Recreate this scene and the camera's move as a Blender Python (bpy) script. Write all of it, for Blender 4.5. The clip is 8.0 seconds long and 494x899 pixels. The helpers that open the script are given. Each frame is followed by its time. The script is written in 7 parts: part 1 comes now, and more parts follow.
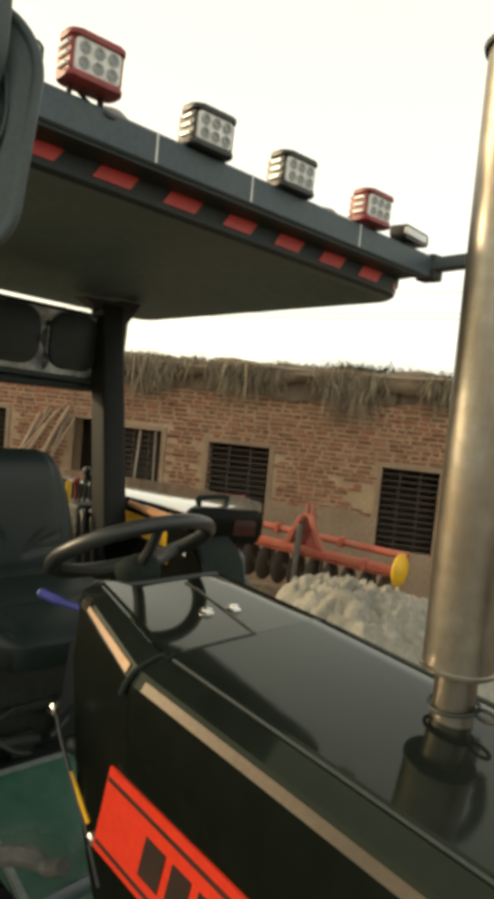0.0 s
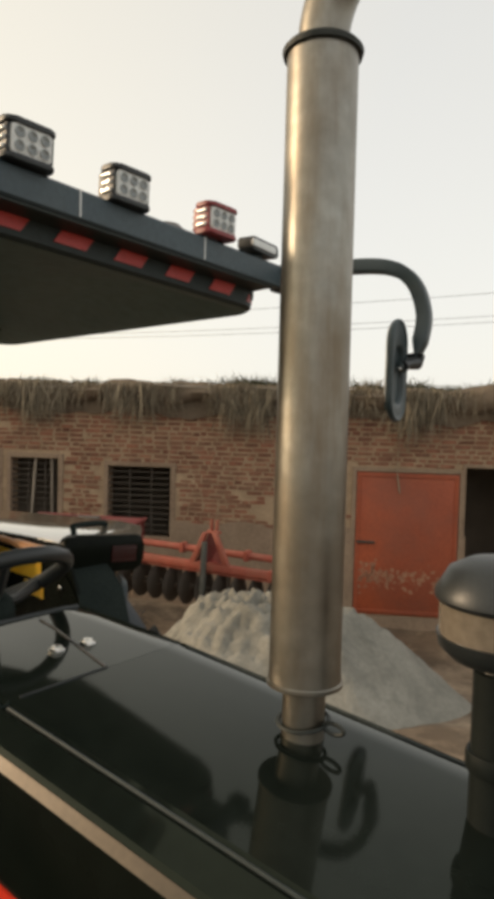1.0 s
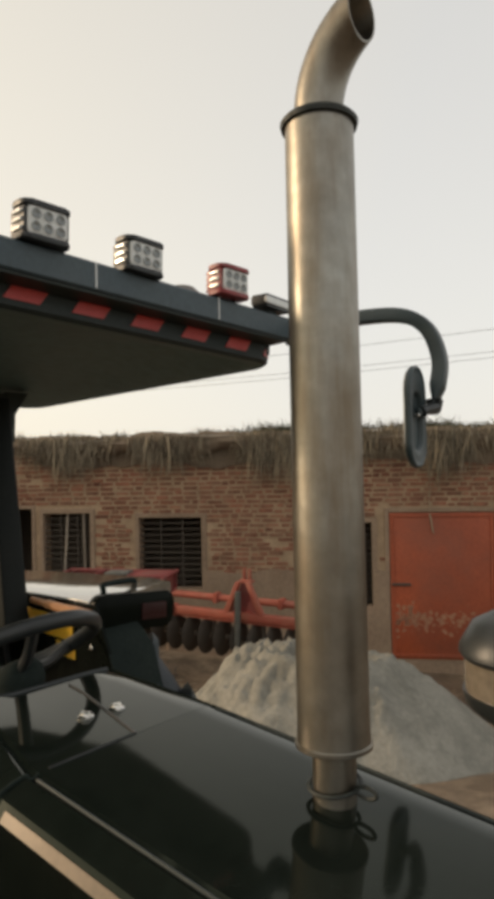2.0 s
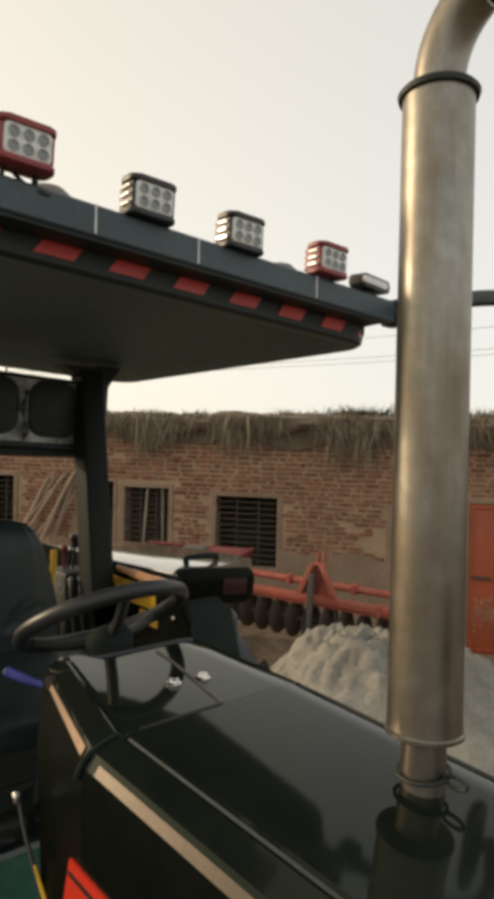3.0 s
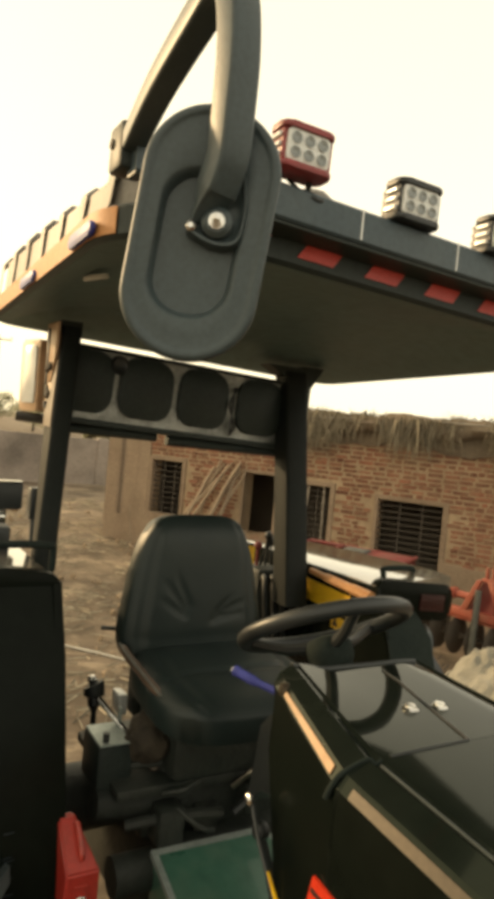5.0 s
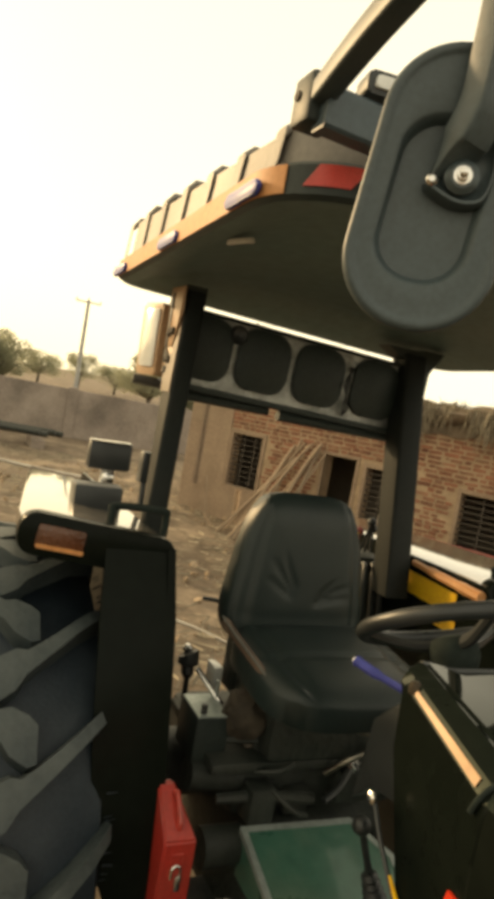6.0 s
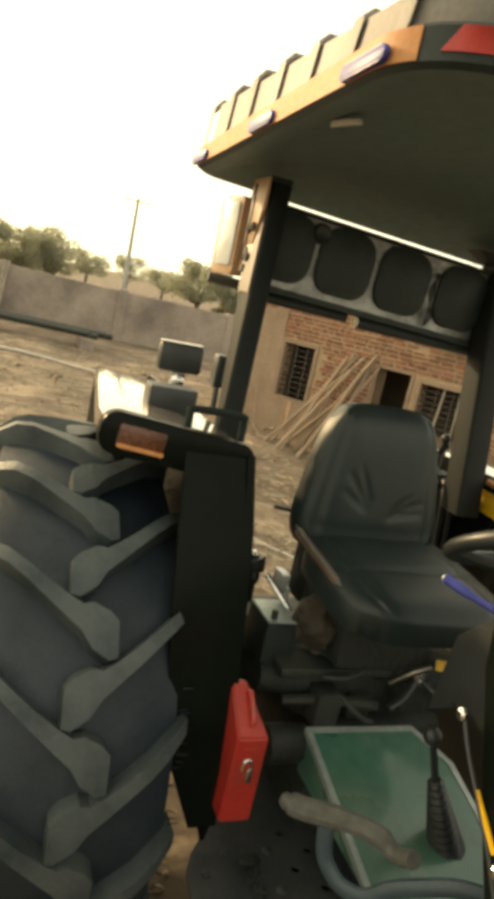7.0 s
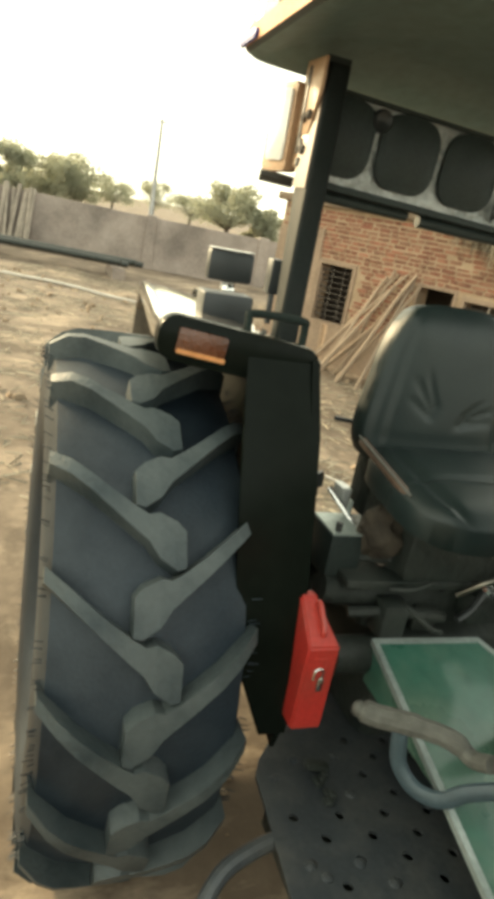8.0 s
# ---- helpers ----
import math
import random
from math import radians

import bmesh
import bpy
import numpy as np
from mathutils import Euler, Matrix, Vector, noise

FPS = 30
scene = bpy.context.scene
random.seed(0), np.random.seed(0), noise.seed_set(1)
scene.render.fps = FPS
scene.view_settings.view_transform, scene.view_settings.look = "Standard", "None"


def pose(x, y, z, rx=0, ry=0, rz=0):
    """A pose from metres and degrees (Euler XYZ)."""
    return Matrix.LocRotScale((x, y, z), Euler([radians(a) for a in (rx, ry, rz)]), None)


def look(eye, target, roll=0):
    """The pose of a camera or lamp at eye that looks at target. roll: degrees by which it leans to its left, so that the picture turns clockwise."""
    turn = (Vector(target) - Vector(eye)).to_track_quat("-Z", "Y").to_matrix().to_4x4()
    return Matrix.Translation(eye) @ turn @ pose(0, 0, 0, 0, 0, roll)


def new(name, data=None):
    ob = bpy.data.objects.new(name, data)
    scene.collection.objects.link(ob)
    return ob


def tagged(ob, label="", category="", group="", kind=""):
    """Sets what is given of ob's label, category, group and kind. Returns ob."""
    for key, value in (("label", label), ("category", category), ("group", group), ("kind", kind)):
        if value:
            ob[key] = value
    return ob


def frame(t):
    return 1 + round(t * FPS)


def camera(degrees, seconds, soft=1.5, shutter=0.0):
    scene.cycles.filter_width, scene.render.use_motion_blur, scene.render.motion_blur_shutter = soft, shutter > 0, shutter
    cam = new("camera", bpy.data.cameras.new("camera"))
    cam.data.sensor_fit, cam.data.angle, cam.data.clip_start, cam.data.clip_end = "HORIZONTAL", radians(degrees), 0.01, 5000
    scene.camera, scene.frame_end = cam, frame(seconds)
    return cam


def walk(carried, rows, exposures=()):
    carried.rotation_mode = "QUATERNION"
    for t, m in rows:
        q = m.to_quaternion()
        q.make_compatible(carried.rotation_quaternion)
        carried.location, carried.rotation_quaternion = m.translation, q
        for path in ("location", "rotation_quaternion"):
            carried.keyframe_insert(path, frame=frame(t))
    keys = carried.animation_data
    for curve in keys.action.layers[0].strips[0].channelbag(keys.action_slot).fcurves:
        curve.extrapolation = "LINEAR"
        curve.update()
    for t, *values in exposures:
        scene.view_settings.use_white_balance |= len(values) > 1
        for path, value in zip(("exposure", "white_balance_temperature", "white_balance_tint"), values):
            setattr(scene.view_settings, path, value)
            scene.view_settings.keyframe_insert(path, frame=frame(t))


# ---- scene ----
cam = camera(39.8, 8.0, soft=6.0)
PATH = [
    (0, (2.307, -1.061, 2.002), (0.865, 0.316, 1.842), 5.3),
    (0.5, (2.358, -0.995, 2.01), (1.05, 0.513, 1.891), 4.0),
    (1, (2.372, -0.938, 2.009), (1.119, 0.618, 1.915), 1.6),
    (1.2, (2.384, -0.918, 2.029), (1.132, 0.64, 1.954), -1.1),
    (2.3, (2.397, -0.94, 2.033), (1.041, 0.529, 2.094), -0.1),
    (2.5, (2.393, -0.943, 2.027), (1.001, 0.492, 2.075), 0.5),
    (3, (2.367, -0.958, 2.026), (0.887, 0.387, 2.011), 1.4),
    (3.5, (2.331, -0.988, 2.038), (0.774, 0.265, 1.973), 2.6),
    (4, (2.296, -1.021, 2.044), (0.67, 0.142, 1.982), 3.3),
    (4.5, (2.258, -1.057, 2.047), (0.573, 0.02, 1.995), 4.4),
    (4.7, (2.246, -1.072, 2.048), (0.538, -0.033, 1.999), 4.4),
    (5.8, (2.127, -1.172, 2.027), (0.313, -0.335, 1.927), 9.0),
    (6, (2.102, -1.194, 2.022), (0.278, -0.386, 1.88), 10.0),
    (6.5, (2.05, -1.238, 2.016), (0.212, -0.512, 1.705), 12.3),
    (7, (2.004, -1.262, 1.983), (0.189, -0.536, 1.563), 12.3),
    (7.5, (1.961, -1.287, 1.932), (0.173, -0.587, 1.373), 12.8),
    (8, (1.927, -1.301, 1.895), (0.146, -0.645, 1.263), 10.7),
]
EXPOSURES = [(0.0, 0.30, 7250, 3), (0.5, 0.02, 6850, 6), (1.0, -0.13, 6750, 9), (2.5, -0.28, 6750, 10), (3.5, 0.05, 6950, 8), (4.5, 0.36, 8050, 5), (6.5, 0.44, 8850, 4), (7.0, 0.74, 8250, 2), (7.5, 1.02, 7650, 0), (8.0, 1.30, 7050, -3)]
walk(cam, [(t, look(eye, target, roll)) for t, eye, target, roll in PATH], EXPOSURES)

# ---------- light ----------
SUN_TO = Vector((-0.80, -0.52, 0.30)).normalized()
world = bpy.data.worlds.new("world")
scene.world = world
world.use_nodes = True
wn = world.node_tree
wn.nodes.clear()
sky = wn.nodes.new("ShaderNodeTexSky")
sky.sky_type = "NISHITA"
sky.sun_disc = False
sky.sun_elevation = math.asin(SUN_TO.z)
sky.sun_rotation = math.atan2(SUN_TO.x, SUN_TO.y) % (2 * math.pi)
sky.air_density, sky.dust_density, sky.ozone_density = 1.0, 2.5, 1.5
haze = wn.nodes.new("ShaderNodeMix")
haze.data_type = "RGBA"
where = wn.nodes.new("ShaderNodeTexCoord")
height = wn.nodes.new("ShaderNodeSeparateXYZ")
thick = wn.nodes.new("ShaderNodeMapRange")  # the haze thins out with height
thick.inputs["From Min"].default_value, thick.inputs["From Max"].default_value = 0.05, 0.75
thick.inputs["To Min"].default_value, thick.inputs["To Max"].default_value = 0.84, 0.62
wn.links.new(where.outputs["Generated"], height.inputs["Vector"])
wn.links.new(height.outputs["Z"], thick.inputs["Value"])
wn.links.new(thick.outputs["Result"], haze.inputs["Factor"])
toward = wn.nodes.new("ShaderNodeVectorMath")  # the haze is warmer and brighter round the low sun
toward.operation = "DOT_PRODUCT"
toward.inputs[1].default_value = SUN_TO
wn.links.new(where.outputs["Generated"], toward.inputs[0])
glow = wn.nodes.new("ShaderNodeMapRange")
glow.inputs["From Min"].default_value, glow.inputs["From Max"].default_value = 0.05, 0.85
wn.links.new(toward.outputs["Value"], glow.inputs["Value"])
tone = wn.nodes.new("ShaderNodeMix")
tone.data_type = "RGBA"
tone.inputs["A"].default_value, tone.inputs["B"].default_value = (7.6, 7.5, 7.15, 1), (9.4, 8.5, 6.7, 1)
wn.links.new(glow.outputs["Result"], tone.inputs["Factor"])
wn.links.new(tone.outputs["Result"], haze.inputs["B"])
back = wn.nodes.new("ShaderNodeBackground")
back.inputs["Strength"].default_value = 0.15
wout = wn.nodes.new("ShaderNodeOutputWorld")
wn.links.new(sky.outputs["Color"], haze.inputs["A"])
wn.links.new(haze.outputs["Result"], back.inputs["Color"])
wn.links.new(back.outputs["Background"], wout.inputs["Surface"])

sun_data = bpy.data.lights.new("sun", "SUN")
sun_data.energy, sun_data.angle, sun_data.color = 2.3, radians(4.0), (1.0, 0.76, 0.52)
sun = new("sun", sun_data)
sun.matrix_world = look(SUN_TO * 60, (0, 0, 0))


# ---------- materials ----------
def mat(name, a, b=None, rough=0.5, metal=0.0, scale=6.0, bump=0.15, bscale=80.0, coat=0.0, spec=0.5, vary=0.0, rvar=0.12, dust=None, dscale=3.0, damt=0.5, coords="Object"):
    """Two-tone surface with a large and a fine noise, uneven gloss, fine relief and optional dust patches."""
    m = bpy.data.materials.new(name)
    m.use_nodes = True
    nt = m.node_tree
    N, L = nt.nodes, nt.links
    p = N["Principled BSDF"]
    tc = N.new("ShaderNodeTexCoord")
    src = tc.outputs[coords]
    if vary:
        oi = N.new("ShaderNodeObjectInfo")
        gi = N.new("ShaderNodeNewGeometry")
        src = gi.outputs["Position"]
        add = N.new("ShaderNodeMath")
        add.operation = "ADD"
        L.new(oi.outputs["Random"], add.inputs[0])
        L.new(gi.outputs["Random Per Island"], add.inputs[1])
        off = N.new("ShaderNodeVectorMath")
        off.operation = "ADD"
        sc = N.new("ShaderNodeVectorMath")
        sc.operation = "SCALE"
        sc.inputs[0].default_value = (17, 31, 7)
        L.new(add.outputs[0], sc.inputs["Scale"])
        L.new(src, off.inputs[0])
        L.new(sc.outputs[0], off.inputs[1])
        src = off.outputs[0]
    big = N.new("ShaderNodeTexNoise")
    big.inputs["Scale"].default_value, big.inputs["Detail"].default_value = scale, 6
    fine = N.new("ShaderNodeTexNoise")
    fine.inputs["Scale"].default_value, fine.inputs["Detail"].default_value = bscale, 4
    L.new(src, big.inputs["Vector"])
    L.new(src, fine.inputs["Vector"])
    b = b or tuple(min(1, c * 0.7) for c in a)
    ramp = N.new("ShaderNodeValToRGB")
    ramp.color_ramp.elements[0].position, ramp.color_ramp.elements[1].position = 0.35, 0.65
    ramp.color_ramp.elements[0].color, ramp.color_ramp.elements[1].color = (*a, 1), (*b, 1)
    L.new(big.outputs["Fac"], ramp.inputs["Fac"])
    col = ramp.outputs["Color"]
    mul = N.new("ShaderNodeMix")
    mul.data_type, mul.blend_type = "RGBA", "OVERLAY"
    mul.inputs["Factor"].default_value = 0.35
    L.new(col, mul.inputs["A"])
    L.new(fine.outputs["Fac"], mul.inputs["B"])
    col = mul.outputs["Result"]
    if vary:
        hsv = N.new("ShaderNodeHueSaturation")
        mr = N.new("ShaderNodeMapRange")
        mr.inputs["From Max"].default_value = 1.0
        mr.inputs["To Min"].default_value, mr.inputs["To Max"].default_value = 1 - vary, 1 + vary
        fr = N.new("ShaderNodeMath")
        fr.operation = "FRACT"
        L.new(add.outputs[0], fr.inputs[0])
        L.new(fr.outputs[0], mr.inputs["Value"])
        L.new(mr.outputs["Result"], hsv.inputs["Value"])
        L.new(col, hsv.inputs["Color"])
        col = hsv.outputs["Color"]
    if dust:
        dn = N.new("ShaderNodeTexNoise")
        dn.inputs["Scale"].default_value, dn.inputs["Detail"].default_value, dn.inputs["Roughness"].default_value = dscale, 8, 0.65
        L.new(src, dn.inputs["Vector"])
        dr = N.new("ShaderNodeMapRange")
        dr.inputs["From Min"].default_value, dr.inputs["From Max"].default_value = 0.45, 0.7
        dr.inputs["To Max"].default_value = damt
        L.new(dn.outputs["Fac"], dr.inputs["Value"])
        dm = N.new("ShaderNodeMix")
        dm.data_type = "RGBA"
        dm.inputs["B"].default_value = (*dust, 1)
        L.new(dr.outputs["Result"], dm.inputs["Factor"])
        L.new(col, dm.inputs["A"])
        col = dm.outputs["Result"]
    L.new(col, p.inputs["Base Color"])
    rm = N.new("ShaderNodeMapRange")
    rm.inputs["To Min"].default_value, rm.inputs["To Max"].default_value = max(0.02, rough - rvar), min(1, rough + rvar)
    L.new(big.outputs["Fac"], rm.inputs["Value"])
    L.new(rm.outputs["Result"], p.inputs["Roughness"])
    p.inputs["Metallic"].default_value = metal
    p.inputs["Specular IOR Level"].default_value = spec
    p.inputs["Coat Weight"].default_value = coat
    p.inputs["Coat Roughness"].default_value = 0.06
    if bump:
        bp = N.new("ShaderNodeBump")
        bp.inputs["Strength"].default_value, bp.inputs["Distance"].default_value = bump, 0.01
        L.new(fine.outputs["Fac"], bp.inputs["Height"])
        L.new(bp.outputs["Normal"], p.inputs["Normal"])
    return m


BLACK = mat("black_gloss_paint", (0.0075, 0.0105, 0.0085), (0.0105, 0.0135, 0.0110), rough=0.062, rvar=0.03, scale=4, bump=0.005, bscale=30, spec=0.19, dust=(0.06, 0.066, 0.052), dscale=1.8, damt=0.05)
BLACK.node_tree.nodes["Principled BSDF"].inputs["Specular Tint"].default_value = (0.84, 0.97, 0.72, 1)
BLACK_SIDE = mat("black_low_sheen", (0.0042, 0.0062, 0.0046), (0.0058, 0.0078, 0.0060), rough=0.24, rvar=0.05, scale=4, bump=0.01, bscale=30, spec=0.06, dust=(0.02, 0.02, 0.016), dscale=3, damt=0.05)
POST_BLACK = mat("black_post_paint", (0.0085, 0.0115, 0.0105), (0.012, 0.015, 0.0135), rough=0.55, spec=0.15, scale=5, bump=0.05, dust=(0.04, 0.034, 0.026), damt=0.15)
MIRROR_BLACK = mat("weathered_mirror_plastic", (0.033, 0.051, 0.056), (0.046, 0.063, 0.067), rough=0.45, scale=6, bump=0.03, bscale=160, dust=(0.095, 0.117, 0.112), damt=0.22)

BLACK_SATIN = mat("black_satin_paint", (0.020, 0.029, 0.028), (0.028, 0.037, 0.034), rough=0.5, spec=0.3, scale=5, bump=0.06, dust=(0.08, 0.085, 0.07), damt=0.08)
DULL_BLACK = mat("matt_black_paint", (0.016, 0.0225, 0.0205), (0.022, 0.029, 0.026), rough=0.8, spec=0.08, scale=5, bump=0.05)
POST = mat("dusty_black_paint", (0.022, 0.021, 0.018), (0.035, 0.032, 0.027), rough=0.44, scale=5, bump=0.04, spec=0.9, dust=(0.24, 0.19, 0.135), dscale=3, damt=0.15)
# Pale base and tan patches stand in for sky and sun glare on black.
FENDER_GLOSS = mat("glossy_fender_glare", (0.085, 0.078, 0.066), (0.12, 0.108, 0.088), rough=0.10, rvar=0.06, scale=4, bump=0.012, spec=1.0, coat=1.0, dust=(0.40, 0.32, 0.235), dscale=2.5, damt=0.8)
# Tan colour puts the low sun's glare onto black clamp plates and lamp box.
GLARE_TAN = mat("sun_glare_tan", (0.40, 0.245, 0.140), (0.46, 0.29, 0.17), rough=0.45, scale=6, bump=0.06, spec=0.6, dust=(0.36, 0.25, 0.165), dscale=4, damt=0.4)
PLASTIC = mat("black_plastic", (0.017, 0.020, 0.021), (0.026, 0.030, 0.031), rough=0.42, scale=9, bump=0.035, bscale=200)
BEAM = mat("blue_grey_paint", (0.038, 0.062, 0.076), (0.050, 0.076, 0.089), rough=0.42, scale=4, bump=0.05, dust=(0.14, 0.135, 0.115), damt=0.10)
STEP = mat("worn_step_paint", (0.040, 0.047, 0.052), (0.027, 0.033, 0.038), rough=0.5, scale=5, bump=0.18, bscale=70, dust=(0.15, 0.145, 0.125), dscale=9, damt=0.28)
# Brown stands in for weaker sun glare on the near post's side.
POST_SIDE = mat("post_side_glare", (0.085, 0.058, 0.038), (0.125, 0.084, 0.054), rough=0.45, scale=5, bump=0.05, spec=0.7, dust=(0.20, 0.135, 0.085), dscale=3, damt=0.5)
TRAY_RED = mat("dull_red_tray", (0.22, 0.034, 0.032), (0.14, 0.026, 0.024), rough=0.6, scale=5, bump=0.1, dust=(0.26, 0.12, 0.095), dscale=5, damt=0.35)
UNDER = mat("canopy_lining", (0.100, 0.160, 0.160), (0.125, 0.190, 0.182), rough=0.6, scale=2.5, bump=0.12, bscale=25, dust=(0.15, 0.18, 0.16), dscale=2, damt=0.35)
CANOPY = mat("canopy_plastic", (0.150, 0.136, 0.118), (0.185, 0.168, 0.145), rough=0.55, scale=3, bump=0.06, dust=(0.2, 0.165, 0.125), damt=0.4)
ORANGE_RIM = mat("orange_lens_rim_glare", (0.50, 0.21, 0.075), (0.54, 0.25, 0.10), rough=0.55, scale=4, bump=0.04, spec=0.25, dust=(0.45, 0.26, 0.14), damt=0.4)
RED_TAPE = mat("red_reflective_tape", (0.55, 0.045, 0.035), (0.48, 0.04, 0.03), rough=0.4, scale=30, bump=0.05, bscale=300, spec=0.6)
RED = mat("red_paint", (0.38, 0.030, 0.024), (0.30, 0.026, 0.02), rough=0.35, scale=6, bump=0.03, dust=(0.25, 0.16, 0.10), damt=0.2)
RED_LAMP = mat("red_lamp_plastic", (0.30, 0.04, 0.045), (0.22, 0.04, 0.04), rough=0.45, scale=20, bump=0.05)
DECAL = mat("red_decal", (0.62, 0.035, 0.012), (0.58, 0.03, 0.012), rough=0.45, scale=5, bump=0.01)
DECAL_DARK = mat("decal_black", (0.02, 0.012, 0.01), (0.03, 0.015, 0.012), rough=0.5, scale=9, bump=0.02)
CHROME = mat("brushed_steel", (0.325, 0.315, 0.280), (0.232, 0.215, 0.182), rough=0.40, metal=1.0, scale=5, bump=0.05, bscale=40, dust=(0.155, 0.115, 0.072), dscale=4, damt=0.5)
_n, _l = CHROME.node_tree.nodes, CHROME.node_tree.links  # drawn grain and brown heat stains that run down the tube
_p = _n["Principled BSDF"]
_c = _n.new("ShaderNodeTexCoord")
_s = _n.new("ShaderNodeMapping")
_s.inputs["Scale"].default_value = (15, 15, 2.4)
_g = _n.new("ShaderNodeTexNoise")
_g.inputs["Scale"].default_value, _g.inputs["Detail"].default_value, _g.inputs["Roughness"].default_value = 1.0, 6, 0.65
_r = _n.new("ShaderNodeMapRange")
_r.inputs["From Min"].default_value, _r.inputs["From Max"].default_value = 0.44, 0.80
_m = _n.new("ShaderNodeMix")
_m.data_type = "RGBA"
_m.inputs["B"].default_value = (0.15, 0.105, 0.062, 1)
_l.new(_c.outputs["Object"], _s.inputs["Vector"])
_l.new(_s.outputs["Vector"], _g.inputs["Vector"])
_l.new(_g.outputs["Fac"], _r.inputs["Value"])
_l.new(_r.outputs["Result"], _m.inputs["Factor"])
_l.new(_p.inputs["Base Color"].links[0].from_socket, _m.inputs["A"])
_l.new(_m.outputs["Result"], _p.inputs["Base Color"])
BRIGHT = mat("bright_metal", (0.72, 0.70, 0.66), (0.6, 0.58, 0.55), rough=0.22, metal=1.0, scale=12, bump=0.03)
SILVER = mat("embossed_aluminium", (0.36, 0.37, 0.355), (0.22, 0.23, 0.22), rough=0.36, metal=0.9, scale=16, bump=0.7, bscale=60)
TRIM = mat("dull_bronze_and_glint", (0.054, 0.042, 0.029), (0.067, 0.052, 0.036), rough=0.42, metal=0.45, scale=5, bump=0.02, dust=(0.075, 0.060, 0.044), damt=0.3)
TRIM_BRIGHT = mat("bronze_trim", (0.142, 0.081, 0.041), (0.172, 0.101, 0.053), rough=0.42, metal=0.3, scale=5, bump=0.04)
RUBBER = mat("tyre_rubber", (0.0045, 0.0085, 0.0125), (0.016, 0.024, 0.032), rough=0.46, spec=0.28, scale=2.2, bump=0.12, bscale=120, dust=(0.115, 0.137, 0.150), dscale=1.9, damt=0.24)
LUG = mat("tyre_lug_rubber", (0.018, 0.028, 0.032), (0.036, 0.047, 0.050), rough=0.5, spec=0.34, scale=5, bump=0.3, bscale=70, dust=(0.115, 0.130, 0.126), dscale=3, damt=0.5)
LEATHER = mat("black_vinyl", (0.011, 0.019, 0.019), (0.016, 0.025, 0.024), spec=0.34, rough=0.42, scale=5, bump=0.07, bscale=180, dust=(0.06, 0.065, 0.056), dscale=6, damt=0.10)
GREEN = mat("green_sheet_metal", (0.04, 0.125, 0.09), (0.055, 0.15, 0.11), rough=0.3, scale=3, bump=0.05, bscale=18, coat=0.3, dust=(0.20, 0.25, 0.19), dscale=2.2, damt=0.5)
GREEN_TRIM = mat("zinc_edge", (0.40, 0.45, 0.43), (0.31, 0.36, 0.34), rough=0.45, metal=0.5, scale=14, bump=0.05)
BLUE = mat("blue_plastic", (0.026, 0.034, 0.20), (0.045, 0.055, 0.27), rough=0.45, spec=0.4, scale=14, bump=0.03)
BOWL = mat("brown_tinted_plastic", (0.15, 0.125, 0.095), (0.20, 0.165, 0.125), rough=0.16, scale=5, bump=0.02, coat=0.5)
AMBER = mat("amber_lens", (0.065, 0.023, 0.010), (0.10, 0.033, 0.013), rough=0.25, scale=20, bump=0.3, bscale=120, coat=0.2)
REDLENS = mat("red_lens", (0.040, 0.010, 0.009), (0.030, 0.009, 0.008), rough=0.35, spec=0.2, scale=20, bump=0.3, bscale=120)
YELLOW = mat("yellow_label", (0.72, 0.42, 0.02), (0.66, 0.38, 0.02), rough=0.45, scale=9, bump=0.02, dust=(0.3, 0.2, 0.08), damt=0.2)
GREY_WOOD = mat("weathered_grey_wood", (0.34, 0.29, 0.23), (0.24, 0.205, 0.165), rough=0.85, scale=4, bump=0.4, bscale=50, vary=0.25)
WOOD = mat("old_wood", (0.31, 0.230, 0.158), (0.225, 0.163, 0.110), rough=0.75, scale=4, bump=0.4, bscale=50, vary=0.25)
HANDLE_WOOD = mat("varnished_wood", (0.55, 0.27, 0.11), (0.48, 0.22, 0.09), rough=0.4, scale=7, bump=0.05)
LEDGLASS = mat("clear_lens", (0.74, 0.75, 0.72), (0.66, 0.67, 0.64), rough=0.16, scale=20, bump=0.1, bscale=150, coat=0.6)
LEDDARK = mat("reflector_cup", (0.17, 0.18, 0.175), (0.26, 0.27, 0.26), rough=0.25, metal=0.5, scale=30, bump=0.1)
GRIME = mat("greasy_iron", (0.014, 0.0195, 0.017), (0.026, 0.031, 0.027), rough=0.6, scale=9, bump=0.5, bscale=40, dust=(0.075, 0.074, 0.058), dscale=6, damt=0.25)
GREY_CLOTH = mat("grey_wrap", (0.125, 0.125, 0.110), (0.075, 0.075, 0.066), rough=0.8, scale=12, bump=0.5, bscale=60)
WORN_BROWN = mat("worn_brown_edge", (0.13, 0.085, 0.06), (0.075, 0.05, 0.038), rough=0.45, scale=14, bump=0.3)
BRICK = mat("red_brick", (0.275, 0.113, 0.068), (0.175, 0.072, 0.046), rough=0.9, scale=7, bump=0.6, bscale=45, vary=0.27, dust=(0.37, 0.255, 0.165), dscale=2.4, damt=0.48)
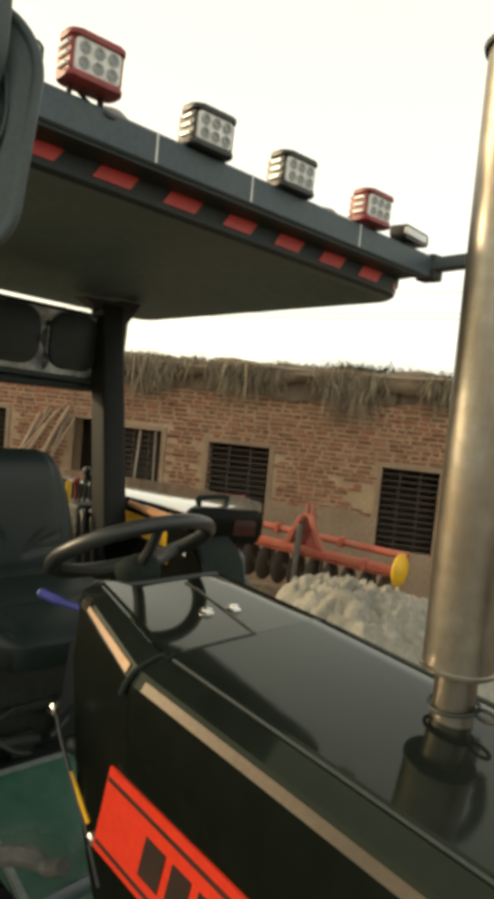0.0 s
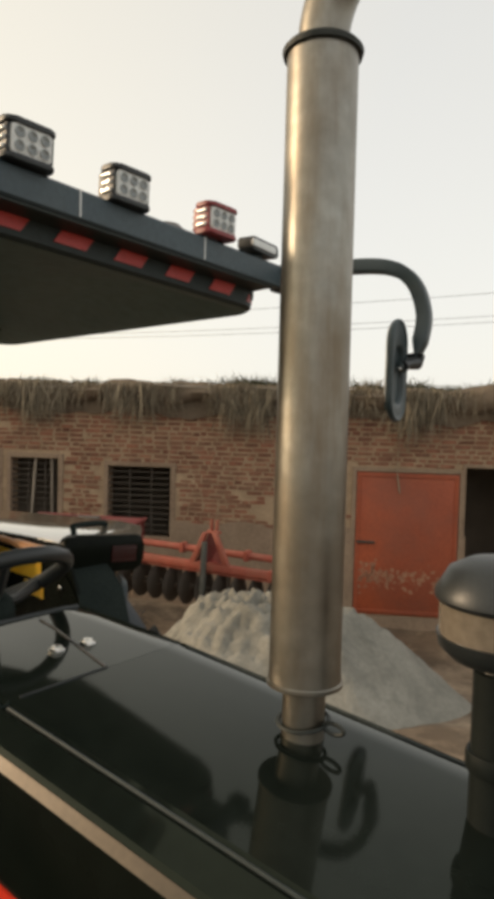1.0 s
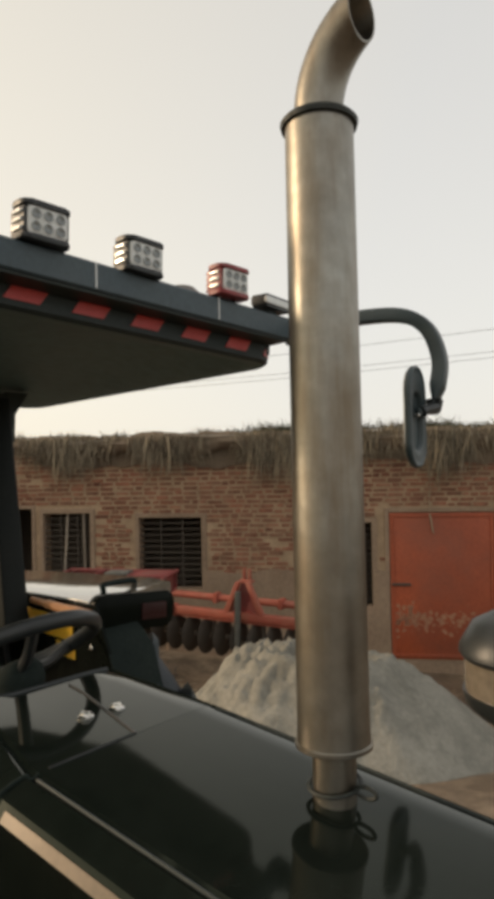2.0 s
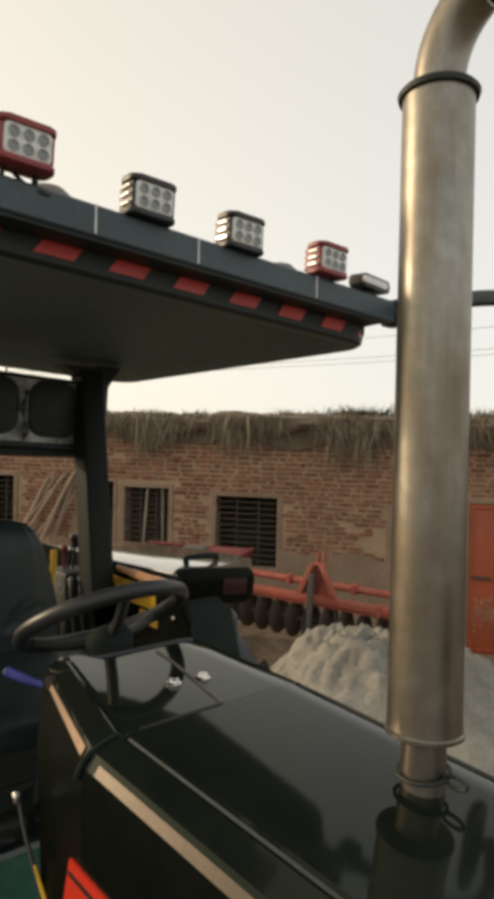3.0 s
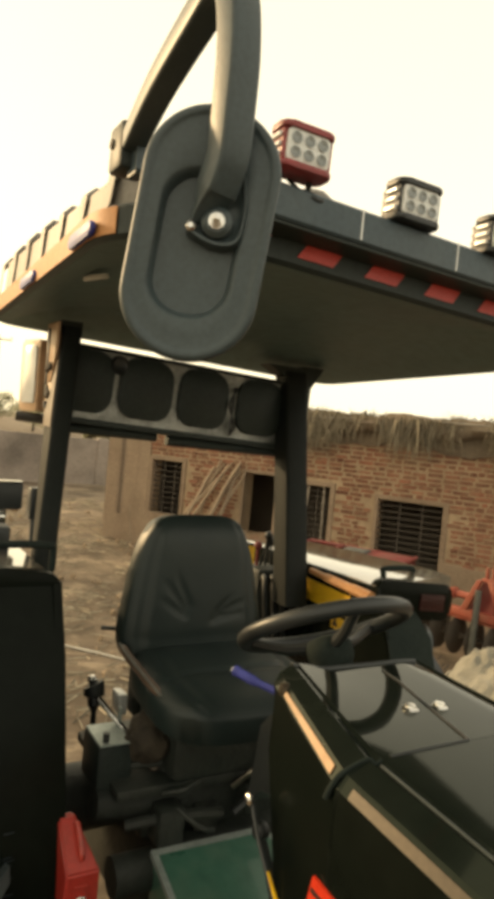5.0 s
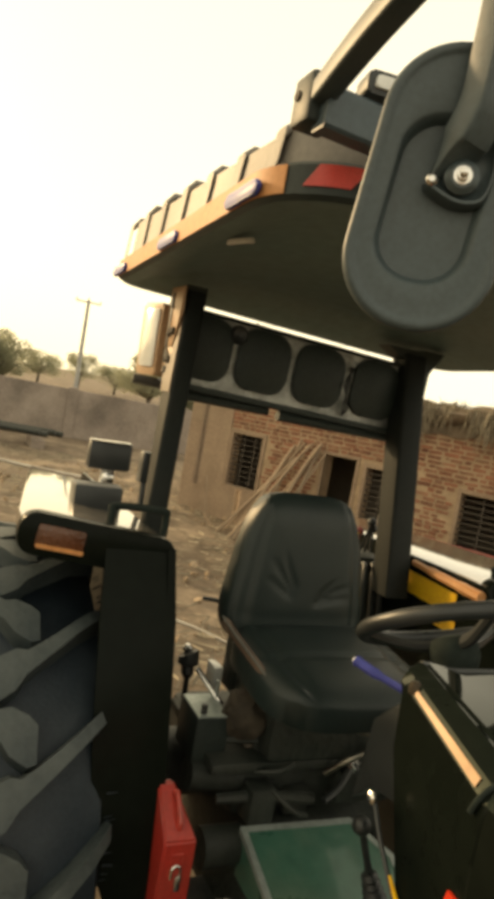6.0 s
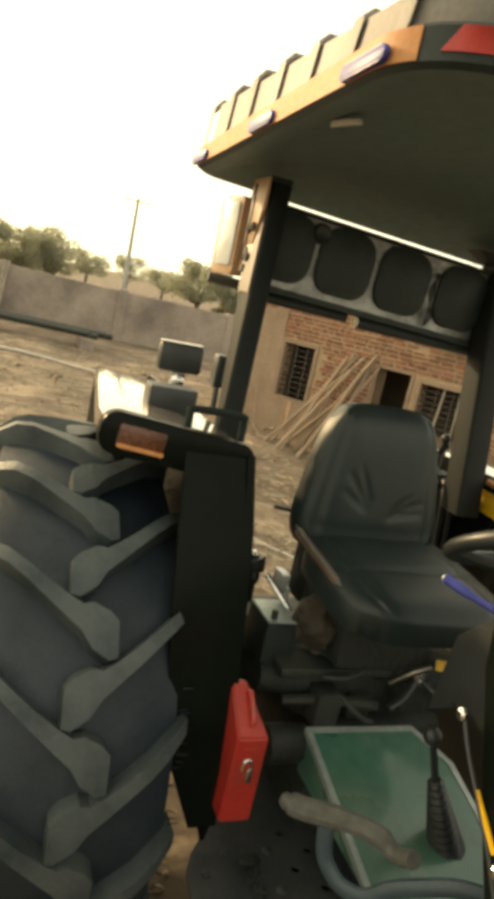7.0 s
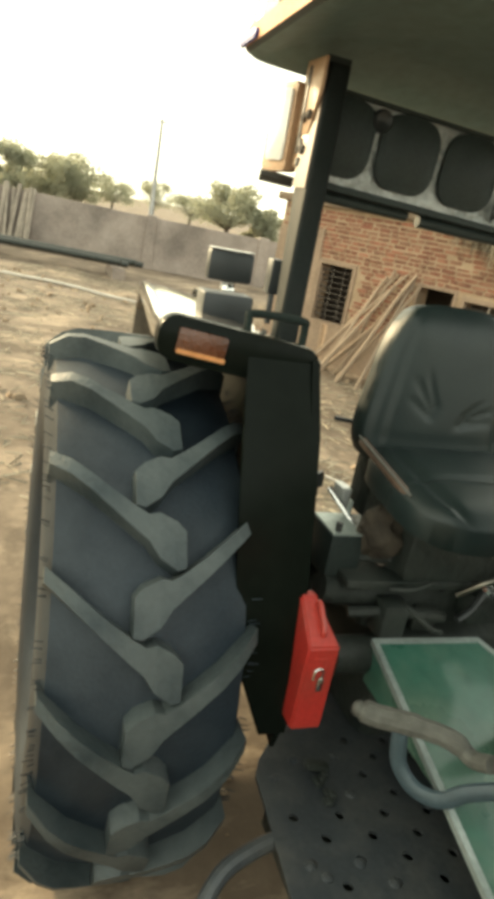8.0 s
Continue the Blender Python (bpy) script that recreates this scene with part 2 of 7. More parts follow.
MORTAR = mat("mud_mortar", (0.43, 0.312, 0.202), (0.335, 0.240, 0.153), rough=0.95, scale=5, bump=0.8, bscale=35, dust=(0.29, 0.205, 0.135), dscale=1.2, damt=0.5)
PLASTER = mat("mud_plaster", (0.31, 0.222, 0.155), (0.235, 0.167, 0.116), rough=0.95, scale=1.6, bump=0.5, bscale=22, dust=(0.35, 0.27, 0.185), dscale=2.5, damt=0.35)
DARK_MUD = mat("dark_mud", (0.17, 0.125, 0.085), (0.115, 0.088, 0.062), rough=0.95, scale=1.8, bump=0.8, bscale=18, dust=(0.24, 0.18, 0.125), dscale=2.2, damt=0.35)
STRAW = mat("dry_grass", (0.30, 0.25, 0.175), (0.165, 0.135, 0.095), rough=0.95, scale=5, bump=0.4, bscale=90, vary=0.5)
TUFT = mat("grey_green_weeds", (0.060, 0.062, 0.038), (0.10, 0.095, 0.060), rough=0.9, scale=5, bump=0, vary=0.4)
DARKIN = mat("room_shade", (0.07, 0.055, 0.04), (0.10, 0.08, 0.06), rough=0.95, scale=2, bump=0.3)
IRON = mat("rusty_iron_bar", (0.058, 0.048, 0.038), (0.078, 0.062, 0.048), rough=0.75, scale=12, bump=0.3)
DOOR_RED = mat("worn_red_door", (0.37, 0.082, 0.033), (0.30, 0.068, 0.029), rough=0.6, scale=1.5, bump=0.08, bscale=30, dust=(0.22, 0.075, 0.045), dscale=1.6, damt=0.6)
CHIP = mat("bare_primer", (0.42, 0.22, 0.13), (0.33, 0.16, 0.10), rough=0.85, scale=20, bump=0.2)
SAND = mat("grey_sand", (0.285, 0.270, 0.230), (0.215, 0.204, 0.172), rough=0.95, scale=1.6, bump=0.9, bscale=26, dust=(0.135, 0.131, 0.110), dscale=3.4, damt=0.85)
IMPL_RED = mat("faded_red_implement", (0.36, 0.085, 0.055), (0.28, 0.066, 0.043), rough=0.55, scale=5, bump=0.15, dust=(0.30, 0.165, 0.11), dscale=4, damt=0.5)
CONCRETE = mat("weathered_wall", (0.32, 0.265, 0.225), (0.17, 0.142, 0.122), rough=0.95, scale=0.8, bump=0.5, bscale=14, dust=(0.42, 0.36, 0.31), dscale=0.9, damt=0.5)
# Leaf tones are paled beyond dusty foliage to put distance haze into the colour.
LEAF = mat("dusty_hazed_leaves", (0.24, 0.24, 0.185), (0.30, 0.30, 0.235), rough=0.8, scale=1.5, bump=0, vary=0.30)
_n, _l = LEAF.node_tree.nodes, LEAF.node_tree.links
_t, _m = _n.new("ShaderNodeBsdfTranslucent"), _n.new("ShaderNodeMixShader")
_t.inputs["Color"].default_value = (0.40, 0.40, 0.28, 1)
_m.inputs[0].default_value = 0.6
_l.new(_n["Principled BSDF"].outputs[0], _m.inputs[1])
_l.new(_t.outputs[0], _m.inputs[2])
_l.new(_m.outputs[0], _n["Material Output"].inputs["Surface"])
BARK = mat("bark", (0.10, 0.08, 0.06), (0.07, 0.055, 0.042), rough=0.9, scale=6, bump=0.7, bscale=30)
POLE = mat("concrete_pole", (0.36, 0.36, 0.345), (0.30, 0.30, 0.29), rough=0.9, scale=3, bump=0.2)
PIPE = mat("pale_pipe", (0.55, 0.5, 0.42), (0.45, 0.4, 0.33), rough=0.6, scale=4, bump=0.1)


def ground_material():
    m = mat("yard_earth", (0.275, 0.207, 0.143), (0.135, 0.099, 0.068), rough=0.95, scale=0.9, bump=1.0, bscale=14, dust=(0.070, 0.047, 0.030), dscale=0.55, damt=1.0)
    nt = m.node_tree
    N, L = nt.nodes, nt.links
    p = N["Principled BSDF"]
    old = p.inputs["Base Color"].links[0].from_socket
    tc = N.new("ShaderNodeTexCoord")
    st = N.new("ShaderNodeMapping")
    st.inputs["Scale"].default_value = (1.7, 0.6, 1)
    st.inputs["Rotation"].default_value = (0, 0, 0.55)
    L.new(tc.outputs["Object"], st.inputs["Vector"])
    straw = N.new("ShaderNodeTexNoise")
    straw.inputs["Scale"].default_value, straw.inputs["Detail"].default_value, straw.inputs["Roughness"].default_value = 1.4, 10, 0.7
    L.new(st.outputs["Vector"], straw.inputs["Vector"])
    mr = N.new("ShaderNodeMapRange")
    mr.inputs["From Min"].default_value, mr.inputs["From Max"].default_value, mr.inputs["To Max"].default_value = 0.52, 0.66, 0.7
    L.new(straw.outputs["Fac"], mr.inputs["Value"])
    mx = N.new("ShaderNodeMix")
    mx.data_type = "RGBA"
    mx.inputs["B"].default_value = (0.45, 0.35, 0.245, 1)
    L.new(mr.outputs["Result"], mx.inputs["Factor"])
    L.new(old, mx.inputs["A"])
    damp = N.new("ShaderNodeTexNoise")  # trodden damp patches
    damp.inputs["Scale"].default_value, damp.inputs["Detail"].default_value, damp.inputs["Roughness"].default_value = 1.5, 9, 0.72
    L.new(tc.outputs["Object"], damp.inputs["Vector"])
    dm = N.new("ShaderNodeMapRange")
    dm.inputs["From Min"].default_value, dm.inputs["From Max"].default_value, dm.inputs["To Max"].default_value = 0.47, 0.60, 0.80
    L.new(damp.outputs["Fac"], dm.inputs["Value"])
    wet = N.new("ShaderNodeMix")
    wet.data_type = "RGBA"
    wet.inputs["B"].default_value = (0.085, 0.060, 0.039, 1)
    L.new(dm.outputs["Result"], wet.inputs["Factor"])
    L.new(mx.outputs["Result"], wet.inputs["A"])
    L.new(wet.outputs["Result"], p.inputs["Base Color"])
    return m


EARTH = ground_material()


# ---------- mesh helpers ----------
def box(bm, x0, x1, y0, y1, z0, z1, m=None, bev=0.0, seg=2):
    vs = [bm.verts.new((x, y, z)) for x in (x0, x1) for y in (y0, y1) for z in (z0, z1)]
    fs = [bm.faces.new([vs[i] for i in q]) for q in ((0, 1, 3, 2), (4, 6, 7, 5), (0, 4, 5, 1), (2, 3, 7, 6), (0, 2, 6, 4), (1, 5, 7, 3))]
    if bev:
        es = list({e for f in fs for e in f.edges})
        r = bmesh.ops.bevel(bm, geom=es, offset=bev, segments=seg, affect="EDGES", profile=0.5)
        vs = list({v for v in vs if v.is_valid} | set(r["verts"]))
    if m is not None:
        for v in vs:
            v.co = m @ v.co
    return vs


def tube(bm, pts, r, n=10, caps=True, flat=1.0):
    pts = [Vector(p) for p in pts]
    rs = r if isinstance(r, (list, tuple)) else [r] * len(pts)
    up = None
    rings = []
    for i, p in enumerate(pts):
        d = (pts[min(i + 1, len(pts) - 1)] - pts[max(i - 1, 0)]).normalized()
        if up is None:
            up = d.orthogonal().normalized()
        up = (up - d * up.dot(d)).normalized()
        side = d.cross(up)
        rings.append([bm.verts.new(p + (up * math.cos(a) + side * math.sin(a) * flat) * rs[i]) for a in [2 * math.pi * k / n for k in range(n)]])
    for a, b in zip(rings, rings[1:]):
        for k in range(n):
            bm.faces.new((a[k], a[(k + 1) % n], b[(k + 1) % n], b[k]))
    if caps:
        bm.faces.new(rings[0][::-1])
        bm.faces.new(rings[-1])
    return rings


def bend(pts, steps=6):
    """A smooth curve through the points."""
    P = [Vector(p) for p in pts]
    P = [2 * P[0] - P[1]] + P + [2 * P[-1] - P[-2]]
    out = []
    for i in range(1, len(P) - 2):
        for k in range(steps):
            t = k / steps
            a, b, c, d = P[i - 1 : i + 3]
            out.append(0.5 * ((2 * b) + (c - a) * t + (2 * a - 5 * b + 4 * c - d) * t * t + (3 * b - a - 3 * c + d) * t ** 3))
    out.append(P[-2])
    return out


def lathe(bm, prof, n=28, m=None, close=False):
    rings = []
    for r, z in prof:
        rings.append([bm.verts.new((r * math.cos(2 * math.pi * k / n), r * math.sin(2 * math.pi * k / n), z)) for k in range(n)])
    for a, b in zip(rings, rings[1:]):
        for k in range(n):
            bm.faces.new((a[k], a[(k + 1) % n], b[(k + 1) % n], b[k]))
    if not close:
        bm.faces.new(rings[0][::-1])
        bm.faces.new(rings[-1])
    else:
        for k in range(n):
            bm.faces.new((rings[-1][k], rings[-1][(k + 1) % n], rings[0][(k + 1) % n], rings[0][k]))
    if m is not None:
        for ring in rings:
            for v in ring:
                v.co = m @ v.co


def prism(bm, outline, h, m=None, bev=0.0):
    """A polygon in the local xy plane, h thick along local z."""
    lo = [bm.verts.new((x, y, 0)) for x, y in outline]
    hi = [bm.verts.new((x, y, h)) for x, y in outline]
    fs = [bm.faces.new(lo[::-1]), bm.faces.new(hi)]
    k = len(lo)
    for i in range(k):
        fs.append(bm.faces.new((lo[i], lo[(i + 1) % k], hi[(i + 1) % k], hi[i])))
    vs = lo + hi
    if bev:
        es = [e for e in set(fs[0].edges) | set(fs[1].edges)]
        r = bmesh.ops.bevel(bm, geom=es, offset=bev, segments=2, affect="EDGES", profile=0.5)
        vs = list({v for v in vs if v.is_valid} | set(r["verts"]))
    if m is not None:
        for v in vs:
            v.co = m @ v.co


def rounded(w, h, r, n=6):
    out = []
    for cx, cy, a0 in ((w / 2 - r, h / 2 - r, 0), (-w / 2 + r, h / 2 - r, 90), (-w / 2 + r, -h / 2 + r, 180), (w / 2 - r, -h / 2 + r, 270)):
        for k in range(n + 1):
            a = radians(a0 + 90 * k / n)
            out.append((cx + r * math.cos(a), cy + r * math.sin(a)))
    return out


def axes(origin, x, y):
    """A matrix with its local x and y along the given ways."""
    x = Vector(x).normalized()
    z = x.cross(Vector(y)).normalized()
    y = z.cross(x)
    m = Matrix((x, y, z)).transposed().to_4x4()
    m.translation = Vector(origin)
    return m


def loft(bm, sections, caps=True, close=True):
    rows = [[bm.verts.new(p) for p in s] for s in sections]
    n = len(rows[0])
    for a, b in zip(rows, rows[1:]):
        for k in range(n if close else n - 1):
            bm.faces.new((a[k], a[(k + 1) % n], b[(k + 1) % n], b[k]))
    if caps and close:
        bm.faces.new(rows[0][::-1])
        bm.faces.new(rows[-1])
    return rows


def mesh_of(name, bm, material, sharp=0.6):
    bmesh.ops.recalc_face_normals(bm, faces=bm.faces)
    me = bpy.data.meshes.new(name)
    bm.to_mesh(me)
    bm.free()
    me.materials.append(material)
    me.shade_smooth()
    me.set_sharp_from_angle(angle=sharp)
    return me


def part(name, bm, material, parent, label="", at=None, sharp=0.6):
    me = bm if isinstance(bm, bpy.types.Mesh) else mesh_of(name, bm, material, sharp)
    ob = new(name, me)
    ob.parent = parent
    if at is not None:
        ob.matrix_basis = at
    if label:
        ob["label"] = label
    return ob


def thing(name, label, category, at=None, group="", kind=""):
    ob = new(name)
    ob.empty_display_size = 0.2
    if at is not None:
        ob.matrix_basis = at
    return tagged(ob, label, category, group, kind)


def B():
    return bmesh.new()


WN, WH, WOFF = Vector((-0.53444, 0.84520, 0)), Vector((0.84520, 0.53444, 0)), 7.5685


def W(s, u, z):
    """A place from the way along the shed's wall, the distance towards it (the wall stands at WOFF) and the height."""
    return WH * s + WN * u + Vector((0, 0, z))


WALL_M = axes(W(0, WOFF, 0), WH, (0, 0, 1))  # local x along the wall, y up, z towards the yard


def smooth(t):
    t = min(1, max(0, t))
    return t * t * (3 - 2 * t)


def ground_z(x, y):
    s, u = x * WH.x + y * WH.y, x * WN.x + y * WN.y
    z = -0.80 * smooth((u - 1.2) / 5.5) * smooth((s + 6.5) / 8.0)
    z -= 0.07 * smooth((y + 0.5) / 1.1)
    z -= 0.115 * math.exp(-((x / 1.3) ** 2 + ((y + 1.0) / 0.8) ** 2))
    away = smooth((math.hypot(x, y) - 1.6) / 2.5) * (1 - smooth((math.hypot(x, y) - 18) / 8))
    z += away * (0.035 * noise.noise(Vector((x * 1.1, y * 1.1, 5))) + 0.022 * noise.noise(Vector((x * 2.9, y * 2.9, 7))))
    near = 1.0 / (1 + (x * x + y * y) / 3000)
    return z + near * (0.045 * noise.noise(Vector((x * 0.35, y * 0.35, 0))) + 0.02 * noise.noise(Vector((x * 1.7, y * 1.7, 3))))


# ---------- ground ----------
def build_ground():
    """One sheet, fine round the yard and coarse to the horizon."""
    ax = [-14 + 0.14 * i for i in range(201)]
    step, far = 0.5, [14.0]
    while far[-1] < 900:
        far.append(far[-1] + step)
        step *= 1.28
    ax = [-v for v in far[::-1]] + ax[1:-1] + far
    bm = B()
    grid = [[bm.verts.new((x, y, ground_z(x, y))) for y in ax] for x in ax]
    for i in range(len(ax) - 1):
        for j in range(len(ax) - 1):
            bm.faces.new((grid[i][j], grid[i + 1][j], grid[i + 1][j + 1], grid[i][j + 1]))
    ob = new("ground", mesh_of("ground", bm, EARTH))
    tagged(ob, "dry trampled earth yard with straw and dark damp patches", "ground", kind="structure")


build_ground()


# ---------- brick shed ----------
S0, S1, Z0, ZT = -6.66, 9.0, -1.1, 2.30
OPEN = [  # along from, to, sill, head, what
    (-5.705, -5.045, 0.50, 1.455, "window"),
    (-3.86, -3.30, -0.45, 1.40, "doorway"),
    (-3.14, -2.36, 0.36, 1.352, "window"),
    (-1.655, -0.672, 0.21, 1.278, "window"),
    (0.91, 1.74, -0.02, 1.188, "window"),
    (1.955, 3.36, -0.70, 1.305, "door"),
    (3.44, 4.40, -0.70, 1.40, "doorway"),
]


def build_shed():
    shed = thing("brick_shed", "single-storey weathered brick shed with a grass-covered roof", "shed", Matrix.Translation(W(0, WOFF, Z0)))
    inv = shed.matrix_basis.inverted() @ WALL_M
    # wall with its openings cut through: upright strips between the openings
    bm = B()
    cuts = sorted({S0, S1} | {v for o in OPEN for v in o[:2]})
    for a, b in zip(cuts, cuts[1:]):
        mid = (a + b) / 2
        hole = next((o for o in OPEN if o[0] < mid < o[1]), None)
        spans = [(Z0, ZT)] if not hole else [(Z0, hole[2]), (hole[3], ZT)]
        for z0, z1 in spans:
            if z1 - z0 > 0.02:
                box(bm, a, b, z0, z1, -0.30, -0.010, inv)
    bmesh.ops.remove_doubles(bm, verts=bm.verts, dist=1e-4)
    wall = part("wall", bm, MORTAR, shed, "mud mortar wall behind the bricks")
    bm = B()
    box(bm, S0, S0 + 0.3, Z0, ZT, -4.2, -0.3, inv)
    box(bm, S1 - 0.3, S1, Z0, ZT, -4.2, -0.3, inv)
    box(bm, S0, S1, Z0, ZT, -4.5, -4.2, inv)
    part("outer_wall", bm, PLASTER, shed)
    # Solid block set back inside; its dark colour stands in for the room's shade.
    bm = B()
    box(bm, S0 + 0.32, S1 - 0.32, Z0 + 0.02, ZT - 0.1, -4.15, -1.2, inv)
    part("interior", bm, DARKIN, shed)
    bm = B()
    box(bm, S0 - 0.12, S1 + 0.1, ZT + 0.002, ZT + 0.13, -4.6, 0.10, inv, bev=0.02)
    part("roof", bm, DARK_MUD, shed, "flat mud-plastered roof slab")
    # plaster bands that stand proud of the bricks, with an uneven edge
    rng = random.Random(5)

    def band(name, lo, hi, amp, thick, s0, s1, material, label):
        bm = B()
        n = int((s1 - s0) / 0.08)
        cols = []
        for i in range(n + 1):
            s = s0 + (s1 - s0) * i / n
            e = noise.noise(Vector((s * 1.3, hi, 0))) * amp + noise.noise(Vector((s * 6, lo, 2))) * amp * 0.3
            f = noise.noise(Vector((s * 1.1, lo, 7))) * amp + noise.noise(Vector((s * 5, hi, 4))) * amp * 0.3
            cols.append((s, lo + (f if lo > Z0 + 0.1 else 0), hi + (e if hi < ZT - 0.05 else 0)))
        for (a, l0, h0), (b, l1, h1) in zip(cols, cols[1:]):
            mid = (a + b) / 2
            o = next((o for o in OPEN if o[0] - 0.005 < mid < o[1] + 0.005), None)
            if o and o[3] > l0:
                if h0 > o[3] + 0.03 and o[3] + 0.03 > l0:
                    l0 = l1 = o[3] + 0.03
                elif l0 < o[2] - 0.02:
                    h0 = min(h0, o[2] - 0.02)
                    h1 = min(h1, o[2] - 0.02)
                else:
                    continue
            d = thick * (0.8 + 0.4 * noise.noise(Vector((a * 3, hi, 9))))
            vs = [bm.verts.new(inv @ Vector(c)) for c in ((a, l0, -0.02), (b, l1, -0.02), (b, h1, -0.02), (a, h0, -0.02), (a, l0, d), (b, l1, d), (b, h1, d), (a, h0, d))]
            for q in ((4, 5, 6, 7), (0, 1, 5, 4), (3, 7, 6, 2), (0, 4, 7, 3), (1, 2, 6, 5)):
                bm.faces.new([vs[k] for k in q])
        bmesh.ops.remove_doubles(bm, verts=bm.verts, dist=0.002)
        part(name, bm, material, shed, label)

    band("lower_plaster", Z0, 0.48, 0.12, 0.026, S0, S1, PLASTER, "worn beige mud plaster along the foot")
    band("upper_mud", 2.03, ZT, 0.16, 0.05, -3.2, S1, DARK_MUD, "dark mud coat under the roof edge")
    band("corner_plaster", 0.4, 1.95, 0.10, 0.03, S0, -5.74, PLASTER, "bare plastered corner")
    # openings: frames, bars, doors
    for a, b, lo, hi, what in OPEN:
        if what == "window":
            bm = B()
            t = 0.022
            for q in ((a - 0.035, a + t, lo - 0.03, hi + 0.045), (b - t, b + 0.05, lo - 0.03, hi + 0.045), (a + t, b - t, hi - t, hi + 0.045), (a + t, b - t, lo - 0.03, lo + t)):
                box(bm, *q, -0.16, 0.016, inv, bev=0.004, seg=1)
            win = part("window", bm, PLASTER, shed, "barred window opening with a plain frame")
            bar = B()
            box(bar, a + t, b - t, -0.008, 0.008, -0.008, 0.008)
            bar = mesh_of("bar", bar, IRON)
            k = int((hi - lo - 2 * t) / 0.085)
            for i in range(1, k):
                part("bar", bar, IRON, win, at=inv @ Matrix.Translation((0, lo + t + (hi - lo - 2 * t) * i / k, -0.07)))
            post = B()
            box(post, -0.010, 0.010, lo + t, hi - t, -0.01, 0.01)
            post = mesh_of("bar", post, IRON)
            for i in (1, 2):
                part("bar", post, IRON, win, at=inv @ Matrix.Translation((a + (b - a) * i / 3, 0, -0.09)))
            if -3.2 < a < -3.0:
                for f, lean in ((0.42, 0.06), (0.84, -0.02)):
                    bm = B()
                    tube(bm, [(a + (b - a) * f, lo + t, -0.04), (a + (b - a) * f + lean, hi - t, -0.05)], 0.018, 8)
                    bmesh.ops.transform(bm, matrix=inv, verts=bm.verts)
                    part("window_stick", bm, GREY_WOOD, win, "pale stick leaning in the window")
        elif what == "door":
            bm = B()
            for q in ((a - 0.06, a, lo, hi + 0.06), (b, b + 0.06, lo, hi + 0.06), (a, b, hi, hi + 0.06)):
                box(bm, *q, -0.2, 0.02, inv, bev=0.005, seg=1)
            part("door_frame", bm, PLASTER, shed)
            bm = B()
            box(bm, a + 0.005, b - 0.005, lo, hi - 0.01, -0.03, 0.012, inv, bev=0.006)
            door = part("door", bm, DOOR_RED, shed, "closed red-painted sheet steel door, chipped near the foot")
            bm = B()
            for x0, x1, y0, y1 in ((a + 0.02, a + 0.06, lo + 0.03, hi - 0.03), (b - 0.06, b - 0.02, lo + 0.03, hi - 0.03), (a + 0.06, b - 0.06, hi - 0.07, hi - 0.03), (a + 0.06, b - 0.06, lo + 0.03, lo + 0.07)):
                box(bm, x0, x1, y0, y1, 0.012, 0.026, inv, bev=0.003, seg=1)
            part("stiffener", bm, DOOR_RED, door)
            bm = B()
            box(bm, a + 0.02, a + 0.28, 0.30, 0.335, 0.015, 0.05, inv, bev=0.005)
            part("bolt", bm, IRON, door)
            bm = B()
            for i in range(170):
                s = a + 0.05 + (b - a - 0.2) * rng.random() ** 1.4
                z = -0.17 + rng.gauss(0, 0.085) + 0.05 * noise.noise(Vector((s * 4, 0, 0)))
                r = 0.008 + 0.028 * rng.random() ** 2
                m = inv @ Matrix.Translation((s, z, 0.0115)) @ Matrix.Rotation(rng.random() * 6, 4, "Z")
                prism(bm, [(r * (0.6 + 0.7 * rng.random()) * math.cos(k * 1.05), 1.5 * r * (0.5 + 0.7 * rng.random()) * math.sin(k * 1.05)) for k in range(6)], 0.0025, m)
            part("chipped_paint", bm, CHIP, door, "flaked patches showing pale primer")["kind"] = "stuff"
        else:
            bm = B()
            for q in ((a - 0.05, a, lo - 0.3, hi + 0.05), (b, b + 0.05, lo - 0.3, hi + 0.05), (a, b, hi, hi + 0.05)):
                box(bm, *q, -0.2, 0.014, inv, bev=0.005, seg=1)
            part("door_frame", bm, PLASTER, shed)
    # dry grass hanging over the roof edge, and tufts on top of it
    g = B()

    def blade(p, d, ln, w):
        p, d = Vector(p), Vector(d).normalized()
        side = d.orthogonal().normalized() * w
        side.rotate(Matrix.Rotation(rng.random() * 6.28, 3, d))
        q = p + d * ln * 0.55 + Vector((0, -0.06 * ln, 0))
        e = q + (d + Vector((0, -0.5, 0))).normalized() * ln * 0.45
        a, b, c, f = (g.verts.new(inv @ v) for v in (p - side, p + side, q + side * 0.8, q - side * 0.8))
        g.faces.new((a, b, c, f))
        g.faces.new((f, c, g.verts.new(inv @ e)))

    for i in range(15000):
        s = S0 + 3.2 + (S1 - S0 - 3.2) * rng.random()
        clump = 0.45 + 1.0 * noise.noise(Vector((s * 1.3, 0, 0))) + 0.7 * noise.noise(Vector((s * 4.2, 1, 0)))
        if rng.random() > 0.03 + clump:
            continue
        ln = (0.10 + 0.46 * rng.random() ** 1.4) * (0.45 + 1.0 * max(0, clump))
